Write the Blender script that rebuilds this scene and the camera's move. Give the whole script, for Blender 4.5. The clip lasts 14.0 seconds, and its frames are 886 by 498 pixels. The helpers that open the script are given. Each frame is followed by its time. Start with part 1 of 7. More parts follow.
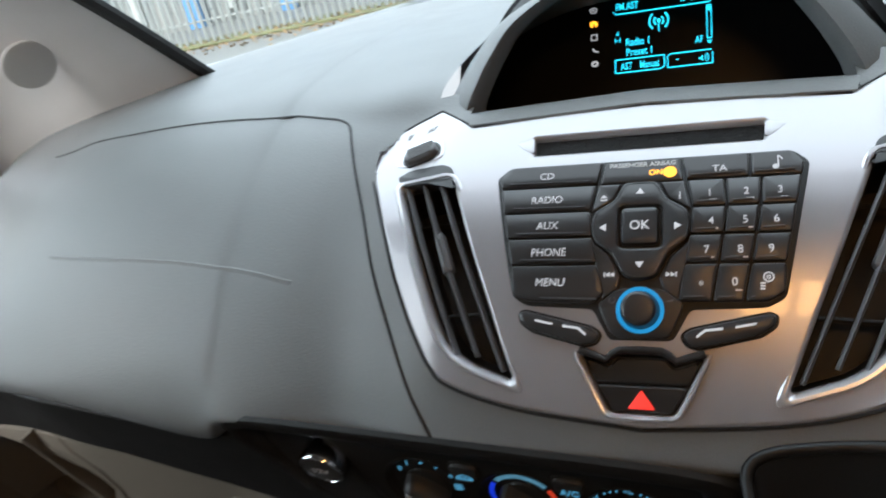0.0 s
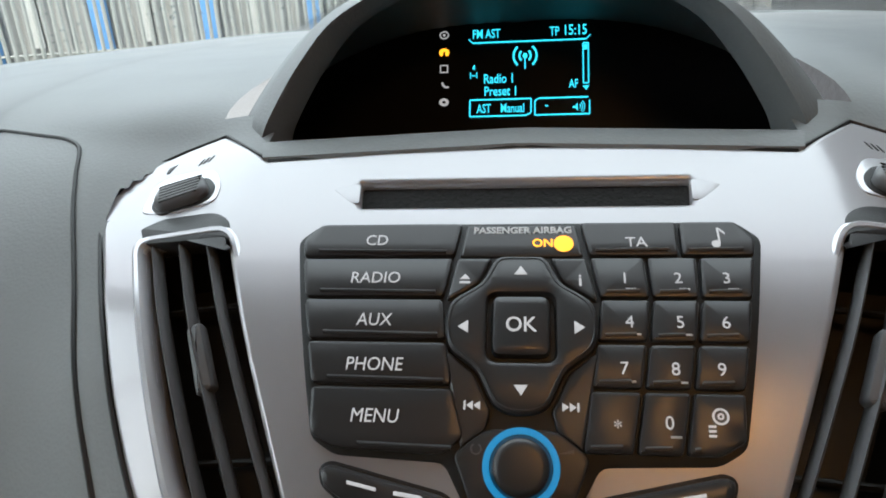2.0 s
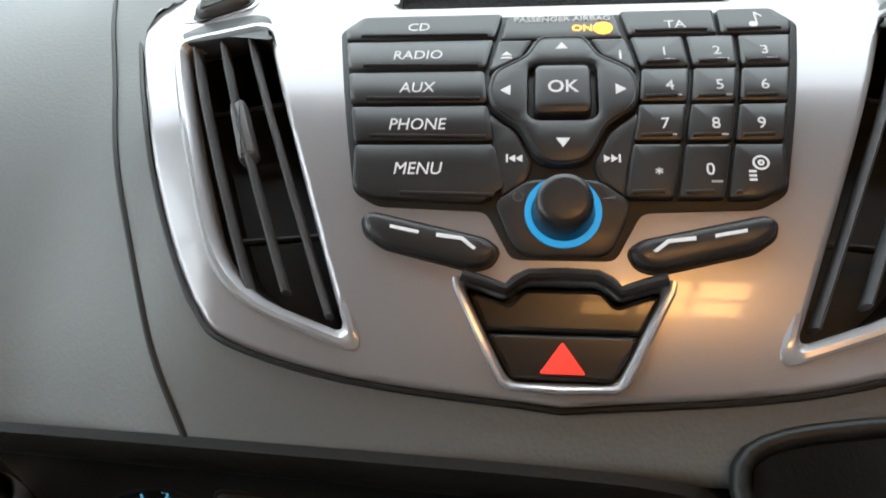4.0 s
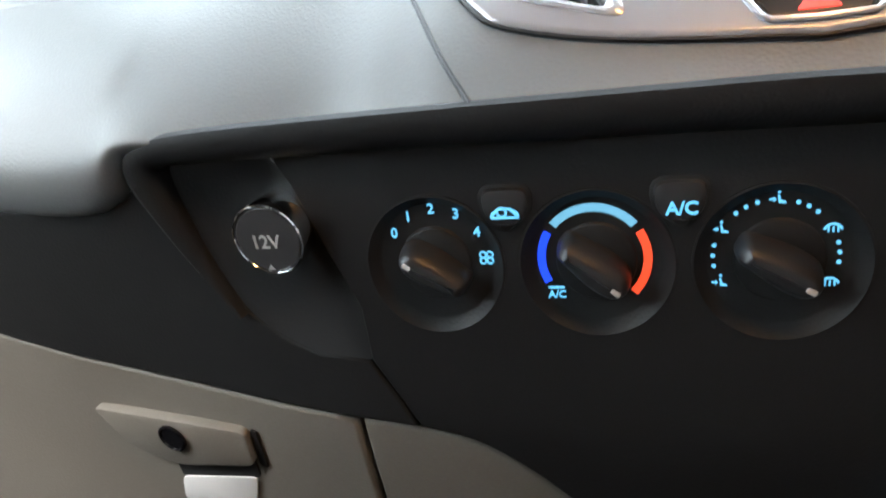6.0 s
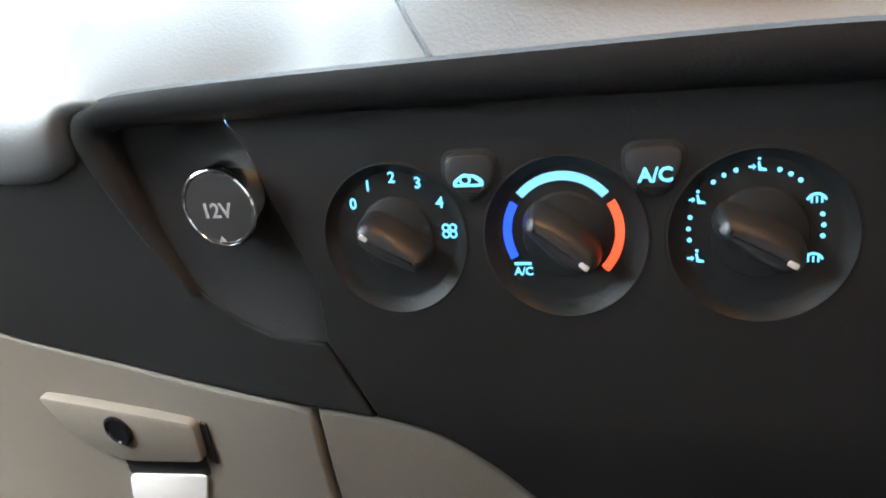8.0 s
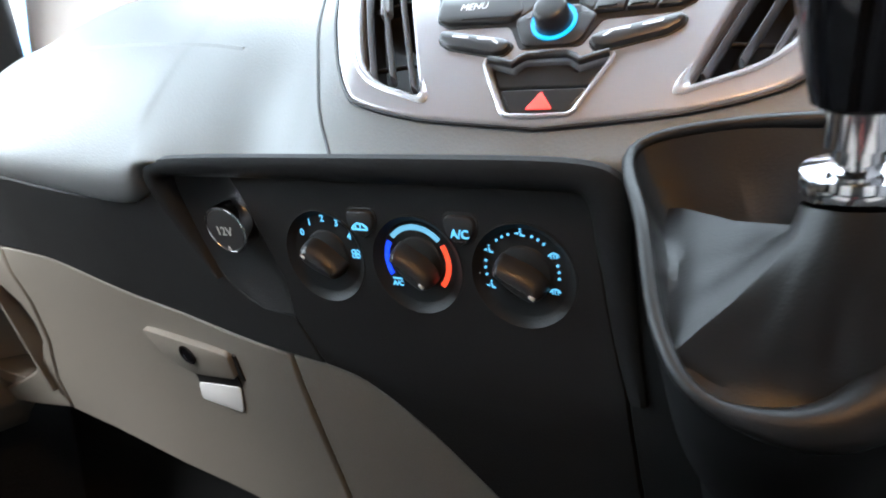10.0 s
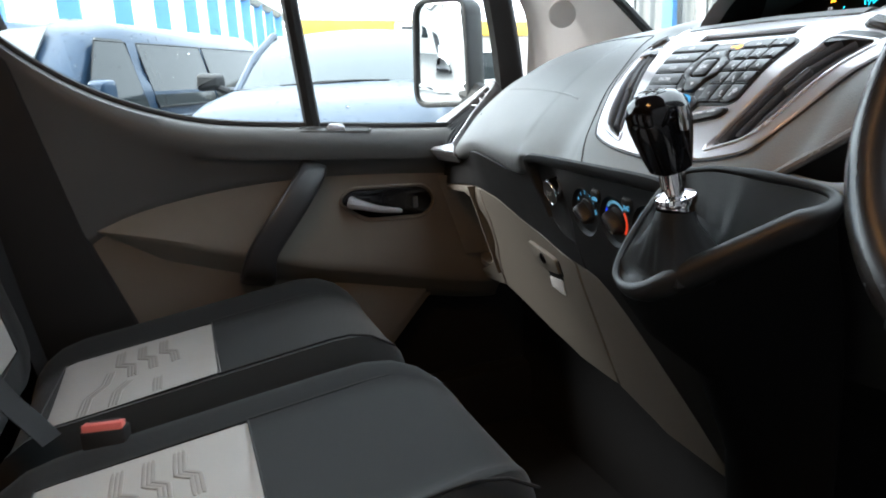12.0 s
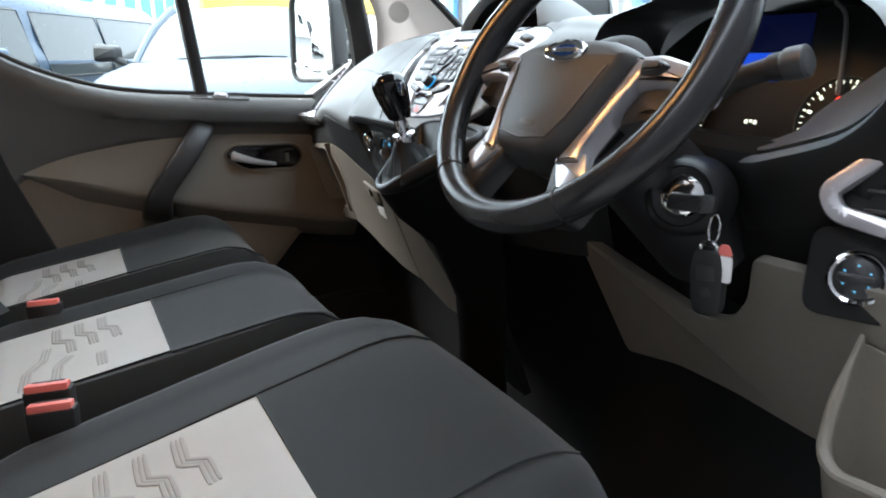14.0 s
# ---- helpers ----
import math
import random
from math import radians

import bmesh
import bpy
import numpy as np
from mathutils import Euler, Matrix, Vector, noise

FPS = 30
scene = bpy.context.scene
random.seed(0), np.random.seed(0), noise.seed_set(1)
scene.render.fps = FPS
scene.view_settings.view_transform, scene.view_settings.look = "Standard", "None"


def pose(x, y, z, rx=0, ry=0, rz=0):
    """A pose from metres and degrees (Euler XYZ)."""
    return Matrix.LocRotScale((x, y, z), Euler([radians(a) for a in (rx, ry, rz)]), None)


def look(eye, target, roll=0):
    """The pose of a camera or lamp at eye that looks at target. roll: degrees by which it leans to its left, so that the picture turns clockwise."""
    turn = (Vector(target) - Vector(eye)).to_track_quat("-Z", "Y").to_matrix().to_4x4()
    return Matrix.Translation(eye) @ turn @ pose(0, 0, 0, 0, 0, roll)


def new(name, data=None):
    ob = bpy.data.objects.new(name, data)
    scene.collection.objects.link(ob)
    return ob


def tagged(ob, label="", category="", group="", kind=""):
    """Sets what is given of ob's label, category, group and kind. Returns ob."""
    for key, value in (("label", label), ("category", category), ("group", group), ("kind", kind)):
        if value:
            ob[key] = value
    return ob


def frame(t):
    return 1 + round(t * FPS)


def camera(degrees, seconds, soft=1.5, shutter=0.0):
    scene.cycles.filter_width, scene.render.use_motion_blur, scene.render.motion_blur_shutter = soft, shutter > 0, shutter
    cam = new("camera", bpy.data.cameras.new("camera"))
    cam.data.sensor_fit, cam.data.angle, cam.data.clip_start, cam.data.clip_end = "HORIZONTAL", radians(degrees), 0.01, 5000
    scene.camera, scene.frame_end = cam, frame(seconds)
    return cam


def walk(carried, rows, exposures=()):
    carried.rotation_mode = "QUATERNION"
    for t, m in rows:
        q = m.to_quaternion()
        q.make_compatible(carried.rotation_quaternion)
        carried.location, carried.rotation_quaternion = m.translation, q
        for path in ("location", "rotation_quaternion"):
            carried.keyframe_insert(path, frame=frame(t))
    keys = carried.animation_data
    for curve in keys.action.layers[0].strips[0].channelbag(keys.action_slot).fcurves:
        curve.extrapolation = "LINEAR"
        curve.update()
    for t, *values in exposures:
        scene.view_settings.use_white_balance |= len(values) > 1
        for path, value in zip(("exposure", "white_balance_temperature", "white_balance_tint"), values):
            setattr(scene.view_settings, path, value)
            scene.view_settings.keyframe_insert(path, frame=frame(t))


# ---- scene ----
cam = camera(65.5, 14.0, 1.8, 0.2)
PATH = [
    (0, (0.039, -0.356, 1.531), (-0.695, 1.284, 0.654), -12.5),
    (0.5, (-0.002, -0.242, 1.49), (-0.329, 1.518, 0.598), -4.3),
    (1, (0.001, -0.217, 1.473), (-0.255, 1.601, 0.679), -3.6),
    (1.5, (0.0, -0.214, 1.465), (-0.241, 1.615, 0.692), -2.8),
    (2, (0.002, -0.214, 1.468), (-0.238, 1.626, 0.723), -3.0),
    (2.2, (0.002, -0.216, 1.471), (-0.243, 1.624, 0.725), -3.0),
    (4.3, (-0.021, -0.256, 1.373), (-0.254, 1.608, 0.686), -1.5),
    (4.5, (-0.028, -0.258, 1.366), (-0.259, 1.604, 0.672), -2.9),
    (5, (-0.044, -0.28, 1.311), (-0.331, 1.62, 0.759), -4.4),
    (5.5, (-0.046, -0.321, 1.282), (-0.589, 1.582, 0.991), -5.9),
    (6, (-0.067, -0.335, 1.237), (-0.586, 1.568, 0.901), -4.2),
    (6.5, (-0.083, -0.286, 1.206), (-0.4, 1.676, 0.983), -4.6),
    (7, (-0.077, -0.297, 1.2), (-0.474, 1.655, 1.031), -3.2),
    (7.2, (-0.071, -0.304, 1.202), (-0.518, 1.634, 0.993), -3.2),
    (9.5, (0.004, -0.357, 1.222), (-0.603, 1.53, 0.952), -0.7),
    (10, (0.115, -0.406, 1.282), (-0.753, 1.338, 0.831), -2.4),
    (10.5, (0.265, -0.446, 1.326), (-0.926, 1.06, 0.767), -1.2),
    (11, (0.416, -0.486, 1.349), (-1.14, 0.669, 0.853), -0.6),
    (11.5, (0.498, -0.497, 1.353), (-1.259, 0.388, 0.991), -3.3),
    (12, (0.594, -0.522, 1.356), (-1.223, 0.158, 0.869), -2.8),
    (12.5, (0.719, -0.566, 1.371), (-1.114, 0.094, 0.917), 0.2),
    (13, (0.802, -0.577, 1.369), (-0.994, 0.152, 0.875), 0.5),
    (13.5, (0.933, -0.568, 1.366), (-0.794, 0.321, 0.89), 1.3),
    (14, (1.05, -0.57, 1.364), (-0.647, 0.335, 0.813), -1.0),
]
EXPOSURES = [(0, 2.25, 6250, 10), (0.5, 2.12, 6350, 10), (2.2, 2.0, 6550, 10), (4.3, 2.7, 6700, 10), (5, 3.25, 6800, 10), (5.5, 3.38, 6650, 10), (6, 3.8, 6250, 10), (7.2, 4.5, 6250, 10), (9.5, 4.52, 6200, 10), (10, 3.85, 6000, 10), (10.5, 3.45, 5850, 10), (11, 3.32, 5950, 10), (11.5, 2.7, 6150, 10), (12.5, 2.98, 6250, 10), (13, 2.95, 6250, 10), (13.5, 2.98, 6200, 10), (14, 3.28, 6150, 10)]
walk(cam, [(t, look(eye, target, roll)) for t, eye, target, roll in PATH], EXPOSURES)


# ---- world ----
world = bpy.data.worlds.new("overcast")
scene.world = world
world.use_nodes = True
_n = world.node_tree.nodes
_sky = _n.new("ShaderNodeTexSky")
_sky.sky_type = "NISHITA"
_sky.sun_disc = False
_sky.sun_elevation, _sky.sun_rotation = radians(38), radians(200)
_sky.air_density, _sky.dust_density, _sky.ozone_density = 1.0, 6.0, 0.6
_mixw = _n.new("ShaderNodeMix")
_mixw.data_type = "RGBA"
_mixw.inputs[0].default_value = 0.75
_mixw.inputs[7].default_value = (8.6, 9.3, 9.9, 1)
world.node_tree.links.new(_sky.outputs[0], _mixw.inputs[6])
world.node_tree.links.new(_mixw.outputs[2], _n["Background"].inputs[0])
_n["Background"].inputs[1].default_value = 0.12

_sun = new("sun", bpy.data.lights.new("sun", "SUN"))
_sun.data.energy, _sun.data.angle, _sun.data.color = 0.8, radians(25), (1, 0.98, 0.95)
_sun.rotation_euler = (radians(45), 0, radians(-30))


# ---- materials ----
def tree(name):
    m = bpy.data.materials.new(name)
    m.use_nodes = True
    return m, m.node_tree.nodes, m.node_tree.links, m.node_tree.nodes["Principled BSDF"]


def surface(name, color, rough=0.5, metal=0.0, grain=0.0, scale=900.0, wear=0.12, wear_scale=18.0,
            coat=0.0, kind="noise", spec=0.5, rough_var=0.08, sheen=0.0, distance=0.0006):
    """A painted, moulded or woven surface: colour wander at two scales, uneven gloss and fine relief."""
    m, n, l, p = tree(name)
    co = n.new("ShaderNodeTexCoord")
    big = n.new("ShaderNodeTexNoise")
    big.inputs["Scale"].default_value, big.inputs["Detail"].default_value = wear_scale, 6
    l.new(co.outputs["Object"], big.inputs["Vector"])
    if kind == "leather":
        fine = n.new("ShaderNodeTexVoronoi")
        fine.feature = "SMOOTH_F1"
        out = fine.outputs["Distance"]
    else:
        fine = n.new("ShaderNodeTexNoise")
        fine.inputs["Detail"].default_value = 3
        out = fine.outputs["Fac"]
    fine.inputs["Scale"].default_value = scale
    l.new(co.outputs["Object"], fine.inputs["Vector"])
    ramp = n.new("ShaderNodeMapRange")
    ramp.inputs[3].default_value, ramp.inputs[4].default_value = 1 - wear, 1 + wear
    l.new(big.outputs["Fac"], ramp.inputs[0])
    fr = n.new("ShaderNodeMapRange")
    fr.inputs[3].default_value, fr.inputs[4].default_value = 1 - wear * 0.6, 1 + wear * 0.6
    l.new(out, fr.inputs[0])
    mul = n.new("ShaderNodeMath")
    mul.operation = "MULTIPLY"
    l.new(ramp.outputs[0], mul.inputs[0])
    l.new(fr.outputs[0], mul.inputs[1])
    vm = n.new("ShaderNodeVectorMath")
    vm.operation = "SCALE"
    vm.inputs[0].default_value = color
    l.new(mul.outputs[0], vm.inputs["Scale"])
    l.new(vm.outputs[0], p.inputs["Base Color"])
    rr = n.new("ShaderNodeMapRange")
    rr.inputs[3].default_value, rr.inputs[4].default_value = max(0.02, rough - rough_var), min(1, rough + rough_var)
    l.new(big.outputs["Fac"], rr.inputs[0])
    l.new(rr.outputs[0], p.inputs["Roughness"])
    p.inputs["Metallic"].default_value = metal
    p.inputs["Specular IOR Level"].default_value = spec
    p.inputs["Coat Weight"].default_value = coat
    p.inputs["Sheen Weight"].default_value = sheen
    if grain:
        b = n.new("ShaderNodeBump")
        b.inputs["Strength"].default_value, b.inputs["Distance"].default_value = grain, distance
        l.new(out, b.inputs["Height"])
        l.new(b.outputs[0], p.inputs["Normal"])
    return m


def lit(name, color, strength):
    m, n, l, p = tree(name)
    p.inputs["Base Color"].default_value = (*[c * 0.3 for c in color], 1)
    p.inputs["Emission Color"].default_value = (*color, 1)
    p.inputs["Emission Strength"].default_value = strength
    return m


def pane(name, tint=(1, 1, 1), gloss=0.6):
    """Thin clear glass: see-through, with a reflection that grows at a slant."""
    m, n, l, p = tree(name)
    t, g, f, x = (n.new("ShaderNodeBsdfTransparent"), n.new("ShaderNodeBsdfGlossy"), n.new("ShaderNodeFresnel"), n.new("ShaderNodeMixShader"))
    t.inputs[0].default_value = (*tint, 1)
    g.inputs["Roughness"].default_value = 0.02
    k = n.new("ShaderNodeMath")
    k.operation = "MULTIPLY"
    k.inputs[1].default_value = gloss
    f.inputs["IOR"].default_value = 1.45
    l.new(f.outputs[0], k.inputs[0])
    l.new(k.outputs[0], x.inputs[0])
    l.new(t.outputs[0], x.inputs[1])
    l.new(g.outputs[0], x.inputs[2])
    l.new(x.outputs[0], n["Material Output"].inputs[0])
    return m


DASH = surface("dash_plastic", (0.165, 0.173, 0.176), 0.5, spec=0.6, grain=0.35, scale=700, kind="leather", wear=0.06, distance=0.0004)
DOOR_TRIM = surface("door_top_plastic", (0.082, 0.085, 0.085), 0.5, spec=0.5, grain=0.35, scale=700, kind="leather", wear=0.08, distance=0.0004)
CONSOLE = surface("console_black_plastic", (0.005, 0.005, 0.005), 0.75, spec=0.12, wear=0.2)
DASH_LOW = surface("lower_dash_plastic", (0.011, 0.011, 0.011), 0.6, spec=0.28, grain=0.35, scale=700, kind="leather", wear=0.08, distance=0.0004)
SILVER = surface("silver_painted_plastic", (0.42, 0.412, 0.43), 0.3, metal=0.4, wear=0.03, scale=2500, coat=0.6, rough_var=0.04)
SILVER_EDGE = surface("bright_silver_edge", (0.62, 0.62, 0.65), 0.25, metal=0.5, wear=0.03, coat=0.3)
SILVER_LOW = surface("satin_silver_frame", (0.2, 0.2, 0.205), 0.34, metal=0.5, wear=0.04, coat=0.3)
KEY = surface("satin_black_key", (0.031, 0.031, 0.032), 0.34, wear=0.1, scale=2500, grain=0.05, spec=0.6)
FLAP = surface("satin_flap_plastic", (0.024, 0.024, 0.024), 0.3, wear=0.1, scale=1500, grain=0.06, spec=0.6, coat=0.2)
GAP = surface("black_gap", (0.006, 0.006, 0.006), 0.5, wear=0.1)
GLOSS = surface("gloss_black_plastic", (0.006, 0.006, 0.007), 0.08, wear=0.1, rough_var=0.03)
SATIN = surface("satin_dark_plastic", (0.022, 0.022, 0.023), 0.42, wear=0.12, scale=1500, grain=0.12)
SATIN_FACE = surface("grained_heater_panel", (0.012, 0.012, 0.012), 0.5, wear=0.1, scale=700, kind="leather", grain=0.25, spec=0.3, distance=0.0004)
SLAT = surface("vent_slat_plastic", (0.11, 0.11, 0.114), 0.42, wear=0.06)
BEIGE = surface("stone_beige_plastic", (0.17, 0.154, 0.128), 0.58, spec=0.3, grain=0.3, scale=650, kind="leather", wear=0.08)
PILLAR = surface("pale_grey_pillar_plastic", (0.76, 0.75, 0.74), 0.6, grain=0.25, scale=700, wear=0.05)
LINER = surface("headliner_cloth", (0.13, 0.126, 0.12), 0.9, grain=0.3, scale=1200, wear=0.06)
CARPET = surface("black_floor_carpet", (0.006, 0.006, 0.006), 0.95, grain=0.8, scale=500, wear=0.3, distance=0.002)
CLOTH = surface("charcoal_seat_cloth", (0.02, 0.022, 0.0225), 0.9, grain=0.5, scale=1100, wear=0.14, wear_scale=9, sheen=0.12, spec=0.3)
PALE = surface("pale_grey_seat_cloth", (0.4, 0.39, 0.37), 0.85, grain=0.4, scale=1000, wear=0.08, wear_scale=14, sheen=0.2)
EMBOSS_SHADE = surface("emboss_shade_grey", (0.33, 0.32, 0.3), 0.85, wear=0.1)
LEATHER = surface("black_leather", (0.009, 0.009, 0.009), 0.44, spec=0.32, grain=0.22, scale=900, kind="leather", wear=0.15, distance=0.0004)
LEATHER_WHEEL = surface("worn_wheel_leather", (0.022, 0.022, 0.023), 0.25, grain=0.05, scale=500, kind="leather", wear=0.15)
HUB = surface("wheel_pad_plastic", (0.06, 0.06, 0.06), 0.5, grain=0.25, scale=800, kind="leather", wear=0.06)
CHROME = surface("chrome", (0.85, 0.85, 0.86), 0.08, metal=1.0, wear=0.03, rough_var=0.03)
RUBBER = surface("black_rubber", (0.012, 0.012, 0.012), 0.6, wear=0.15)
WEB = surface("seat_belt_webbing", (0.008, 0.008, 0.0085), 0.7, grain=0.6, scale=600, wear=0.15)
RED = surface("red_buckle_button", (0.8, 0.19, 0.16), 0.4, wear=0.06)
WHITE_INK = lit("white_legend", (0.85, 0.87, 0.9), 0.12)
BLUE_INK = lit("backlit_blue_legend", (0.16, 0.6, 0.95), 0.085)
CYAN = lit("cyan_display", (0.03, 0.68, 0.9), 0.38)
AMBER = lit("amber_lamp", (1.0, 0.36, 0.02), 0.6)
RING = lit("blue_ring", (0.01, 0.21, 0.44), 0.27)
COLD = lit("cold_arc_blue", (0.015, 0.06, 0.95), 0.12)
HOT = lit("hot_arc_red", (1.0, 0.075, 0.025), 0.1)
PALE_ARC = lit("pale_blue_arc", (0.22, 0.6, 0.85), 0.06)
HAZARD = lit("hazard_red", (1.0, 0.045, 0.03), 0.25)
SCREEN_BLUE = lit("blue_screen", (0.015, 0.07, 0.6), 0.12)
SCREEN_DIM = lit("dim_blue_screen", (0.008, 0.016, 0.12), 0.014)
LENS = surface("dark_display_lens", (0.012, 0.012, 0.013), 0.32, wear=0.1, spec=0.35)
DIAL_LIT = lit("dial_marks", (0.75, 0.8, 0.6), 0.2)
GLASS = pane("window_glass", (0.93, 0.96, 0.95), 0.7)
PRINT = surface("grey_print", (0.55, 0.55, 0.55), 0.5, wear=0.05)
CAP = surface("grey_black_cap", (0.05, 0.05, 0.051), 0.38, wear=0.08)
STICKER = surface("white_label_paper", (0.75, 0.74, 0.72), 0.5, wear=0.06)


# ---- shape helpers ----
def mesh(name, verts, faces, smooth=True, angle=35):
    me = bpy.data.meshes.new(name)
    me.from_pydata([tuple(v) for v in verts], [], faces)
    bm = bmesh.new()
    bm.from_mesh(me)
    bmesh.ops.remove_doubles(bm, verts=bm.verts, dist=1e-6)
    bmesh.ops.recalc_face_normals(bm, faces=bm.faces)
    bm.to_mesh(me)
    bm.free()
    if smooth:
        me.polygons.foreach_set("use_smooth", [True] * len(me.polygons))
        me.set_sharp_from_angle(angle=radians(angle))
    return me


def part(name, me, material, parent=None, label=""):
    """Links a mesh as one object under a thing or a part."""
    if isinstance(me, bmesh.types.BMesh):
        bm, me = me, bpy.data.meshes.new(name)
        bm.to_mesh(me)
        bm.free()
        me.polygons.foreach_set("use_smooth", [True] * len(me.polygons))
        me.set_sharp_from_angle(angle=radians(35))
    me.materials.clear()
    me.materials.append(material)
    ob = new(name, me)
    if parent is not None:
        ob.parent = parent
        if parent.parent is None:
            ob.matrix_parent_inverse = parent.matrix_basis.inverted()
    if label:
        ob["label"] = label
    return ob


def thing(name, at, label, category, group="", kind=""):
    """An empty at the base of a thing; its parts are built in world metres."""
    ob = new(name)
    ob.empty_display_size = 0.05
    ob.location = at
    return tagged(ob, label, category, group, kind)


def flat(u, v, h):
    return Vector((u, v, h))


def inset(poly, d):
    """Moves each side of an anticlockwise outline inwards by d."""
    out, n = [], len(poly)
    for i in range(n):
        a, b, c = Vector(poly[i - 1]), Vector(poly[i]), Vector(poly[(i + 1) % n])
        e, f = (b - a).normalized(), (c - b).normalized()
        n1, n2 = Vector((-e.y, e.x)), Vector((-f.y, f.x))
        m = n1 + n2
        k = m.length_squared
        m = m * (2 * d / k) if k > 0.3 else (n1 * d)
        out.append((b.x + m.x, b.y + m.y))
    return out


def ccw(poly):
    a = sum(poly[i - 1][0] * poly[i][1] - poly[i][0] * poly[i - 1][1] for i in range(len(poly)))
    return list(poly) if a > 0 else list(reversed(poly))


def rounded(poly, r, n=4):
    """An outline with its corners rounded; r is one radius or one for each corner."""
    poly = list(poly)
    rs = r if isinstance(r, (list, tuple)) else [r] * len(poly)
    out = []
    for i, b in enumerate(poly):
        a, b, c = Vector(poly[i - 1]), Vector(b), Vector(poly[(i + 1) % len(poly)])
        if rs[i] <= 0:
            out.append(tuple(b))
            continue
        d1, d2 = (a - b), (c - b)
        k = min(rs[i], d1.length * 0.48, d2.length * 0.48)
        p, q = b + d1.normalized() * k, b + d2.normalized() * k
        for j in range(n + 1):
            t = j / n
            out.append(tuple((1 - t) ** 2 * p + 2 * t * (1 - t) * b + t * t * q))
    return out


def curve_through(pts, n=6, closed=False):
    """A smooth line through points."""
    P = [Vector(p) for p in pts]
    m = len(P)
    out = []
    for i in range(m if closed else m - 1):
        a = P[i - 1] if closed or i > 0 else P[0] * 2 - P[1]
        b, c = P[i], P[(i + 1) % m]
        d = P[(i + 2) % m] if closed or i + 2 < m else P[-1] * 2 - P[-2]
        for j in range(n):
            t = j / n
            out.append(0.5 * (2 * b + (c - a) * t + (2 * a - 5 * b + 4 * c - d) * t * t + (3 * b - a - 3 * c + d) * t ** 3))
    if not closed:
        out.append(P[-1])
    return out


def cut_through(bm, step_u=0, step_v=0):
    for axis, step in ((0, step_u), (1, step_v)):
        if not step:
            continue
        lo = min(v.co[axis] for v in bm.verts)
        hi = max(v.co[axis] for v in bm.verts)
        k = math.ceil(lo / step) * step
        no = (1, 0, 0) if axis == 0 else (0, 1, 0)
        while k < hi:
            bmesh.ops.bisect_plane(bm, geom=bm.verts[:] + bm.edges[:] + bm.faces[:], plane_co=tuple(k * c for c in no), plane_no=no, dist=1e-5)
            k += step


def plate(outer, h0, h1, bevel=0.6, holes=(), F=flat, step_u=0, step_v=0, back=False, even=False):
    """A plate with rounded edges over an outline, with holes, from height h0 to h1, laid through the map F."""
    outer = ccw(outer)
    holes = [list(reversed(ccw(h))) for h in holes]
    bm = bmesh.new()
    tops, bots = [], []
    for loop in [outer] + holes:
        rings = []
        b = min(bevel, abs(h1 - h0) * 0.9)
        for d, h in ((0, h0), (0, h1 - b), (0.3 * b, h1 - 0.3 * b), (b, h1)):
            rings.append([bm.verts.new((x, y, h)) for x, y in (inset(loop, d) if d else loop)])
        for r0, r1 in zip(rings, rings[1:]):
            for i in range(len(r0)):
                bm.faces.new((r0[i - 1], r0[i], r1[i], r1[i - 1]))
        tops.append(rings[-1])
        bots.append(rings[0])
    for group in ([tops, bots] if back else [tops]):
        if len(group) == 1 and not (step_u or step_v):
            bm.faces.new(group[0])
        else:
            edges = []
            for ring in group:
                for i in range(len(ring)):
                    edges.append(bm.edges.get((ring[i - 1], ring[i])) or bm.edges.new((ring[i - 1], ring[i])))
            bmesh.ops.triangle_fill(bm, use_beauty=True, edges=edges)
    cut_through(bm, step_u, step_v)
    bmesh.ops.recalc_face_normals(bm, faces=bm.faces)
    flat_at = [tuple(v.co) for v in bm.verts]
    for v in bm.verts:
        v.co = F(*v.co)
    me = bpy.data.meshes.new("plate")
    bm.to_mesh(me)
    bm.free()
    me.polygons.foreach_set("use_smooth", [True] * len(me.polygons))
    me.set_sharp_from_angle(angle=radians(30))
    if even:
        # The face follows the smooth curved form, whatever its triangles.
        own = [n.vector.copy() for n in me.vertex_normals]
        for i, (u, v, h) in enumerate(flat_at):
            if h > h1 - 1e-4:
                own[i] = (F(u + 1, v, h) - F(u - 1, v, h)).cross(F(u, v + 1, h) - F(u, v - 1, h)).normalized()
        me.normals_split_custom_set_from_vertices(own)
    return me


def ring_loft(poly, steps, F=flat):
    """A moulded rim round an outline: steps of (inset, height)."""
    poly = ccw(poly)
    rows = []
    for d, h in steps:
        r = [F(x, y, h) for x, y in (inset(poly, d) if d else poly)]
        rows.append(r + [r[0]])
    return loft(rows)


def dome(poly, h0, h1, F, levels=6, shrink=18, pw=2.2):
    """A soft raised pad over an outline."""
    poly = ccw(poly)
    vs, fs, n = [], [], len(poly)
    for k in range(levels + 1):
        t = k / levels
        d = shrink * (1 - math.cos(t * math.pi / 2))
        h = h0 + (h1 - h0) * math.sin(t * math.pi / 2) ** 0.8
        vs += [F(x, y, h) for x, y in inset(poly, d)]
    for k in range(levels):
        for i in range(n):
            j = (i + 1) % n
            fs.append((k * n + i, k * n + j, k * n + n + j, k * n + n + i))
    fs.append(tuple(range(levels * n, levels * n + n)))
    return mesh("dome", vs, fs)


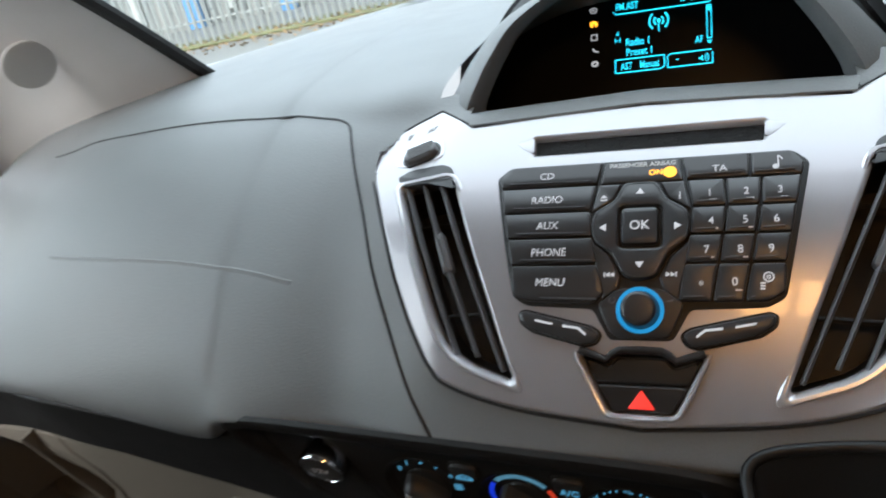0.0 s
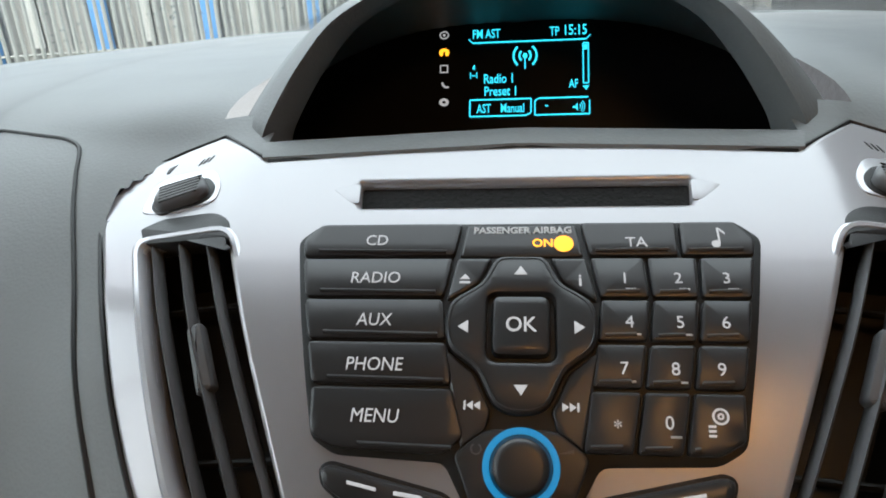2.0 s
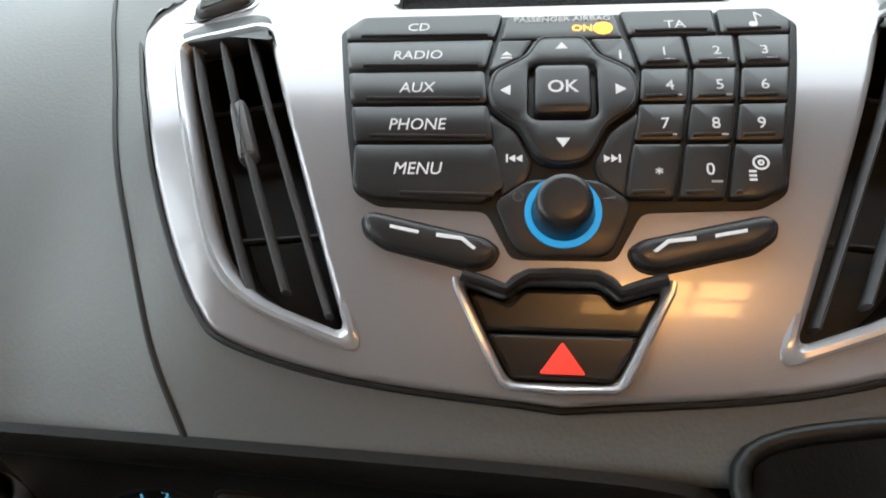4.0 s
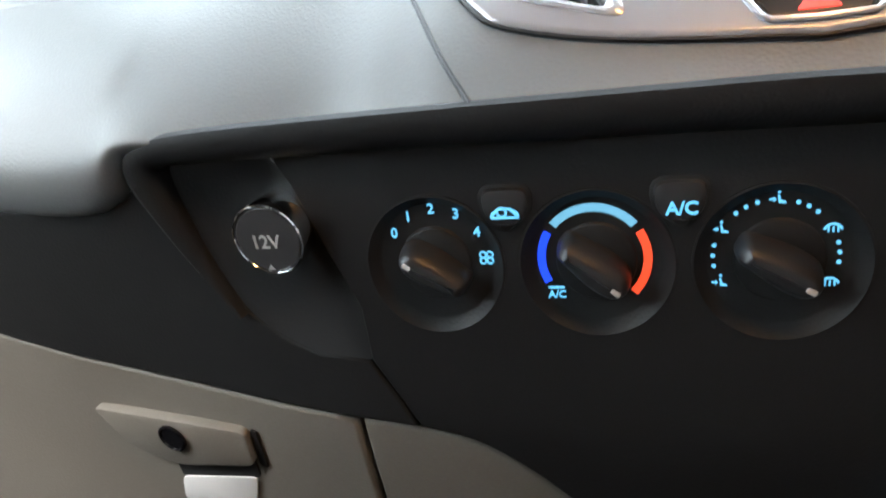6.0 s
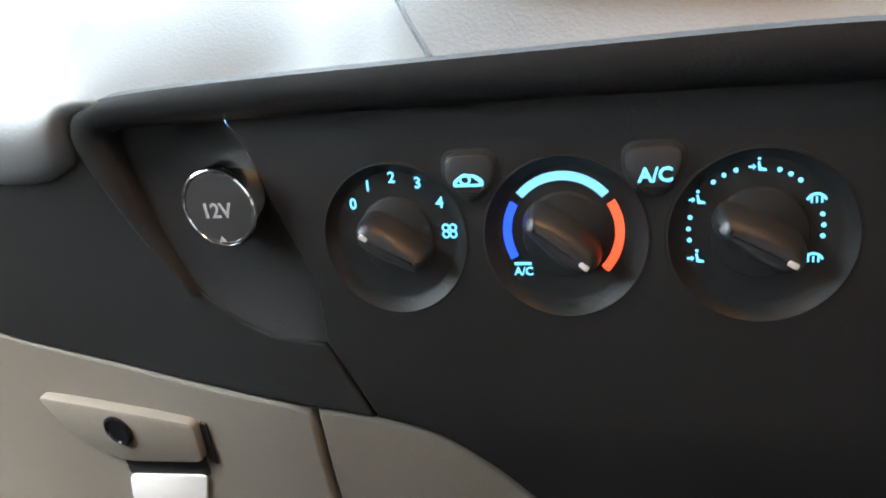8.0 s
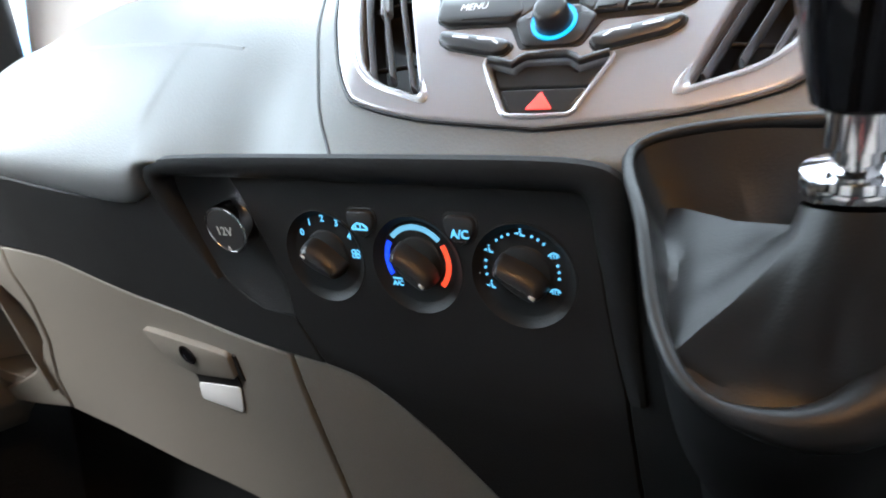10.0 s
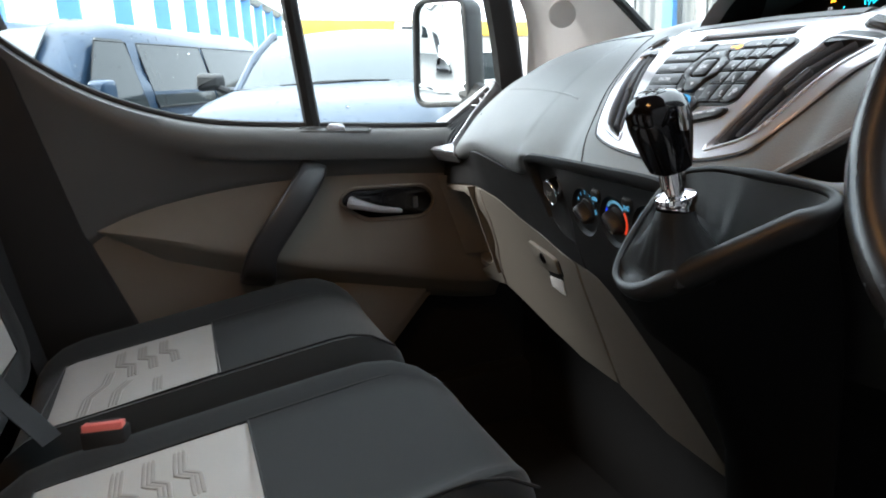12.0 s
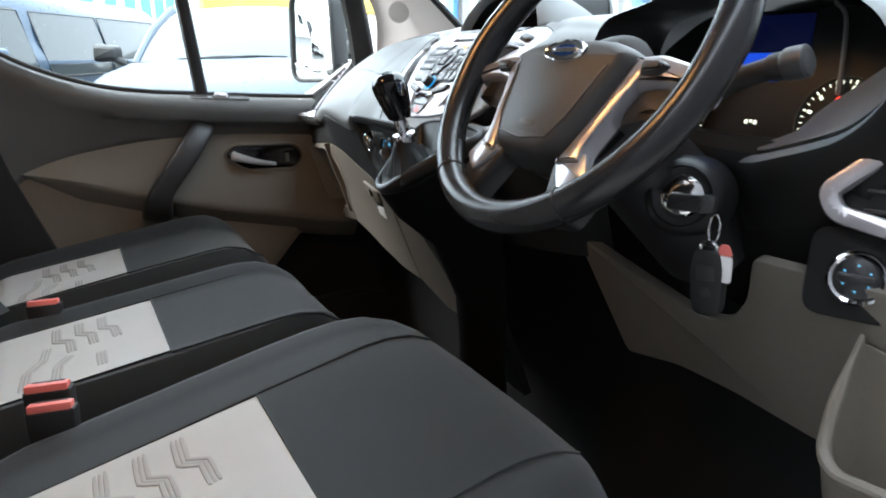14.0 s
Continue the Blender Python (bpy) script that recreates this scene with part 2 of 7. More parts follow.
def rim_loft(poly, radii, steps, F=flat, n=5):
    """A moulded rim round a cornered outline: steps of (inset, height); corners widen with the outline."""
    rows = []
    for d, h in steps:
        r = [F(x, y, h) for x, y in rounded(inset(ccw(poly), d), [max(2.0, k - d) for k in radii], n)]
        rows.append(r + [r[0]])
    return loft(rows)


def ring_plate(r0, r1, h0, h1, c=(0, 0), a0=0, a1=360, F=flat, n=48):
    """A flat ring or an arc of one."""
    n = max(4, int(n * abs(a1 - a0) / 360))
    ang = [radians(a0 + (a1 - a0) * i / n) for i in range(n + 1)]
    outer = [(c[0] + r1 * math.cos(a), c[1] + r1 * math.sin(a)) for a in ang]
    inner = [(c[0] + r0 * math.cos(a), c[1] + r0 * math.sin(a)) for a in ang]
    vs, fs = [], []
    for (xo, yo), (xi, yi) in zip(outer, inner):
        vs += [F(xi, yi, h0), F(xi, yi, h1), F(xo, yo, h1), F(xo, yo, h0)]
    for i in range(n):
        k = 4 * i
        for a, b in ((0, 1), (1, 2), (2, 3), (3, 0)):
            fs.append((k + a, k + b, k + 4 + b, k + 4 + a))
    if abs(a1 - a0) < 359:
        fs += [(0, 1, 2, 3), (4 * n + 3, 4 * n + 2, 4 * n + 1, 4 * n)]
    return mesh("ring", vs, fs)


def lathe(profile, F=flat, c=(0, 0), n=40):
    """Turns a profile of (radius, height) about the h axis of the map F."""
    vs, fs = [], []
    for r, h in profile:
        for i in range(n):
            a = 2 * math.pi * i / n
            vs.append(F(c[0] + r * math.cos(a), c[1] + r * math.sin(a), h))
    for k in range(len(profile) - 1):
        for i in range(n):
            j = (i + 1) % n
            fs.append((k * n + i, k * n + j, k * n + n + j, k * n + n + i))
    fs.append(tuple(range(n)))
    fs.append(tuple(range((len(profile) - 1) * n, len(profile) * n)))
    return mesh("turned", vs, fs)


def tube(path, r, n=12, closed=False, squash=1.0, up=(0, 0, 1), caps=True):
    """A round or oval bar along a path; r is one radius or one for each point."""
    P = [Vector(p) for p in path]
    m = len(P)
    rs = r if isinstance(r, (list, tuple)) else [r] * m
    vs, fs = [], []
    for i, p in enumerate(P):
        a = P[i - 1] if (closed or i > 0) else p
        b = P[(i + 1) % m] if (closed or i < m - 1) else p
        t = (b - a).normalized()
        s = t.cross(Vector(up))
        s = s.normalized() if s.length > 1e-4 else t.orthogonal().normalized()
        w = s.cross(t)
        for j in range(n):
            k = 2 * math.pi * j / n
            vs.append(p + s * (math.cos(k) * rs[i]) + w * (math.sin(k) * rs[i] * squash))
    for i in range(m if closed else m - 1):
        for j in range(n):
            k, q = (i + 1) % m, (j + 1) % n
            fs.append((i * n + j, i * n + q, k * n + q, k * n + j))
    if not closed and caps:
        fs += [tuple(range(n)), tuple(range((m - 1) * n, m * n))]
    return mesh("bar", vs, fs)


def loft(rows, closed=False, thick=0.0, back=None):
    """A sheet through rows of points, with a thickness along -normal when thick is given."""
    m, n = len(rows), len(rows[0])
    vs = [Vector(p) for r in rows for p in r]
    fs = []
    for i in range(m if closed else m - 1):
        for j in range(n - 1):
            k = (i + 1) % m
            fs.append((i * n + j, i * n + j + 1, k * n + j + 1, k * n + j))
    me = mesh("sheet", vs, fs)
    if thick:
        bm = bmesh.new()
        bm.from_mesh(me)
        bmesh.ops.solidify(bm, geom=bm.faces[:], thickness=thick)
        bm.to_mesh(me)
        bm.free()
        me.polygons.foreach_set("use_smooth", [True] * len(me.polygons))
        me.set_sharp_from_angle(angle=radians(35))
    return me


def block(lo, hi, bevel=0.004, F=None, seg=2):
    bm = bmesh.new()
    bmesh.ops.create_cube(bm, size=1)
    for v in bm.verts:
        v.co = Vector([lo[i] + (v.co[i] + 0.5) * (hi[i] - lo[i]) for i in range(3)])
    if bevel:
        bmesh.ops.bevel(bm, geom=bm.edges[:], offset=bevel, segments=seg, affect="EDGES", profile=0.6)
    if F:
        for v in bm.verts:
            v.co = F(*v.co)
    me = bpy.data.meshes.new("block")
    bm.to_mesh(me)
    bm.free()
    me.polygons.foreach_set("use_smooth", [True] * len(me.polygons))
    me.set_sharp_from_angle(angle=radians(35))
    return me


def letters(text, size, F=flat, c=(0, 0), h=0.0, thick=0.15, shear=0.0, stretch=1.0, bold=0.0):
    """Raised lettering in the built-in font, centred on c."""
    cu = bpy.data.curves.new("letters", "FONT")
    cu.body, cu.size, cu.align_x, cu.align_y, cu.extrude, cu.shear, cu.offset = text, size, "CENTER", "CENTER", thick, shear, bold
    cu.resolution_u = 3
    ob = bpy.data.objects.new("letters", cu)
    scene.collection.objects.link(ob)
    dg = bpy.context.evaluated_depsgraph_get()
    me = bpy.data.meshes.new_from_object(ob.evaluated_get(dg))
    bpy.data.objects.remove(ob)
    bpy.data.curves.remove(cu)
    for v in me.vertices:
        v.co = F(c[0] + v.co.x * stretch, c[1] + v.co.y, h + v.co.z)
    return me


def joined(*meshes):
    bm = bmesh.new()
    for me in meshes:
        bm.from_mesh(me)
    me = bpy.data.meshes.new("joined")
    bm.to_mesh(me)
    bm.free()
    me.polygons.foreach_set("use_smooth", [True] * len(me.polygons))
    me.set_sharp_from_angle(angle=radians(35))
    return me


def mirrored(poly):
    return [(-x, y) for x, y in reversed(poly)]


def frame_map(o, eu, ev, k=0.001):
    """A flat map in millimetres about the point o, with axes eu and ev."""
    o, eu = Vector(o), Vector(eu).normalized()
    ev = (Vector(ev) - eu * Vector(ev).dot(eu)).normalized()
    no = eu.cross(ev)

    def F(u, v, h):
        return o + eu * (u * k) + ev * (v * k) + no * (h * k)
    return F

# ---- dashboard ----
PROFILE = curve_through([(-0.079, 1.232), (-0.058, 1.272), (-0.032, 1.308), (0.0, 1.345), (0.03, 1.368), (0.061, 1.386), (0.094, 1.400), (0.13, 1.411)], 24)
ARC = [0.0]
for _a, _b in zip(PROFILE, PROFILE[1:]):
    ARC.append(ARC[-1] + (_b - _a).length)
_zero = min(range(len(PROFILE)), key=lambda i: (PROFILE[i] - Vector((0.0, 1.345))).length)
ARC = [1000 * (a - ARC[_zero]) for a in ARC]


def on_stack(u, v, h):
    """The centre stack: u across, v up along its curved face, h out of it, in millimetres."""
    i = 0
    while i < len(ARC) - 2 and ARC[i + 1] < v:
        i += 1
    t = (v - ARC[i]) / (ARC[i + 1] - ARC[i])
    p = PROFILE[i] + (PROFILE[i + 1] - PROFILE[i]) * t
    q = (PROFILE[i + 1] - PROFILE[i]).normalized()
    fold = max(0.0, abs(u) - 118)
    h = h - 0.2 * fold * fold / (fold + 8) if fold else h
    return Vector((u * 0.001, p.x - q.y * h * 0.001, p.y + q.x * h * 0.001))


LOW_O = (-0.08, -0.051, 1.183)
on_flat = frame_map(LOW_O, (1, -0.05, 0), (0, -0.33, 1))


def clamp(x):
    return max(0.0, min(1.0, x))


def ease(x):
    x = clamp(x)
    return x * x * (3 - 2 * x)


def bulge(u, v):
    """How far the lower dash swells out below the heater panel, in millimetres."""
    return 15 * ease((u + 300) / 190) * clamp(-v / 85) * (1 - 0.6 * clamp((-v - 120) / 200))


def on_low(u, v, h):
    """The lower face of the dash: u across, v up, h out of it, in millimetres."""
    return on_flat(u, v, h + bulge(u, v) - 26 * ease((-u - 410) / 180) * clamp((v + 60) / 50))


def on_face(u, v, h):
    """The heater panel, which leans back towards its top and meets the lower dash at its foot."""
    return on_flat(u, v, h + (1.0 - 0.17 * max(v, -82)) * (1 - 0.6 * clamp((-v - 120) / 200)))


dash = thing("dashboard", (0, 0.1, 1.2), "grey grained plastic van dashboard with glove compartment panel", "dashboard")

# Upper pad: a sheet of cross-sections from the passenger end to the driver's end.
def stack_section(x, h=-2.5):
    """The pad's cross-section where it runs flush with the centre stack."""
    fold = max(0.0, abs(x) * 1000 - 118)
    rise = 0.2 * fold * fold / (fold + 8) * (0.6 if abs(x) > 0.19 else 0.0)
    pts = [on_stack(x * 1000, v, h + rise * max(0.0, min(1.0, (v - 20) / 85))) for v in (-126, -112, -85, -50, -10, 35, 80, 115)]
    out = [(-0.04, 1.2415), (pts[0].y + 0.006, 1.238)] + [(p.y, p.z) for p in pts]
    return out + [(0.16, 1.413 + 0.02 * min(0, 0.15 - abs(x))), (0.38, 1.415), (0.95, 1.395)]


SEC_29 = [(-0.02, 1.2315), (-0.05, 1.2325), (-0.0635, 1.2385), (-0.062, 1.247), (-0.046, 1.268), (-0.0215, 1.296), (0.012, 1.3265), (0.047, 1.353), (0.087, 1.376), (0.132, 1.395), (0.2, 1.41), (0.38, 1.414), (0.9, 1.395)]
SEC_33 = [(-0.02, 1.206), (-0.042, 1.207), (-0.0545, 1.213), (-0.0615, 1.234)] + SEC_29[4:]
SECTIONS = (
    (-0.705, [(0.04, 1.19), (0.014, 1.192), (0.004, 1.2), (0.002, 1.21), (0.01, 1.222), (0.03, 1.242), (0.06, 1.268), (0.1, 1.298), (0.15, 1.328), (0.2, 1.349), (0.26, 1.367), (0.36, 1.376), (0.5, 1.37)]),
    (-0.66, [(0.03, 1.194), (0.0, 1.196), (-0.011, 1.205), (-0.013, 1.218), (-0.004, 1.234), (0.018, 1.26), (0.05, 1.288), (0.092, 1.316), (0.145, 1.345), (0.2, 1.366), (0.26, 1.382), (0.38, 1.39), (0.6, 1.38)]),
    (-0.5, [(0.0, 1.219), (-0.02, 1.2175), (-0.036, 1.222), (-0.0455, 1.236), (-0.042, 1.252), (-0.018, 1.286), (0.014, 1.318), (0.055, 1.347), (0.105, 1.373), (0.16, 1.39), (0.23, 1.402), (0.4, 1.406), (0.8, 1.39)]),
    (-0.33, SEC_33),
    (-0.293, SEC_29),
    (-0.25, [((a[0] + b[0]) / 2, (a[1] + b[1]) / 2) for a, b in zip(SEC_29, stack_section(-0.2))]),
    (-0.2, stack_section(-0.2)), (-0.16, stack_section(-0.16)), (-0.118, stack_section(-0.118)), (0.0, stack_section(0.0)), (0.118, stack_section(0.118)), (0.16, stack_section(0.16)), (0.2, stack_section(0.2)),
    (0.3, [(0.12, 1.22), (0.095, 1.23), (0.09, 1.24), (0.09, 1.26), (0.09, 1.285), (0.092, 1.31), (0.095, 1.33), (0.1, 1.35), (0.11, 1.37), (0.13, 1.385), (0.18, 1.4), (0.38, 1.41), (0.9, 1.395)]),
    (0.5, [(0.15, 1.22), (0.13, 1.23), (0.13, 1.24), (0.13, 1.26), (0.13, 1.28), (0.13, 1.3), (0.132, 1.32), (0.135, 1.34), (0.14, 1.36), (0.15, 1.375), (0.2, 1.39), (0.38, 1.405), (0.8, 1.39)]),
    (0.76, [(0.15, 1.22), (0.13, 1.23), (0.13, 1.24), (0.13, 1.26), (0.13, 1.28), (0.13, 1.3), (0.132, 1.32), (0.135, 1.34), (0.14, 1.355), (0.15, 1.362), (0.2, 1.37), (0.34, 1.375), (0.5, 1.37)]),
)


def inside(x, y, poly):
    hit = False
    for i in range(len(poly)):
        (x0, y0), (x1, y1) = poly[i - 1], poly[i]
        if (y0 > y) != (y1 > y) and x < (x1 - x0) * (y - y0) / (y1 - y0) + x0:
            hit = not hit
    return hit


_side = [tuple(p) for p in curve_through([(-143, 119), (-164, 110), (-181, 99), (-190, 82), (-189, 68), (-178, 40), (-165, 8), (-155, -19), (-144, -44), (-134, -63), (-125, -77), (-112, -88), (-70, -99), (0, -106)], 5)]
TRIM = [(0, 99), (-60, 96.5), (-113, 92)] + _side + mirrored(_side)[1:] + [(113, 92), (60, 96.5)]


def dash_rows(sections, n=7, m=5):
    cross = [[Vector((x, p.x, p.y)) for p in curve_through(pts, m)] for x, pts in sections]
    cols = [curve_through([c[j] for c in cross], n) for j in range(len(cross[0]))]
    # The passenger end leans outwards towards its top.
    for col in cols:
        for p in col:
            p.x -= 0.05 * max(0.0, min(1.0, (-0.6 - p.x) / 0.105)) * max(0.0, min(1.0, (p.z - 1.25) / 0.085))
    return [[col[i] for col in cols] for i in range(len(cols[0]))]


def pad_mesh():
    """The pad, cut out where the stack and the display sit in it."""
    me = loft(dash_rows(SECTIONS, 9, 6))
    hole = inset(ccw(TRIM), 5)
    bm = bmesh.new()
    bm.from_mesh(me)
    gone = []
    for f in bm.faces:
        c = f.calc_center_median()
        # Openings for the instruments, the side tray and the gear lever boot.
        if (0.335 < c.x < 0.665 and c.y < 0.26 and c.z > 1.245) or (0.075 < c.x < 0.3 and c.z < (1.263 if c.x > 0.12 else 1.258) and c.y < 0.05):
            gone.append(f)
            continue
        if 0.14 < c.x < 0.32 and c.y < 0.12 and c.z < 1.38:
            i = min(range(len(PROFILE)), key=lambda k: (PROFILE[k].x - c.y) ** 2 + (PROFILE[k].y - c.z) ** 2)
            if c.x * 1000 > 150 + (ARC[i] + 112) * 0.77:
                gone.append(f)
                continue
        if abs(c.x) < 0.15 and 0.12 < c.y < 0.34:
            gone.append(f)
            continue
        if abs(c.x) > 0.21 or c.y > 0.2:
            continue
        i = min(range(len(PROFILE)), key=lambda k: (PROFILE[k].x - c.y) ** 2 + (PROFILE[k].y - c.z) ** 2)
        if inside(c.x * 1000, ARC[i], hole) or (abs(c.x) < 0.12 and c.y > 0.07):
            gone.append(f)
    bmesh.ops.delete(bm, geom=gone, context="FACES")
    bm.to_mesh(me)
    bm.free()
    return me


pad = part("upper_pad", pad_mesh(), DASH, dash, "grey grained soft-touch dash top")

# Seams that mark out the passenger airbag lid and the panel joint.
PAD_ROWS = dash_rows(SECTIONS, 9, 6)


def on_pad(x, z, out=0.0012):
    """The point of the pad's front face at x across and z up, a little proud of it."""
    i = max(k for k in range(len(PAD_ROWS) - 1) if PAD_ROWS[k][20].x <= x)
    a, b = PAD_ROWS[i], PAD_ROWS[i + 1]
    t = (x - a[20].x) / (b[20].x - a[20].x)
    row = [p.lerp(q, t) for p, q in zip(a, b)]
    for p, q in zip(row[12:], row[13:]):
        if p.z <= z <= q.z:
            d = (q - p).normalized()
            return p.lerp(q, (z - p.z) / (q.z - p.z)) + Vector((0, -d.z, d.y)) * out
    return row[12]


def seam(path, r=0.0012, out=0.0):
    return tube([on_pad(p.x, p.y, out) for p in curve_through(path, 5)], r, n=6)


part("panel_joint", seam([(-0.62, 1.37), (-0.56, 1.383), (-0.492, 1.391), (-0.42, 1.396), (-0.342, 1.398), (-0.256, 1.397), (-0.233, 1.396), (-0.222, 1.393), (-0.214, 1.386), (-0.206, 1.376), (-0.189, 1.352), (-0.176, 1.33), (-0.162, 1.306), (-0.15, 1.286), (-0.138, 1.266), (-0.125, 1.247)]), GAP, dash, "dark joint line")
part("airbag_crease", seam([(-0.5, 1.328), (-0.42, 1.329), (-0.345, 1.327), (-0.28, 1.322), (-0.241, 1.317)], 0.0032, -0.0022), DASH, dash)

part("airbag_mark", seam([(-0.604, 1.283), (-0.596, 1.2835), (-0.588, 1.284)], 0.0011, 0.0), DASH_LOW, dash, "small embossed airbag mark")

# Lower face: dark trim either side of the heater panel, with a rolled brow over its recess.
BEIGE_TOP = [(-716, -56), (-617, -46), (-486, -34), (-404, -36), (-338, -54), (-285, -67), (-198, -77.5), (-123, -84), (-94, -87), (-62, -94), (-37, -110), (-20, -126), (-6, -142), (35, -198), (74, -256), (105, -309)]
_edge = [tuple(p) for p in curve_through(BEIGE_TOP, 4)]
RECESS_LEFT = [(-204, 46), (-200, 31), (-190, 1), (-170, -30), (-151, -43), (-136, -49), (-109, -51.5)]
RECESS_RIGHT = [(109, 47), (112, 20), (116, -15), (126, -73), (133, -200), (112, -312)]
SPLIT = (-89, -87.5)
part("lower_trim", plate([(-716, 2), (-640, 8), (-600, 17), (-520, 33), (-450, 43), (-418, 45), (-390, 42), (-367, 38), (-310, 31), (-240, 27), (-222, 34), (-208, 52)] + RECESS_LEFT + [(-96, -73), SPLIT] + [p for p in reversed(_edge) if p[0] < SPLIT[0] - 1], -14, 0, 2.0, F=on_low, step_u=24, step_v=14, even=True), DASH_LOW, dash, "dark lower dash trim")
part("lower_trim", plate([(112, 58), (150, 53), (200, 46), (230, -60), (230, -420), (150, -420)] + [(x + 1, y) for x, y in reversed(RECESS_RIGHT)], -14, 0, 2.0, F=on_low, step_u=24, step_v=14, even=True), DASH_LOW, dash, "dark lower dash trim")
BROW_OUT = curve_through([(-176, -30), (-194, -6), (-208, 22), (-216, 44), (-212, 57), (-196, 64), (-160, 66.5), (-100, 67.5), (0, 68), (80, 68), (112, 66), (127, 60), (134, 46), (132, 20), (134, -30), (138, -73)], 5)
BROW_IN = curve_through([(-172, -29), (-188, 1), (-197, 25), (-201, 40), (-200, 47), (-192, 49.5), (-160, 50), (-100, 50), (0, 49.5), (80, 48.5), (102, 48), (108, 45), (111, 34), (112, 14), (117, -30), (126, -73)], 5)
# The dark lower-dash colour carries the brow's shade, as it faces down.
part("recess_brow", loft([[on_flat(*(o.lerp(i, t)), h + (bulge(*i) if i.y < 0 else 0)) for o, i in zip(BROW_OUT, BROW_IN)] for t, h in ((0, -1), (0.06, 2.4), (0.3, 4.2), (0.62, 3.6), (0.86, 1.8), (1.0, -1.2), (1.06, -5), (1.06, -16))]), DASH_LOW, dash, "rolled brow over the heater recess")

glove = part("glove_panel", plate([(-509, -202), (-482, -148), (-473, -99), (-479, -55), (-482, -36)] + [(x, y - 1.5) for x, y in _edge if -478 < x < -123] + [(-122.5, -87), (-123, -200), (-122, -296), (-250, -306), (-350, -288), (-450, -262), (-515, -250)], -12, -1.0, 2.5, F=on_low, step_u=24, step_v=20, even=True), BEIGE, dash, "stone beige glove compartment panel")
part("knee_panel", plate([(-119.5, -87)] + [(x, y - 1.5) for x, y in _edge if -118 < x < 100] + [(100, -330), (-20, -330), (-119, -298)], -12, -1.5, 2.5, F=on_low, step_u=24, step_v=20, even=True), BEIGE, dash, "stone beige knee panel")
part("glove_underside", loft([[on_low(u, v, -2) for u, v in ((-516, -250), (-450, -262), (-350, -288), (-250, -306), (-122, -296), (100, -330))], [on_low(u, v - 12, -22) for u, v in ((-516, -250), (-450, -262), (-350, -288), (-250, -306), (-122, -296), (100, -330))], [on_low(u, v - 8, -120) for u, v in ((-516, -250), (-450, -262), (-350, -288), (-250, -306), (-122, -296), (100, -330))]]), DASH_LOW, dash, "dark glove compartment underside")
latch = part("glove_latch", plate(rounded([(-306, -99), (-194, -102), (-196, -128), (-256, -140), (-288, -130)], [6, 6, 6, 12, 10]), -2, 4.5, 2, F=on_low), BEIGE, dash, "beige pull latch")
part("keyhole", lathe([(9.5, 2), (9.5, 7.2), (8.2, 7.8), (7.2, 6.8), (0.01, 6.6)], on_low, (-249, -114), 28), GLOSS, latch, "black lock barrel")
part("latch_gap", plate(rounded([(-193, -103), (-189, -104), (-190, -131), (-195, -129)], 1), -2, 0.6, 0.3, F=on_low), GAP, latch)
part("latch_pocket", plate(rounded([(-262, -139), (-198, -128), (-199, -142), (-262, -154)], 4), -2, -0.2, 0.3, F=on_low), DASH_LOW, latch)

# Bottle bin let into the passenger end of the dash.
endbin = part("end_bin", loft([[Vector((x, -0.017 + (1.159 - z) * 0.33 + d, z)) for x, d in curve_through([(-0.598, -0.006), (-0.601, 0.012), (-0.612, 0.05), (-0.645, 0.085), (-0.69, 0.092), (-0.735, 0.075), (-0.765, 0.04), (-0.778, 0.0)], 4)] for z in (1.15, 1.1, 1.05, 1.0, 0.972)], thick=0.003), BEIGE, dash, "stone beige bottle bin")
part("bin_surround", plate([(-720, -58), (-617, -48), (-486, -36.5), (-482.5, -55), (-476.5, -99), (-485.5, -148), (-511, -202), (-518, -250), (-590, -262), (-640, -268), (-650, -250), (-612, -234), (-560, -208), (-520, -178), (-498, -150), (-493, -125), (-497, -103), (-512, -86), (-528, -73), (-552, -62), (-584, -58), (-658, -64), (-720, -74)], -12, -1.0, 3.0, F=on_low, step_u=24, step_v=20, even=True), BEIGE, endbin, "beige frame round the bin opening")
part("bin_floor", plate([(p.x, p.y) for p in curve_through([(-0.605, 0.075), (-0.645, 0.14), (-0.69, 0.15), (-0.735, 0.135), (-0.775, 0.09), (-0.74, 0.066), (-0.68, 0.06), (-0.62, 0.062)], 4, closed=True)], 0.955, 0.968, 0.002), BEIGE, endbin)

# Heater panel with a well for each dial.
climate = thing("climate_control_panel", on_low(0, -40, 0), "dark heater panel with three rotary dials lit blue", "climate control")
WELLS = ((-70, -4), (0, -4), (69, -4.5))
RIDGE = [(-143, 50), (-133, 33), (-120, 0), (-109, -24), (-107.5, -51)]
part("panel_face", plate(RIDGE[:1] + [(109.5, 50)] + RECESS_RIGHT[1:] + [(x, y + 0.8) for x, y in reversed(_edge) if SPLIT[0] + 3 < x < 104] + [(-87, -87), (-94.5, -73)] + RIDGE[:0:-1], -6, 0, 1.2, holes=[[(c[0] + 31.5 * math.cos(radians(a)), c[1] + 31.5 * math.sin(radians(a))) for a in range(0, 360, 9)] for c in WELLS], F=on_face, step_v=16, even=True), SATIN_FACE, climate)
_L = curve_through([(-202, 48), (-197, 25), (-187, -3), (-168, -31), (-136, -49)], 4)
_R = curve_through([Vector(p) for p in RIDGE], 4)
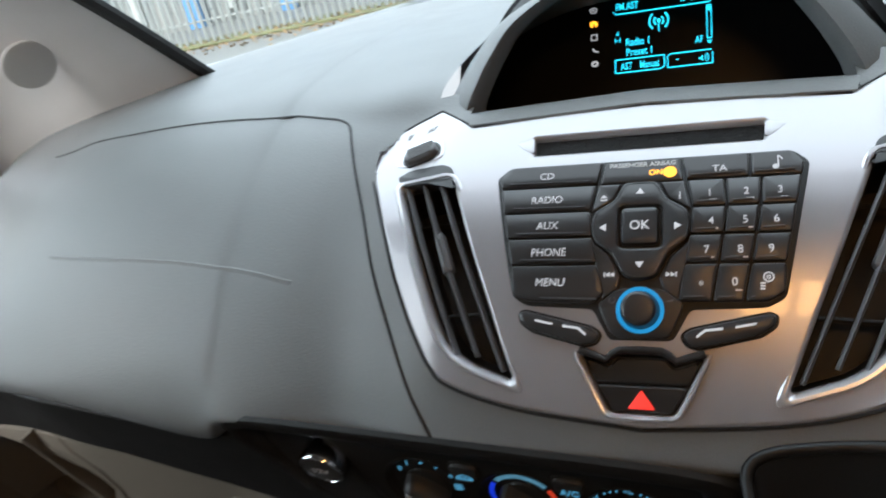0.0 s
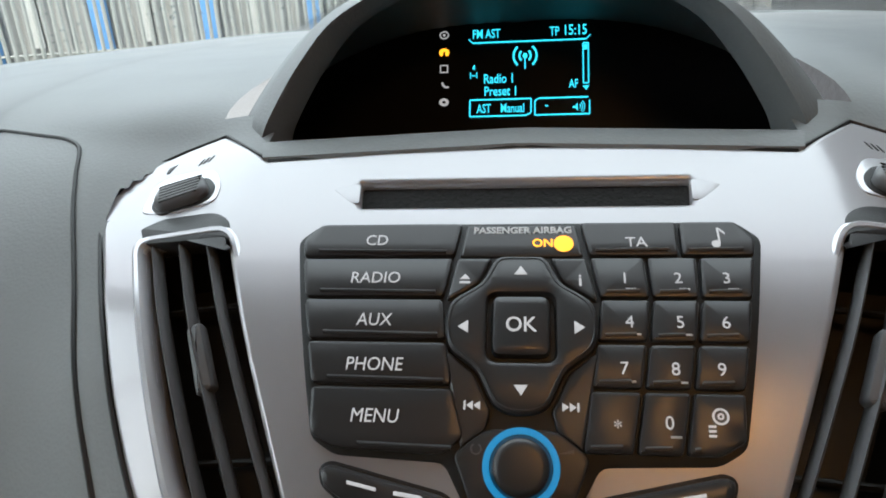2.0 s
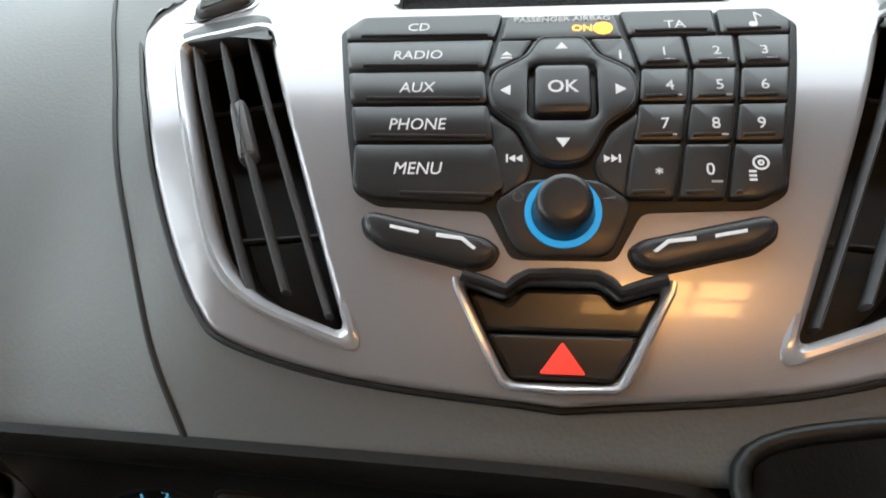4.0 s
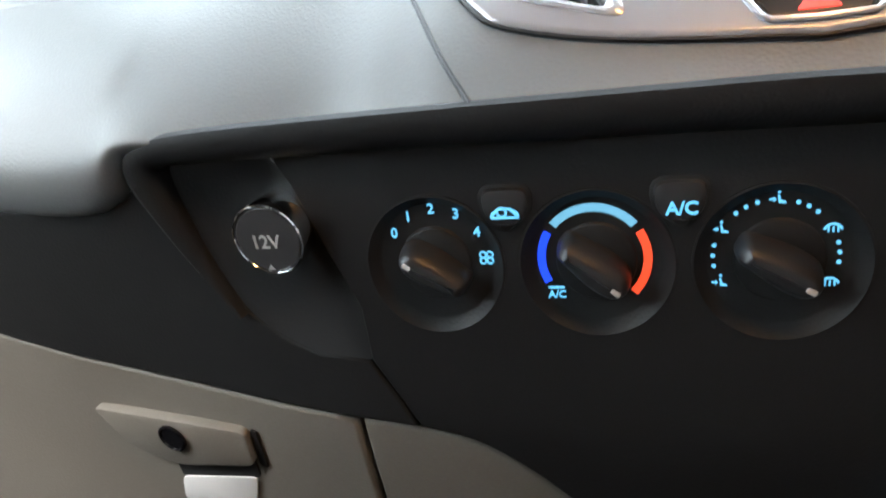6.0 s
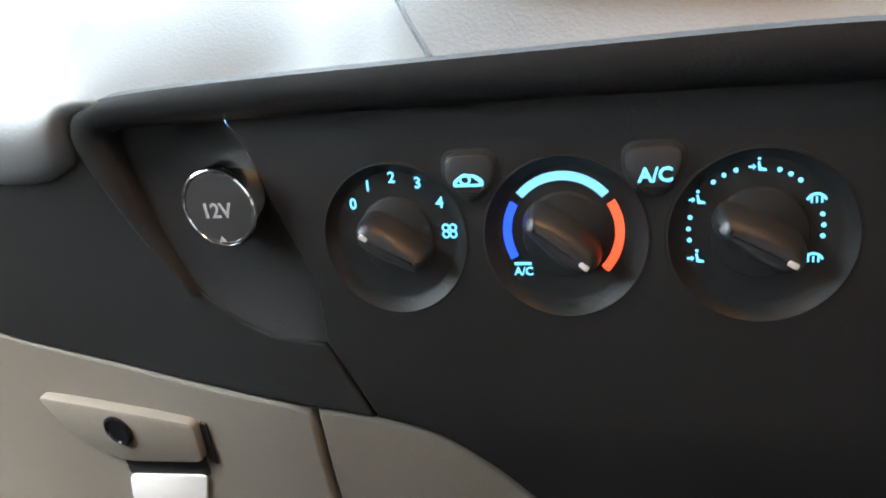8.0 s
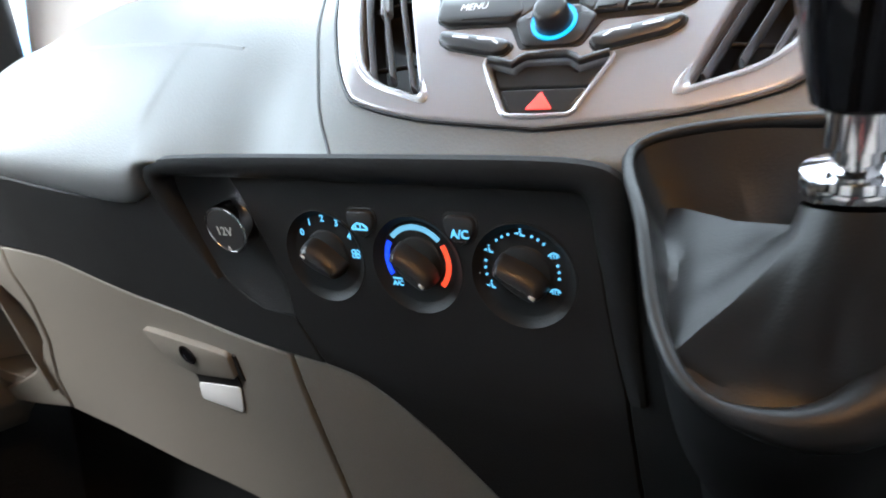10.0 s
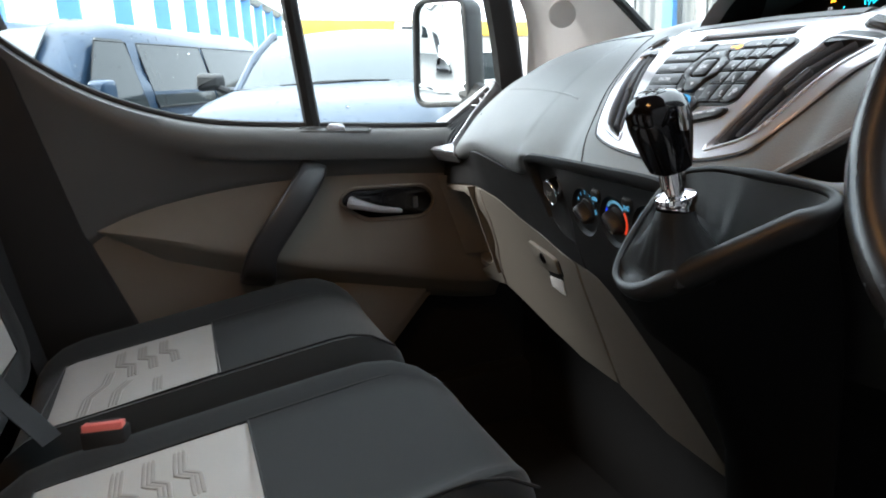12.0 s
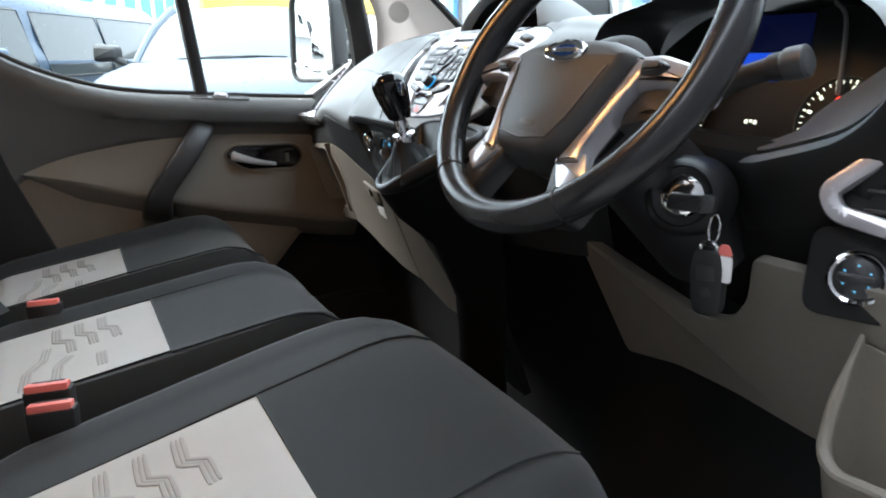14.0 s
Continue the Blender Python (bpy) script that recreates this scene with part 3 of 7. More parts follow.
part("socket_pocket", loft([[on_face(*(r.lerp(l, k)), -0.6 - 10.5 * math.sin(math.pi * min(1.0, k * 1.06) * 0.92) ** 0.7 * (1 - (i / 16) ** 3)) for k in [j / 12 for j in range(13)]] for i, (l, r) in enumerate(zip(_L, _R))]), SATIN_FACE, climate, "scooped pocket below the socket")


def dial(c, angle):
    d = part("dial", lathe([(32.2, -6.5), (32.2, 0.35), (31.2, 0.5), (30.4, -0.2), (26.8, -3.4), (25.5, -3.6), (16.6, -3.6), (16.2, -2.6), (15.6, -2.2), (0.01, -2.2)], on_face, c, 56), SATIN_FACE, climate, "round dark heater dial in a well")
    ca, sa = math.cos(radians(angle)), math.sin(radians(angle))

    def G(u, v, h):
        return on_face(c[0] + u * ca - v * sa, c[1] + u * sa + v * ca, h)
    part("grip", dome(rounded([(-17.5, -5.0), (2, -8.0), (13, -6.8), (17.5, 0), (13, 6.8), (2, 8.0), (-17.5, 5.0)], [4, 8, 6, 9, 6, 8, 4]), -3.2, 11, G, shrink=5.5), SATIN, d, "raised grip bar")
    part("pointer", plate(rounded([(8.5, -1.1), (12.5, -1.1), (12.5, 1.1), (8.5, 1.1)], 0.8), 10.0, 11.3, 0.3, F=G), PRINT, d)
    return d


d1, d2, d3 = dial(WELLS[0], 150), dial(WELLS[1], -38), dial(WELLS[2], -30)


def around(c, r, a):
    return c[0] + r * math.cos(radians(a)), c[1] + r * math.sin(radians(a))


LEG = -3.2
for s, a in (("0", 148), ("1", 121), ("2", 91.5), ("3", 62), ("4", 31)):
    part("number", letters(s, 6.4, on_face, around((-69, -2), 22.4, a), LEG, 0.2, bold=0.1), BLUE_INK, d1)


def fan_icon(c, s, F, h):
    return joined(*[ring_plate(s * 0.28, s * 0.5, h - 0.2, h + 0.2, (c[0] + s * dx, c[1] + s * dy), F=F, n=14) for dx, dy in ((-0.45, 0.4), (0.45, 0.4), (-0.45, -0.4), (0.45, -0.4))])


part("fan_mark", fan_icon(around((-69, -2), 22.4, 0), 3.4, on_face, LEG), BLUE_INK, d1)
ARC_C = (-1, -3)
part("warm_arc", ring_plate(20.0, 23.4, -4.0, LEG, ARC_C, 40, 138, on_face), PALE_ARC, d2)
part("cold_arc", ring_plate(20.0, 23.4, -4.0, LEG, ARC_C, 148, 208, on_face), COLD, d2)
part("hot_arc", ring_plate(20.0, 23.4, -4.0, LEG, ARC_C, -43, 31, on_face), HOT, d2)
part("max_mark", letters("A/C", 4.6, on_face, around(ARC_C, 22.6, 225), LEG, 0.2, bold=0.1), BLUE_INK, d2)
_mx = around(ARC_C, 22.6, 225)
part("max_bar", plate([(_mx[0] - 3.6, _mx[1] + 2.6), (_mx[0] + 3.2, _mx[1] + 2.6), (_mx[0] + 3.2, _mx[1] + 3.7), (_mx[0] - 3.6, _mx[1] + 3.7)], -4, LEG, 0.1, F=on_face), BLUE_INK, d2)


def blown(c, s, F, h, vent, screen=False):
    """A seat mark with an arrow for the air flow, in plain strokes."""
    m = []
    if not screen:
        m.append(plate([(c[0] - 0.1 * s, c[1] + 0.5 * s), (c[0] + 0.1 * s, c[1] + 0.5 * s), (c[0] + 0.25 * s, c[1] - 0.1 * s), (c[0] + 0.7 * s, c[1] - 0.2 * s), (c[0] + 0.75 * s, c[1] - 0.45 * s), (c[0], c[1] - 0.4 * s)], h - 0.3, h, 0.1, F=F))
        m.append(ring_plate(0.01, 0.17 * s, h - 0.3, h, (c[0] + 0.05 * s, c[1] + 0.8 * s), F=F, n=10))
    if vent:
        m.append(plate([(c[0] - 0.9 * s, c[1] + 0.1 * s), (c[0] - 0.5 * s, c[1] + 0.1 * s), (c[0] - 0.5 * s, c[1] + 0.3 * s), (c[0] - 0.2 * s, c[1]), (c[0] - 0.5 * s, c[1] - 0.3 * s), (c[0] - 0.5 * s, c[1] - 0.1 * s), (c[0] - 0.9 * s, c[1] - 0.1 * s)], h - 0.3, h, 0.1, F=F))
    if screen:
        m.append(ring_plate(0.75 * s, s, h - 0.3, h, (c[0], c[1] - 0.4 * s), 20, 160, F, 24))
        m += [plate([(c[0] + k * s - 0.09 * s, c[1] - 0.4 * s), (c[0] + k * s + 0.09 * s, c[1] - 0.4 * s), (c[0] + k * s + 0.09 * s, c[1] + 0.2 * s), (c[0] + k * s - 0.09 * s, c[1] + 0.2 * s)], h - 0.3, h, 0.05, F=F) for k in (-0.45, 0, 0.45)]
    return joined(*m)


FLOW_C = (67.3, -3)
for a, vent, scr in ((150, True, False), (209, True, False), (88, True, False), (28, False, True), (331, False, True)):
    part("flow_mark", blown(around(FLOW_C, 22.2, a), 3.6, on_face, LEG, vent, scr), BLUE_INK, d3)
for a in (168, 179, 190, 107, 118, 129, 50, 60, 70, 3, -7, 13):
    part("dot", ring_plate(0.01, 0.85, -4.0, LEG, around(FLOW_C, 22.2, a), F=on_face, n=10), BLUE_INK, d3)

for cx, word in ((-35.5, ""), (33.2, "A/C")):
    shape = [(cx - 10.5, 30), (cx + 10.5, 30), (cx + 9.2, 18), (cx, 10.6), (cx - 9.2, 18)]
    b = part("button", plate(rounded(shape, [6, 6, 5, 9, 5]), -1, 3.0, 2.0, F=on_face), SATIN, climate, "small push button")
    part("button_gap", plate(inset(ccw(rounded(shape, [6, 6, 5, 9, 5])), -1.5), -1, 0.5, 0.3, F=on_face), GAP, b)
    part("thumb_dip", plate(rounded([(cx - 4, 15.4), (cx + 4, 15.4), (cx, 12.6)], 1.4), 2.6, 3.3, 0.3, F=on_face), SATIN_FACE, b)
    if word:
        part("legend", letters(word, 7.2, on_face, (cx + 0.5, 19.6), 3.1, 0.2, bold=0.2), BLUE_INK, b)
    else:
        cy = 20
        part("legend", joined(ring_plate(1.4, 2.4, 3.1, 3.5, (cx - 1.2, cy + 0.6), F=on_face, n=14), plate(rounded([(cx - 6.2, cy - 2.2), (cx + 6.2, cy - 2.2), (cx + 6, cy + 0.5), (cx + 2.4, cy + 2.6), (cx - 2.6, cy + 2.6), (cx - 6, cy + 0.2)], 1), 3.1, 3.4, 0.1, holes=[rounded([(cx - 4.8, cy - 1.1), (cx + 4.8, cy - 1.1), (cx + 1.8, cy + 1.5), (cx - 2.4, cy + 1.5)], 0.6)], F=on_face)), BLUE_INK, b)

CAP_C = (-145, 14.3)
socket = thing("power_socket", on_flat(CAP_C[0], CAP_C[1], -9), "round black 12 volt socket cap with chrome rim", "power socket")
part("rim", lathe([(18.2, -16), (18.4, 6.5), (17.8, 8.2), (17.0, 8.6), (16.4, 7.8), (16.2, 4)], on_flat, CAP_C, 48), CHROME, socket, "chrome rim")
cap = part("cap", lathe([(16.4, -4), (16.4, 7.4), (15.6, 8.2), (0.01, 8.8)], on_flat, CAP_C, 48), CAP, socket, "black cap")
part("legend", letters("12V", 9.4, on_flat, (CAP_C[0] - 1, CAP_C[1] - 1), 8.7, 0.25, bold=0.15), PRINT, cap)
part("arrow_mark", plate([(-149, -1.2), (-145.4, -1.2), (-147.2, 1.6)], 8.3, 8.8, 0.1, F=on_flat), PRINT, cap)

paper = thing("latch_label", on_low(-232, -160, 0), "small white paper label under the glove compartment latch", "label")
part("paper", plate(rounded([(-262, -153), (-201, -141), (-213, -174), (-268, -174)], 5), -0.6, 0.8, 0.2, F=on_low), STICKER, paper)

# ---- centre stack ----
VENT_POLY = [(-159, 46), (-145, 10), (-131, -28), (-114, -69), (-72, -84), (-120, 47)]
VENT_R = [5, 40, 50, 22, 5, 6]
VENT_HOLE = rounded(VENT_POLY, VENT_R, 5)
SLOT_HOLE = rounded([(-66, 61.5), (66, 61.5), (67.5, 75), (-67.5, 75)], 1.5)
BIN = rounded([(-33, -66), (-18, -71), (-13, -65.5), (13, -65.5), (18, -71), (33, -66), (17, -98), (-17, -98)], [3, 4, 4, 4, 4, 3, 4, 4])
stack = thing("centre_stack", (0, 0, 1.345), "silver painted centre stack trim with audio controls", "centre console")
trim = part("silver_trim", plate(TRIM, -10, 0, 3.0, holes=[VENT_HOLE, mirrored(VENT_HOLE), SLOT_HOLE, BIN], F=on_stack, step_v=7, step_u=9, even=True), SILVER, stack)
part("trim_gap", plate(inset(ccw(TRIM), -2.2), -13, -5.0, 1, F=on_stack, step_v=9, step_u=24, holes=[inset(ccw(VENT_HOLE), -1), mirrored(inset(ccw(VENT_HOLE), -1)), SLOT_HOLE, BIN]), GAP, stack)
part("trim_joint", tube([on_stack(u, v, -1.2) for u, v in inset(ccw(TRIM), -0.6)], 0.0011, 6, closed=True), GAP, stack, "black joint round the trim")
# Shallow matte black plug stands in for the slot's unlit depth.
slot = part("disc_slot", plate(inset(ccw(SLOT_HOLE), 0.1), -12, -4.0, 0.3, F=on_stack, step_v=7), CARPET, stack, "black plug for the dark depth of the disc slot")
part("slot_lip", plate(rounded([(-79, 71.5), (-70, 63), (-66.6, 63), (-67.4, 74), (-70, 74)], 2), -1.2, 0.1, 0.2, F=on_stack), SILVER, slot)
part("slot_lip", plate(mirrored(rounded([(-79, 71.5), (-70, 63), (-66.6, 63), (-67.4, 74), (-70, 74)], 2)), -1.2, 0.1, 0.2, F=on_stack), SILVER, slot)


def vent(sign):
    def F(u, v, h):
        return on_stack(u * sign, v, h)
    w = thing("air_vent", F(-120, -20, 0), "tall air vent with grey slats in the silver trim", "air vent", "centre stack vents")
    part("cavity", plate(inset(ccw(VENT_HOLE), -4), -46, -40, 0.5, F=F), GAP, w)
    part("cavity_wall", plate(inset(ccw(VENT_HOLE), -4), -44, -6, 0.5, holes=[inset(ccw(VENT_HOLE), -0.5)], F=F, step_v=20), GAP, w)
    # Bright rim round the opening, wider along the outer side.
    part("rim", rim_loft(VENT_POLY, VENT_R, ((-5.5, -2), (-5.0, 0.5), (-3.8, 1.3), (-2.2, 1.1), (-0.8, -0.8), (0, -3), (0.2, -6)), F), SILVER_EDGE, w, "bright silver rim")
    part("brow", plate(rounded([(-164, 56), (-159, 46.5), (-120, 44.5), (-116.5, 38), (-119.5, 54.5), (-128, 60), (-154, 60.5)], [2, 3, 3, 1, 5, 5, 4]), -9, 0.9, 1.6, F=F), SATIN, w, "dark brow over the opening")
    for k, x in enumerate((-156.0, -143.0, -130.0)):
        path = [F(x + (50 - v) * 0.4, v, -6) for v in range(50, -74 - 4 * k, -8)]
        part("slat", tube(path, 0.0015, 8, squash=3.4, up=F(0, 0, 1) - F(0, 0, 0)), SLAT, w)
    for v in (24, -46):
        part("cross_bar", tube([F(-168 + max(0, (30 - v)) * 0.36, v, -24), F(-118 + max(0, 45 - v) * 0.395, v + 4, -24)], 0.0016, 8), GAP, w)
    part("thumb_tab", plate(rounded([(-128, 6), (-122, 9), (-112, -17.5), (-118.5, -21)], [2.5, 2.5, 2.5, 2.5]), -8, -1.5, 2.5, F=F), SLAT, w, "grey thumb tab")
    t = thing("vent_thumbwheel", F(-150, 72, 0), "grey ribbed thumbwheel above the vent", "thumbwheel", "vent thumbwheels")
    part("recess", plate(rounded([(-168, 66), (-167.5, 85), (-162, 90), (-138, 89.5), (-130.5, 77), (-130.5, 66.5), (-153, 62.5)], [4, 5, 5, 6, 5, 4, 5]), -0.4, 0.5, 0.5, F=F), SILVER_EDGE, t, "silver recess")
    part("housing", plate(rounded([(-157, 62.5), (-163.5, 68), (-163, 80), (-139.5, 84), (-133, 76), (-133, 69), (-138, 65.5)], [3, 4, 4, 4, 4, 3, 4]), -0.5, 1.0, 0.6, F=F), GAP, t)
    part("wheel", dome(rounded([(-156, 63.5), (-162, 69), (-161, 78.5), (-140.5, 82.5), (-134.5, 72), (-138.5, 67)], 3), 0, 5.5, F, shrink=3.5), SLAT, t)
    for i in range(6):
        k = i / 5
        part("rib", tube([F(-156 - 3.2 * k, 66 + 9.4 * k, 5.3), F(-139 - 0.6 * k, 70 + 9.4 * k, 5.3)], 0.00045, 5), SATIN, t)
    part("mark", plate([(-165, 93), (-163.5, 92.5), (-161.5, 99), (-165, 97)], -0.1, 0.3, 0.1, F=F), SATIN, t)
    part("mark", joined(*[plate([(-149 + 2.2 * i, 95 + 0.7 * i), (-148.3 + 2.2 * i, 95 + 0.7 * i), (-146.8 + 2.2 * i, 99.5 + 0.7 * i), (-147.5 + 2.2 * i, 99.5 + 0.7 * i)], -0.1, 0.3, 0.1, F=F) for i in range(3)]), SATIN, t)


vent(1)
vent(-1)

# Audio key field.
audio = thing("audio_control_panel", on_stack(0, 0, 0), "black audio keypad with white lettered keys", "audio controls")


def left_edge(v):
    return -86.5 + (42 - v) * 0.2


def mid_edge(v):
    return -21.5 - (49 - v) * 0.17 if v > 13.6 else -27.5 + (13.6 - v) * 0.165


FIELD = rounded([(-80, 51), (80, 51), (88, 43), (73, -34), (64, -39.5), (26, -41), (17, -58), (-17, -58), (-26, -41), (-64, -39.5), (-73, -34), (-88, 43)], 3, 3)
part("key_field", plate(FIELD, -2, 0.5, 0.5, F=on_stack, step_v=7), GAP, audio, "black recessed key surround")

ROWS_V = (50, 33.8, 16.4, 0.2, -15.8, -38)
WORDS = ("CD", "RADIO", "AUX", "PHONE", "MENU")


def key_plate(poly, name="key", h=3.2, parent=audio, r=1.6, bevel=1.3):
    return part(name, plate(rounded(ccw(poly), r, 3), 0.3, h, bevel, F=on_stack, step_v=8), KEY, parent)


def ledge(a, b, parent, h=3.2, w=2.2):
    """The raised lower lip of a key, which catches the light."""
    p = [on_stack(a[0] + (b[0] - a[0]) * i / 6, a[1] + (b[1] - a[1]) * i / 6, h) for i in range(7)]
    return part("lip", tube(p, 0.0009, 6, squash=0.8), SATIN, parent)


g = 0.5
for i, word in enumerate(WORDS):
    top, bot = ROWS_V[i] - g, ROWS_V[i + 1] + g
    L0, L1, R0, R1 = left_edge(top) + 1, left_edge(bot) + 1, mid_edge(top) - g - 0.6, mid_edge(bot) - g - 0.6
    if i == 0:
        poly = [(-79, top), (L0 + 1.5, top - 8), (L1, bot), (R1, bot), (R0, top)]
    elif i == 4:
        poly = [(L0, top), (-73, bot + 5), (-64, bot + 0.5), (-27, bot - 1), (R1 + 1, bot + 5), (R0, top)]
    else:
        poly = [(L0, top), (L1, bot), (R1, bot), (R0, top)]
    k = key_plate(poly, r=2.2)
    ledge((L1 + 6 + (8 if i == 4 else 0), bot + 2.2), (R1 - 3, bot + 1.6), k)
    part("legend", letters(word, 6.7, on_stack, (-55.5 + i * 1.3, (top + bot) / 2 + (0.6 if i == 4 else -0.9)), 3.25, 0.12, shear=0.03 * i, stretch=0.93), WHITE_INK, k)

# Number keys.
def right_key(x0, x1, top, bot, corner=""):
    a0, a1 = x0(top), x0(bot)
    b0, b1 = x1(top), x1(bot)
    poly = [(a0 + g, top), (a1 + g, bot), (b1 - g, bot), (b0 - g, top)]
    if corner == "tr":
        poly = [(a0 + g, top), (a1 + g, bot), (b1 - g, bot), (-left_edge(42) - 1.5, top - 8), (79, top)]
    if corner == "br":
        poly = [(a0 + g, top), (a1 + g, bot), (64, bot), (72.5, bot + 5), (b0 - g, top)]
    k = key_plate(poly, r=1.6)
    ledge((a1 + 3, bot + 2), (b1 - (12 if corner == "br" else 4), bot + 2.4), k)
    return k


RM, RR = (lambda v: -mid_edge(v) + 0.6), (lambda v: -left_edge(v) - 1)
def between(f):
    return lambda v: RM(v) + (RR(v) - RM(v)) * f


COLS = [between(0), between(0.345), between(0.66), between(1)]
k = right_key(RM, between(0.56), ROWS_V[0] - g, ROWS_V[1] + g)
part("legend", letters("TA", 6.2, on_stack, (42.5, 39.6), 3.25, 0.12), WHITE_INK, k)
k = right_key(between(0.56), RR, ROWS_V[0] - g, ROWS_V[1] + g, "tr")
part("legend", joined(ring_plate(0.01, 1.6, 3.1, 3.4, (70.8, 38.8), F=on_stack, n=12), plate([(71.8, 39), (72.5, 39), (72.5, 45), (74.4, 43), (74.6, 43.8), (72.6, 46), (71.8, 46)], 3.1, 3.4, 0.05, F=on_stack)), WHITE_INK, k)
DIGITS = (("1", "2", "3"), ("4", "5", "6"), ("7", "8", "9"), ("*", "0", "#"))
for r, row in enumerate(DIGITS):
    top, bot = ROWS_V[r + 1] - g, ROWS_V[r + 2] + g
    for c, ch in enumerate(row):
        k = right_key(COLS[c], COLS[c + 1], top, bot if r < 3 else -36.5, "br" if (r == 3 and c == 2) else "")
        vm = (top + bot) / 2 + (2.2 if r == 3 else 0.6)
        x = (COLS[c](vm) + COLS[c + 1](vm)) / 2 + (0.3 if c < 2 else -1.5)
        if ch == "#":
            # A small clock and stacked bars in place of a figure.
            part("legend", joined(ring_plate(2.0, 2.7, 3.15, 3.4, (x + 2.5, vm + 1.0), F=on_stack, n=20), ring_plate(0.5, 1.1, 3.15, 3.4, (x + 2.5, vm + 1.0), F=on_stack, n=10), *[plate([(x - 1.6, vm - 5.6 + 1.5 * q), (x + 0.8, vm - 5.6 + 1.5 * q), (x + 0.8, vm - 4.8 + 1.5 * q), (x - 1.6, vm - 4.8 + 1.5 * q)], 3.15, 3.4, 0.05, F=on_stack) for q in range(3)]), WHITE_INK, k)
            continue
        part("legend", letters(ch, 6.2 if ch != "#" else 5.0, on_stack, (x + (1.5 if ch == "#" else 1.0), vm - (1.6 if ch != "*" else 3.4)), 3.25, 0.12), WHITE_INK, k)
        if ch not in "*#":
            part("small_mark", plate([(x + 1.0, vm - 6.3), (x + 4.6, vm - 6.3), (x + 4.6, vm - 5.5), (x + 1.0, vm - 5.5)], 3.1, 3.4, 0.05, F=on_stack), PRINT, k)

# Airbag lamp tile and the four-way pad.
k = key_plate([(-21, 49.4), (21, 49.4), (23.2, 34.5), (-23.2, 34.5)], "airbag_tile", 1.8)
part("legend", letters("PASSENGER AIRBAG", 4.1, on_stack, (0.5, 46.4), 1.85, 0.1, stretch=1.02, bold=0.14), PRINT, k)
part("lamp_word", letters("ON", 5.0, on_stack, (8.2, 40.4), 1.85, 0.1, bold=0.1), AMBER, k)
part("lamp_mark", ring_plate(0.01, 3.7, 1.7, 2.0, (16, 40.2), F=on_stack, n=20), AMBER, k)
CROSS = [(-9, 33.6), (9, 33.6), (14, 22.5), (25.5, 15), (27.4, 5), (25.5, -3), (15.5, -10), (9.5, -22.5), (4, -25), (-4, -25), (-9.5, -22.5), (-15.5, -10), (-25.5, -3), (-27.4, 5), (-25.5, 15), (-14, 22.5)]
OKBOX = rounded([(-12, -7), (12, -7), (12, 18), (-12, 18)], 4)
cross = part("four_way_pad", plate(rounded(ccw(CROSS), 3, 3), 0.3, 4.4, 2.0, holes=[OKBOX], F=on_stack, step_v=8), KEY, audio)
part("rim_line", tube([on_stack(x, y, 4.2) for x, y in rounded(ccw(inset(ccw(CROSS), 1.6)), 3, 3)], 0.0005, 5, closed=True), SATIN, cross)
for pts in ([(-2.4, 25), (2.4, 25), (0, 28.6)], [(-2.4, -15), (2.4, -15), (0, -18.6)], [(-18.5, 2.6), (-18.5, 7.2), (-22.2, 4.9)], [(18.5, 2.6), (18.5, 7.2), (22.2, 4.9)]):
    part("arrow", plate(pts, 4.2, 4.6, 0.05, F=on_stack), WHITE_INK, cross)
ok = part("ok_key", plate(rounded([(-10.2, -5.4), (10.2, -5.4), (10.2, 16.4), (-10.2, 16.4)], 3.4), 0.2, 5.6, 2.2, F=on_stack, step_v=8), KEY, audio)
part("legend", letters("OK", 7.4, on_stack, (0, 5.2), 5.6, 0.12, bold=0.08), WHITE_INK, ok)
EJ = [(-23.8, 33.6), (-10.6, 33.6), (-15.2, 23), (-26.6, 15.6), (-27, 16.5)]
PV = [(-27, -4), (-25, -3.8), (-16.2, -11), (-10.2, -23.5), (-12, -30), (-20.4, -36)]
for poly, sgn, nm in ((EJ, 1, "eject"), (EJ, -1, "info"), (PV, 1, "skip_back"), (PV, -1, "skip_forward")):
    pts = poly if sgn == 1 else mirrored(poly)
    k = key_plate(pts, "corner_key", 2.4, r=1.2)
    if nm == "eject":
        part("legend", joined(plate([(-22.5, 24.2), (-18.5, 24.2), (-20.5, 26.4)], 2.3, 2.6, 0.05, F=on_stack), plate([(-22.5, 22.4), (-18.5, 22.4), (-18.5, 23.3), (-22.5, 23.3)], 2.3, 2.6, 0.05, F=on_stack)), WHITE_INK, k)
    elif nm == "info":
        part("legend", letters("i", 7, on_stack, (21.4, 23.6), 2.45, 0.12, bold=0.1), WHITE_INK, k)
    else:
        x0 = -16.3 * sgn
        part("legend", joined(*[plate([(x0 + sgn * dx, -21.8 - 1.5), (x0 + sgn * dx, -21.8 + 1.5), (x0 + sgn * (dx - 2.3), -21.8)], 2.3, 2.6, 0.05, F=on_stack) for dx in (0, 2.5)], plate([(x0 - sgn * 3.2, -23.3), (x0 - sgn * 2.5, -23.3), (x0 - sgn * 2.5, -20.3), (x0 - sgn * 3.2, -20.3)], 2.3, 2.6, 0.05, F=on_stack)), WHITE_INK, k)

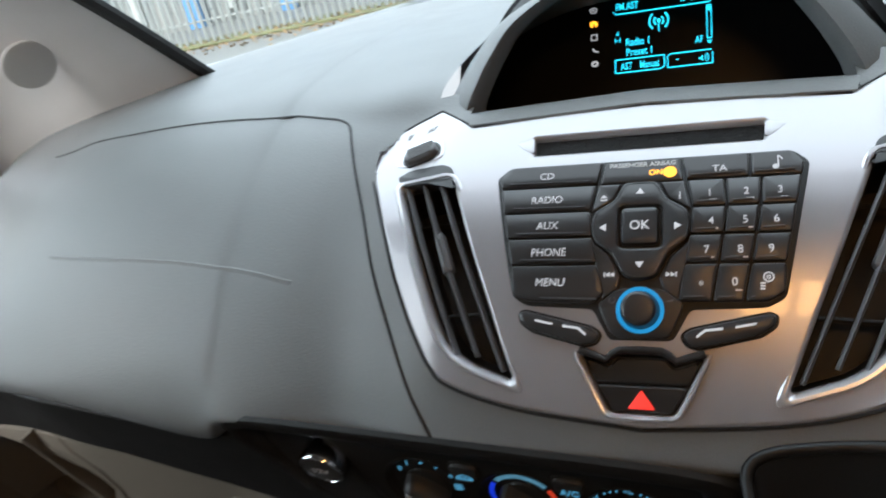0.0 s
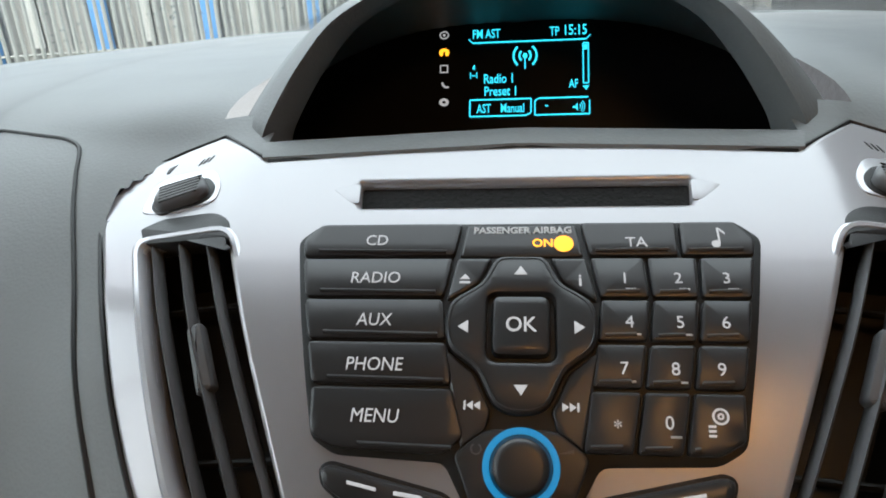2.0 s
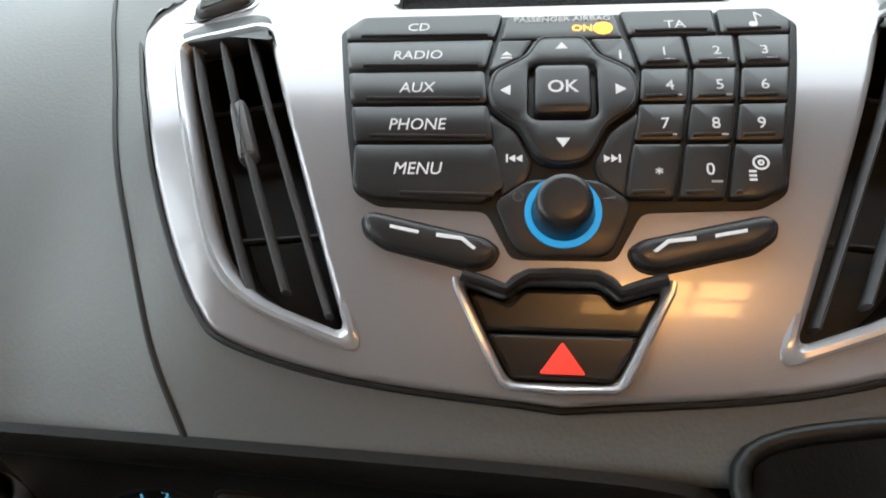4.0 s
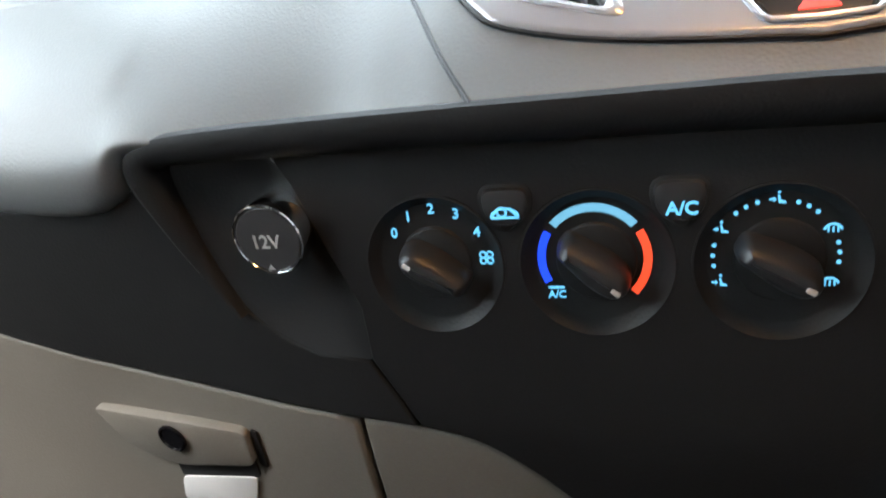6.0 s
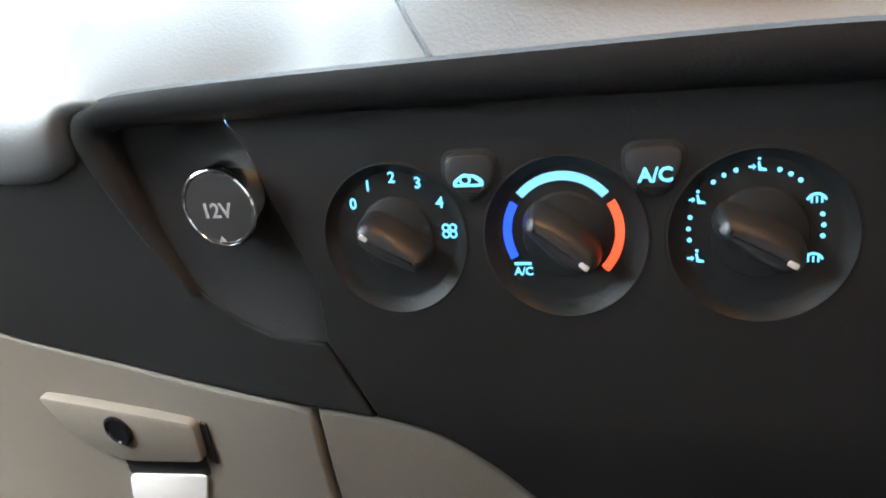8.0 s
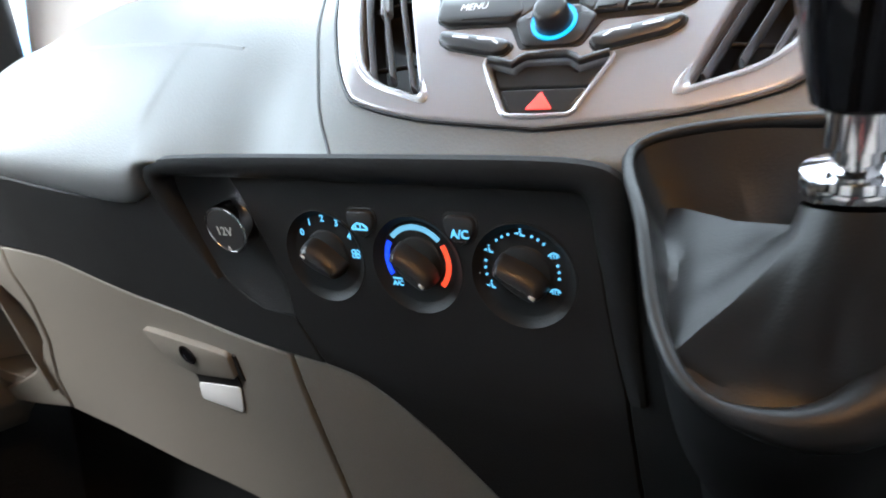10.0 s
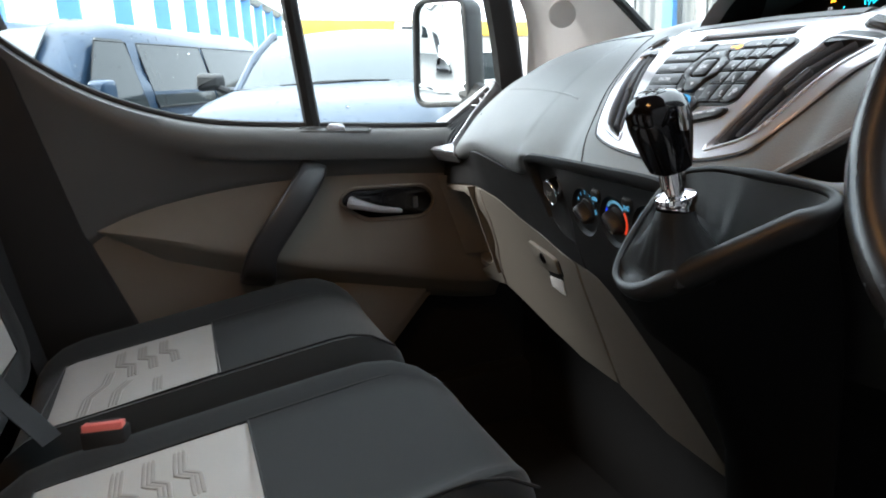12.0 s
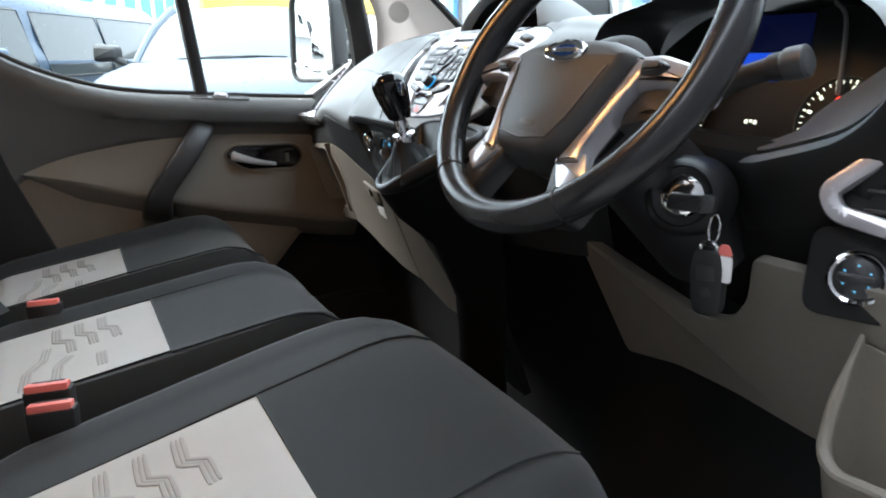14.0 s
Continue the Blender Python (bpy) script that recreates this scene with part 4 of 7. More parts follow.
# Volume knob in its lit ring.
hs = part("knob_housing", plate(rounded([(-23, -38), (-12, -29.5), (12, -29.5), (23, -38), (15.5, -57), (-15.5, -57)], [3, 4, 4, 3, 6, 6]), 0.2, 2.2, 1.0, F=on_stack, step_v=8), KEY, audio)
part("lit_ring", ring_plate(10.6, 12.8, 2.0, 2.9, (0, -41.5), F=on_stack), RING, hs, "glowing blue ring")
part("volume_knob", lathe([(10.3, 1.5), (10.3, 3), (9.6, 5), (9.3, 11.5), (8.9, 13.2), (8.1, 14.0), (6.5, 14.3), (0.01, 14.0)], on_stack, (0, -41.5), 44), KEY, audio, "round black volume knob")
part("power_mark", ring_plate(1.4, 2.0, 2.1, 2.4, (-15, -36), 120, 420, on_stack, 24), SLAT, hs)
part("volume_mark", plate([(12.6, -36.8), (17.4, -36.8), (17.4, -35.4)], 2.1, 2.4, 0.05, F=on_stack), SLAT, hs)

for sgn in (1, -1):
    poly = [(-68, -44), (-65, -42.5), (-26, -51.5), (-21.5, -55), (-24, -60), (-30, -61.5), (-60, -54), (-67, -49)]
    pts = poly if sgn == 1 else mirrored(poly)
    k = part("call_key", plate(rounded(ccw(pts), 2.2, 3), -0.5, 4.2, 2.2, F=on_stack, step_v=8), KEY, audio, "oval call key")
    part("key_gap", plate(inset(rounded(ccw(pts), 2.2, 3), -1.3), -0.6, 0.5, 0.4, F=on_stack, step_v=8), GAP, k)
    stroke = [[(-58, -48.6), (-48, -50.6), (-48, -49.4), (-58, -47.4)], [(-42, -50.2), (-33, -51.4), (-28.6, -55.2), (-29.4, -56), (-33.6, -52.6), (-42, -51.6)]]
    part("legend", joined(*[plate(s if sgn == 1 else mirrored(s), 4.0, 4.5, 0.1, F=on_stack) for s in stroke]), WHITE_INK, k)

# Drop bin lid and the hazard key.
hz = thing("hazard_switch_panel", on_stack(0, -85, 0), "dark flap with red hazard triangle key", "hazard switch")
part("recess", plate(inset(ccw(BIN), -2), -12, -7, 0.3, F=on_stack, step_v=8), GAP, hz)
part("flap", plate(rounded([(-31, -68), (-17, -73), (-12.5, -67.5), (12.5, -67.5), (17, -73), (31, -68), (25, -81.5), (-25, -81.5)], 2), -7, -1.5, 1.5, F=on_stack, step_v=8, even=True), FLAP, hz)
hk = part("hazard_key", plate(rounded([(-24.6, -82.4), (24.6, -82.4), (16.4, -97), (-16.4, -97)], 2), -7, -1.2, 1.5, F=on_stack, step_v=8, even=True), FLAP, hz)
part("triangle", plate(rounded([(-7.4, -95), (7.4, -95), (0, -84.6)], 1), -1.4, -0.9, 0.1, F=on_stack), HAZARD, hk, "red warning triangle")
for sgn in (1, -1):
    part("edge_line", tube([on_stack(sgn * x, y, 1.0) for x, y in ((-35, -64.5), (-34.5, -68), (-27, -83), (-19.5, -97.5), (-16.5, -99.5), (0, -100.2))], 0.0013, 8), SILVER_EDGE, hz, "bright edge strip")
    part("top_lip", tube([on_stack(sgn * x, y, 1.6) for x, y in ((-33, -64), (-26, -66), (-18.5, -68.6), (-15, -65.5), (-11, -63.4), (0, -63))], 0.0022, 10), SATIN, hz)

# ---- information display ----
disp = thing("information_display", (0, 0.2, 1.42), "black hooded display with cyan radio text", "display")
SCR_Y, SCR_Z = 0.225, 1.404
on_screen = frame_map((0.0, SCR_Y, SCR_Z), (1, 0, 0), (0, 0.5, 1))
_arch = [tuple(p) for p in curve_through([(-180, -58), (-167, -36), (-140, 8), (-110, 48), (-64, 74), (0, 84), (64, 74), (110, 48), (140, 8), (167, -36), (180, -58)], 6)]
part("lens", plate(inset(ccw(_arch), -4), -6, 0, 1, F=on_screen), LENS, disp, "dark display lens")


def hood_rows():
    """The hood runs from the lens out to the front rim."""
    lens = [on_screen(x, y, 0) for x, y in _arch]
    rows = [lens]
    front = [Vector((x, y, z)) for x, y, z in curve_through([(-0.121, 0.1, 1.392), (-0.116, 0.102, 1.404), (-0.101, 0.11, 1.428), (-0.082, 0.122, 1.449), (-0.048, 0.142, 1.464), (0, 0.15, 1.47), (0.048, 0.142, 1.464), (0.082, 0.122, 1.449), (0.101, 0.11, 1.428), (0.116, 0.102, 1.404), (0.121, 0.1, 1.392)], 6)]
    lip = [Vector((q.x * 0.95, q.y + 0.016, 1.392 + (q.z - 1.392) * 0.955)) for q in front]
    for t in (0.35, 0.7, 0.92):
        rows.append([p.lerp(q, t) for p, q in zip(lens, lip)])
    rows.append(lip)
    rows.append([p.lerp(q, 0.55) + Vector((0, -0.001, 0)) for p, q in zip(lip, front)])
    rows.append([q + Vector((q.x * 0.03, -0.001, 0.003)) for q in front])
    rows.append([q + Vector((q.x * 0.1, 0.008, 0.0045)) for q in front])
    rows.append([q + Vector((q.x * 0.22, 0.03, 0.0)) for q in front])
    rows.append([q + Vector((q.x * 0.5, 0.14, -0.03 - 0.03 * (1 - abs(q.x) / 0.14))) for q in front])
    rows.append([Vector((q.x * 1.8, q.y + 0.3, 1.405)) for q in front])
    return rows


_hr = hood_rows()
part("hood_inner", loft(_hr[:5]), DASH_LOW, disp, "black inner shroud")
part("hood", loft(_hr[4:]), DASH, disp, "grey grained hood")
_us = range(-116, 117, 8)
part("lower_frame", loft([[on_stack(u, 90 + 7 * (1 - abs(u) / 118), -3) for u in _us], [on_stack(u, 93 + 7 * (1 - abs(u) / 118), 0.5) for u in _us], [on_stack(u * 1.02, 103 + 8 * (1 - abs(u) / 118), 1.0) for u in _us],
                          [on_stack(u * 1.03, 112 + 8 * (1 - abs(u) / 118), -4.0) for u in _us], [on_stack(u * 1.04, 120 + 9 * (1 - abs(u) / 118), -12.0) for u in _us]]), DASH, disp, "grey display base")
part("lower_shroud", loft([[on_stack(u * 1.04, 120 + 9 * (1 - abs(u) / 118), -12.0) for u in _us], [Vector((u * 0.0013, 0.17, 1.375)) for u in _us], [Vector((u * 0.0014, SCR_Y - 0.02, SCR_Z - 0.05)) for u in _us]]), GLOSS, disp, "black lower shroud")


def on_text(u, v, h):
    return on_screen(0.79 * u - 13.7, 0.84 * v + 3.0, h)


def on_icon(u, v, h):
    return on_screen(u - 4, 0.84 * v + 3.0, h)


def stroke(pts, w=0.5):
    return joined(*[plate(ccw([(a[0], a[1] - w), (b[0], b[1] - w), (b[0], b[1] + w), (a[0], a[1] + w)]) if abs(a[0] - b[0]) > abs(a[1] - b[1]) else ccw([(a[0] - w, a[1]), (b[0] - w, b[1]), (b[0] + w, b[1]), (a[0] + w, a[1])]), 0.2, 0.6, 0.05, F=on_text) for a, b in zip(pts, pts[1:])])


for s, size, x, y, st in (("FM AST", 9.5, -11, 31.5, 0.72), ("TP", 9.5, 42.5, 31.5, 0.7), ("15:15", 11, 58.5, 32, 0.78), ("Radio 1", 10, -1, -3, 0.8), ("Preset 1", 10, 0.5, -12.5, 0.8), ("AF", 9, 57, -8.5, 0.7), ("4", 5.5, -21, 6, 0.9), ("AST", 9.5, -13, -25.5, 0.68), ("Manual", 9.5, 9.5, -25.5, 0.7), ("-", 9.5, 36, -23.5, 0.9)):
    part("display_text", letters(s, size, on_text, (x, y), 0.3, 0.1, stretch=st, bold=0.12), CYAN, disp)
part("display_line", stroke([(-25, 28), (-22, 25), (67, 25), (70, 28)], 0.55), CYAN, disp)
part("display_line", joined(stroke([(-24, -19), (-24, -31), (20, -31), (24, -29), (24, -18.5), (-24, -18.5)], 0.55), stroke([(27, -31), (27, -20.5), (30, -18.5), (68, -18.5)], 0.55), stroke([(27, -31), (69, -31), (69, -21)], 0.55)), CYAN, disp)
part("display_bar", joined(stroke([(64.5, -8), (64.5, 22), (68.5, 22), (68.5, -8), (64.5, -8)], 0.5), plate([(65.2, 17), (67.8, 17), (67.8, 21), (65.2, 21)], 0.2, 0.6, 0.05, F=on_text), plate([(64, -10), (69, -10), (66.5, -13.5)], 0.2, 0.6, 0.05, F=on_text)), CYAN, disp)
for r in (4.4, 9.0):
    for a0, a1 in ((-50, 50), (130, 230)):
        part("display_mark", ring_plate(r - 0.8, r + 0.8, 0.2, 0.6, (19.5, 14), a0, a1, on_text), CYAN, disp)
part("display_mark", joined(ring_plate(0.01, 2.0, 0.2, 0.6, (19.5, 14), F=on_text, n=12), plate([(19, 13), (20, 13), (20, 4), (19, 4)], 0.2, 0.6, 0.05, F=on_text)), CYAN, disp)
part("display_mark", joined(stroke([(-23.5, 2.5), (-23.5, -2)], 0.35), stroke([(-18.5, 2.5), (-18.5, -2)], 0.35), stroke([(-22.5, 0), (-19.5, 0)], 0.35)), CYAN, disp)
part("speaker_mark", joined(plate([(56, -25), (58, -25), (60, -22.5), (60, -28.5), (58, -26.5), (56, -26.5)], 0.2, 0.6, 0.05, F=on_text), *[ring_plate(r, r + 0.6, 0.2, 0.6, (60, -25.5), -50, 50, on_text) for r in (1.8, 3.4, 5.0)]), CYAN, disp)
for i, y in enumerate((32, 18.5, 6, -7, -19.5)):
    m = AMBER if i == 1 else WHITE_INK
    icon = (joined(ring_plate(2.3, 3.0, 0.2, 0.6, (-45, y), F=on_icon, n=24), ring_plate(0.01, 0.9, 0.2, 0.6, (-45, y), F=on_icon, n=10)), ring_plate(0.8, 3.2, 0.2, 0.6, (-45, y), -60, 240, on_icon), plate([(-47.6, y - 3), (-42.4, y - 3), (-42.4, y + 3), (-47.6, y + 3)], 0.2, 0.6, 0.05, holes=[[(-46.9, y - 2.2), (-43.2, y - 2.2), (-43.2, y + 2.2), (-46.9, y + 2.2)]], F=on_icon), ring_plate(2.2, 3.6, 0.2, 0.6, (-43, y + 1.8), 165, 290, on_icon), ring_plate(1.2, 3.0, 0.2, 0.6, (-45, y), F=on_icon, n=20))[i]
    part("status_icon", icon, m, disp)

# ---- cab shell ----
FLOOR_Z = 0.52
floor = tagged(part("floor", block((-0.86, -1.25, FLOOR_Z - 0.05), (0.88, 0.75, FLOOR_Z), 0.01), CARPET), "black carpeted cab floor", "floor", kind="structure")
tagged(part("wall_front", block((-0.86, 0.22, FLOOR_Z - 0.03), (0.88, 0.3, 1.2), 0.01), CARPET), "black footwell bulkhead", "wall", kind="structure")
# Added, unseen: back wall and ceiling shut out sky and bounce little light.
tagged(part("wall_back", block((-0.86, -1.3, FLOOR_Z), (0.88, -1.25, 2.0), 0.01), DASH_LOW), "unseen dark wall added to close the cab behind the seats", "wall", kind="structure")
tagged(part("ceiling", block((-0.80, -1.3, 1.96), (0.80, 0.02, 2.0), 0.02), LINER), "grey cloth headliner", "ceiling", kind="structure")

tagged(part("wall_kick", block((-0.93, -0.45, FLOOR_Z - 0.03), (-0.865, 0.36, 1.2), 0.01), CARPET), "black footwell side panel", "wall", kind="structure")
tagged(part("door_sill", block((-0.9, -1.3, 0.4), (-0.81, 0.36, 0.66), 0.02), SATIN), "black door sill", "sill", kind="structure")

# Driver's side of the shell: the door stands open, so only pillars, rail and sill close it.
# Unseen; added to narrow the opening that light enters by.
rs = thing("driver_door_frame", (0.84, -0.3, 0.6), "dark door opening frame on the driver side", "door frame", kind="structure")
part("roof_rail", tube([Vector((0.74, 0.04, 1.93)), Vector((0.8, -0.5, 1.97)), Vector((0.8, -1.3, 1.97))], 0.06, 10), DASH_LOW, rs)
part("front_pillar", tube([Vector((0.8, 0.36, 1.3)), Vector((0.78, 0.2, 1.6)), Vector((0.74, 0.04, 1.94))], 0.05, 10), PILLAR, rs)
part("front_post", block((0.8, 0.22, 0.45), (0.9, 0.36, 1.36), 0.02), SATIN, rs)
part("rear_pillar", block((0.8, -1.3, 0.45), (0.9, -0.95, 1.98), 0.02), DASH_LOW, rs)
part("sill", block((0.82, -1.3, 0.38), (0.94, 0.36, 0.54), 0.02), SATIN, rs)

# Cab lamp in the headliner.
LAMP = lit("warm_lamp_lens", (1.0, 0.5, 0.16), 4.2)
lamp = thing("cab_lamp", (0.2, -0.62, 1.95), "warm lit cab roof lamp with six lenses", "ceiling lamp")
part("housing", block((0.06, -0.7, 1.945), (0.34, -0.54, 1.966), 0.008), SATIN, lamp)
for i in range(3):
    for j in range(2):
        part("lens", block((0.08 + i * 0.085, -0.685 + j * 0.075, 1.938), (0.15 + i * 0.085, -0.63 + j * 0.075, 1.947), 0.004), LAMP, lamp, "glowing warm lens")
_cl = new("cab_light", bpy.data.lights.new("cab_light", "AREA"))
_cl.data.shape, _cl.data.size, _cl.data.size_y, _cl.data.energy, _cl.data.color = "RECTANGLE", 0.26, 0.13, 0.03, (1.0, 0.5, 0.18)
_cl.location = (0.2, -0.62, 1.93)

# Windscreen: a bowed sheet from the dash to the header.
def screen_pt(a, b):
    x = (a - 0.5) * 1.5
    base = Vector((x * 1.02, 0.86 - 0.9 * (x / 0.75) ** 2 * 0.45, 1.385))
    top = Vector((x * 0.92, 0.08 - 0.06 * (x / 0.75) ** 2, 1.94))
    p = base.lerp(top, b)
    return p + Vector((0, 0.05, 0.03)) * math.sin(math.pi * b)


ws = part("windscreen", loft([[screen_pt(i / 14, j / 8) for i in range(15)] for j in range(9)], thick=0.005), GLASS)
ws.visible_shadow = False
tagged(ws, "clear bowed windscreen specked with rain", "windscreen", kind="structure")

# ---- console under the gear lever ----
con = thing("gear_console", (0.14, -0.05, 0.9), "black padded gear lever console", "centre console")
RIM = [(0.052, -0.075, 1.25), (0.064, -0.115, 1.224), (0.079, -0.155, 1.189), (0.1, -0.173, 1.173), (0.138, -0.171, 1.173), (0.176, -0.137, 1.2), (0.21, -0.1, 1.228), (0.226, -0.076, 1.244), (0.214, -0.063, 1.256), (0.15, -0.066, 1.262), (0.09, -0.067, 1.261)]
rim_path = curve_through(RIM, 6, closed=True)
_rr = [0.0032 + 0.0098 * max(0.0, min(1.0, (p.x - 0.1) / 0.06)) * max(0.0, min(1.0, (-0.06 - p.y) / 0.03)) for p in rim_path]
part("padded_rim", tube(rim_path, _rr, 12, closed=True), LEATHER, con, "padded black leather rim")


def skirt():
    rows = []
    for s, t, drop in ((1.0, 0.0, 0.0), (1.0, 0.02, 0.015), (0.95, 0.14, 0.05), (0.82, 0.42, 0.1), (0.68, 0.62, 0.2), (0.62, 0.75, 0.62)):
        rows.append([Vector((0.145 + (p.x - 0.145) * s, p.y + (0.03 - p.y) * t, max(FLOOR_Z, p.z - drop) if drop < 0.6 else FLOOR_Z)) for p in rim_path])
    return loft([r + [r[0]] for r in rows])


part("console_body", skirt(), CONSOLE, con, "dark moulded console body")

gear = thing("gear_lever", (0.138, -0.13, 1.19), "gear lever with chrome collar, gloss knob and leather gaiter", "gear lever")
COLLAR = Vector((0.137, -0.143, 1.247))
TIP = Vector((0.143, -0.163, 1.33))
axis = (TIP - COLLAR).normalized()


def gaiter():
    """A leather pyramid from the collar: tight to the rim in front and on its passenger side, with a deep hollow on the other two."""
    base = Vector((0.134, -0.128))
    feet = [(0.084, -0.16, 1.186), (0.17, -0.166, 1.183), (0.181, -0.1, 1.182), (0.076, -0.086, 1.226)]

    def foot_at(a):
        d = Vector((math.cos(a), math.sin(a)))
        for f, g in zip(feet, feet[1:] + feet[:1]):
            p, e = Vector(f[:2]) - base, Vector(g[:2]) - Vector(f[:2])
            den = d.x * e.y - d.y * e.x
            r, k = (p.x * e.y - p.y * e.x) / den, (p.x * d.y - p.y * d.x) / den
            if r > 0 and -0.001 <= k <= 1.001:
                return Vector((base.x + d.x * r, base.y + d.y * r, f[2] + (g[2] - f[2]) * k))

    rows = [[] for _ in range(11)]
    ring = [Vector(p) for p in rim_path]

    def rim_at(a):
        d = Vector((math.cos(a), math.sin(a)))
        for f, g in zip(ring, ring[1:] + ring[:1]):
            p, e = f.xy - base, g.xy - f.xy
            den = d.x * e.y - d.y * e.x
            if abs(den) > 1e-9:
                r, k = (p.x * e.y - p.y * e.x) / den, (p.x * d.y - p.y * d.x) / den
                if r > 0 and -0.001 <= k <= 1.001:
                    return f.lerp(g, k)

    corners = [math.atan2(f[1] - base.y, f[0] - base.x) for f in feet]
    turns = sorted([-math.pi + 2 * math.pi * k / 84 + 0.003 for k in range(84)] + [a + d for a in corners for d in (-0.02, 0.0, 0.02)])
    for a in turns:
        p = rim_at(a)
        c, s = math.cos(a), math.sin(a)
        out = Vector((c, s, 0))
        foot = foot_at(a)
        lip = Vector((base.x + (p.x - base.x) * 0.97, base.y + (p.y - base.y) * 0.97, p.z - 0.001))
        free = clamp(((lip - foot).xy.length - 0.012) / 0.03)
        wav = 0.0009 * math.sin(9 * a + 0.6) + 0.0006 * math.sin(17 * a)
        neck = COLLAR + Vector((0.0155 * c, 0.0155 * s, -0.008))
        neck2 = COLLAR + Vector((0.0185 * c, 0.0185 * s, -0.018))
        mid = neck2.lerp(foot, 0.5) + out * (0.35 * wav) + Vector((0, 0, -0.002))
        hollow = foot.lerp(lip, 0.35) + Vector((0, 0, -0.018 * free - 0.003 + wav))
        rise = foot.lerp(lip, 0.75) + Vector((0, 0, -0.014 * free - 0.001 + wav * 0.6))
        for k, q in enumerate((neck, neck2, neck2.lerp(mid, 0.5), mid, mid.lerp(foot, 0.5) + out * wav * 0.5, mid.lerp(foot, 0.85), foot, foot.lerp(hollow, 0.6), hollow, rise, lip)):
            rows[k].append(q)
    return loft([r + [r[0]] for r in rows])


part("gaiter", gaiter(), LEATHER, gear, "creased black leather gaiter")
on_lever = frame_map(COLLAR, Vector((1, 0, 0)), Vector((0, 1, 0)) - axis * axis.y)
part("collar", lathe([(14, -14), (14, -3), (17.0, -2), (17.6, 1.5), (16.5, 4.5), (12, 5.5), (9.5, 6)], on_lever, (0, 0), 40), CHROME, gear, "chrome collar ring")
part("shaft", lathe([(8, 0), (8, 12), (10.5, 13), (10.5, 26), (12.5, 27)], on_lever, (0, 0), 32), CHROME, gear, "chrome shaft")


def knob():
    rows = []
    for z, rx, ry, oy in ((26, 12.5, 13, 0), (28, 15.5, 16, 0), (40, 18.5, 19, -1), (55, 21, 22, -2), (68, 22.5, 24, -3), (78, 22.0, 24, -4), (86, 19, 21, -4), (91, 13, 15, -4), (93, 6, 7, -4), (93.5, 0.2, 0.2, -4)):
        rows.append([on_lever(rx * math.copysign(abs(math.cos(a)) ** 0.8, math.cos(a)), oy + ry * math.copysign(abs(math.sin(a)) ** 0.8, math.sin(a)), z) for a in [2 * math.pi * i / 36 for i in range(37)]])
    # Greyer than the pale cloth, to paint in the shading of the embossing.
    return rows


part("knob", loft(knob()), GLOSS, gear, "gloss black knob")
part("knob_band", loft([[on_lever(*[c * s if j < 2 else c for j, c in enumerate(((22.6 * math.cos(a)), (-3 + 24.2 * math.sin(a)), z + 14 * max(0, -math.sin(a) + 0.2)))]) for a in [math.pi * (0.0 + i / 24) for i in range(25)]] for z, s in ((60, 1.0), (66, 1.03), (74, 1.02), (79, 1.0))]), CHROME, gear, "chrome back band")
part("shift_pattern", joined(*[plate([(x - 0.5, -12), (x + 0.5, -12), (x + 0.5, 2), (x - 0.5, 2)], 93.2, 94.0, 0.1, F=on_lever) for x in (-8, 0, 8)], plate([(-8, -5.5), (8, -5.5), (8, -4.5), (-8, -4.5)], 93.2, 94.0, 0.1, F=on_lever)), SLAT, gear, "shift pattern mark")

# ---- open tray beside the stack ----
tray = thing("dash_tray", (0.26, 0.0, 1.25), "open dash storage tray with grey rim and partition", "storage tray")
part("tray_floor", block((0.13, -0.045, 1.226), (0.36, 0.1, 1.234), 0.003), SATIN, tray)
part("back_wall", block((0.19, 0.088, 1.226), (0.36, 0.098, 1.36), 0.003), BEIGE, tray, "stone beige back wall")
part("tray_rim", tube(curve_through([(0.128, -0.04, 1.258), (0.16, -0.045, 1.2545), (0.2, -0.045, 1.251), (0.232, -0.043, 1.258), (0.262, -0.036, 1.272), (0.29, -0.024, 1.288), (0.325, 0.0, 1.3), (0.35, 0.04, 1.305)], 6), 0.009, 12), DASH, tray, "grey tray rim")
EDGE = [(156, -102), (167, -89), (182, -71), (200, -47), (218, -24), (238, 2), (256, 26)]
part("edge_strip", tube(curve_through([on_stack(u - 2, v, -2.0) for u, v in EDGE], 3), 0.0045, 10), DASH, tray, "grey edge strip")
part("side_wall", loft([[on_stack(u, v, 0) for u, v in EDGE], [on_stack(u + 4, v, -30) for u, v in EDGE], [on_stack(u + 6, v, -80) for u, v in EDGE]]), SATIN, tray, "dark cavity side")
part("partition", tube(curve_through([(0.162, 0.0, 1.266), (0.19, -0.003, 1.2665), (0.217, -0.008, 1.265), (0.228, -0.014, 1.258), (0.231, -0.025, 1.25)], 5), 0.0035, 8), SATIN, tray, "dark partition edge")
part("partition_wall", loft([[(0.162, 0.001, 1.265), (0.217, -0.007, 1.264)], [(0.162, 0.003, 1.23), (0.217, -0.004, 1.23)]], thick=0.004), BEIGE, tray)
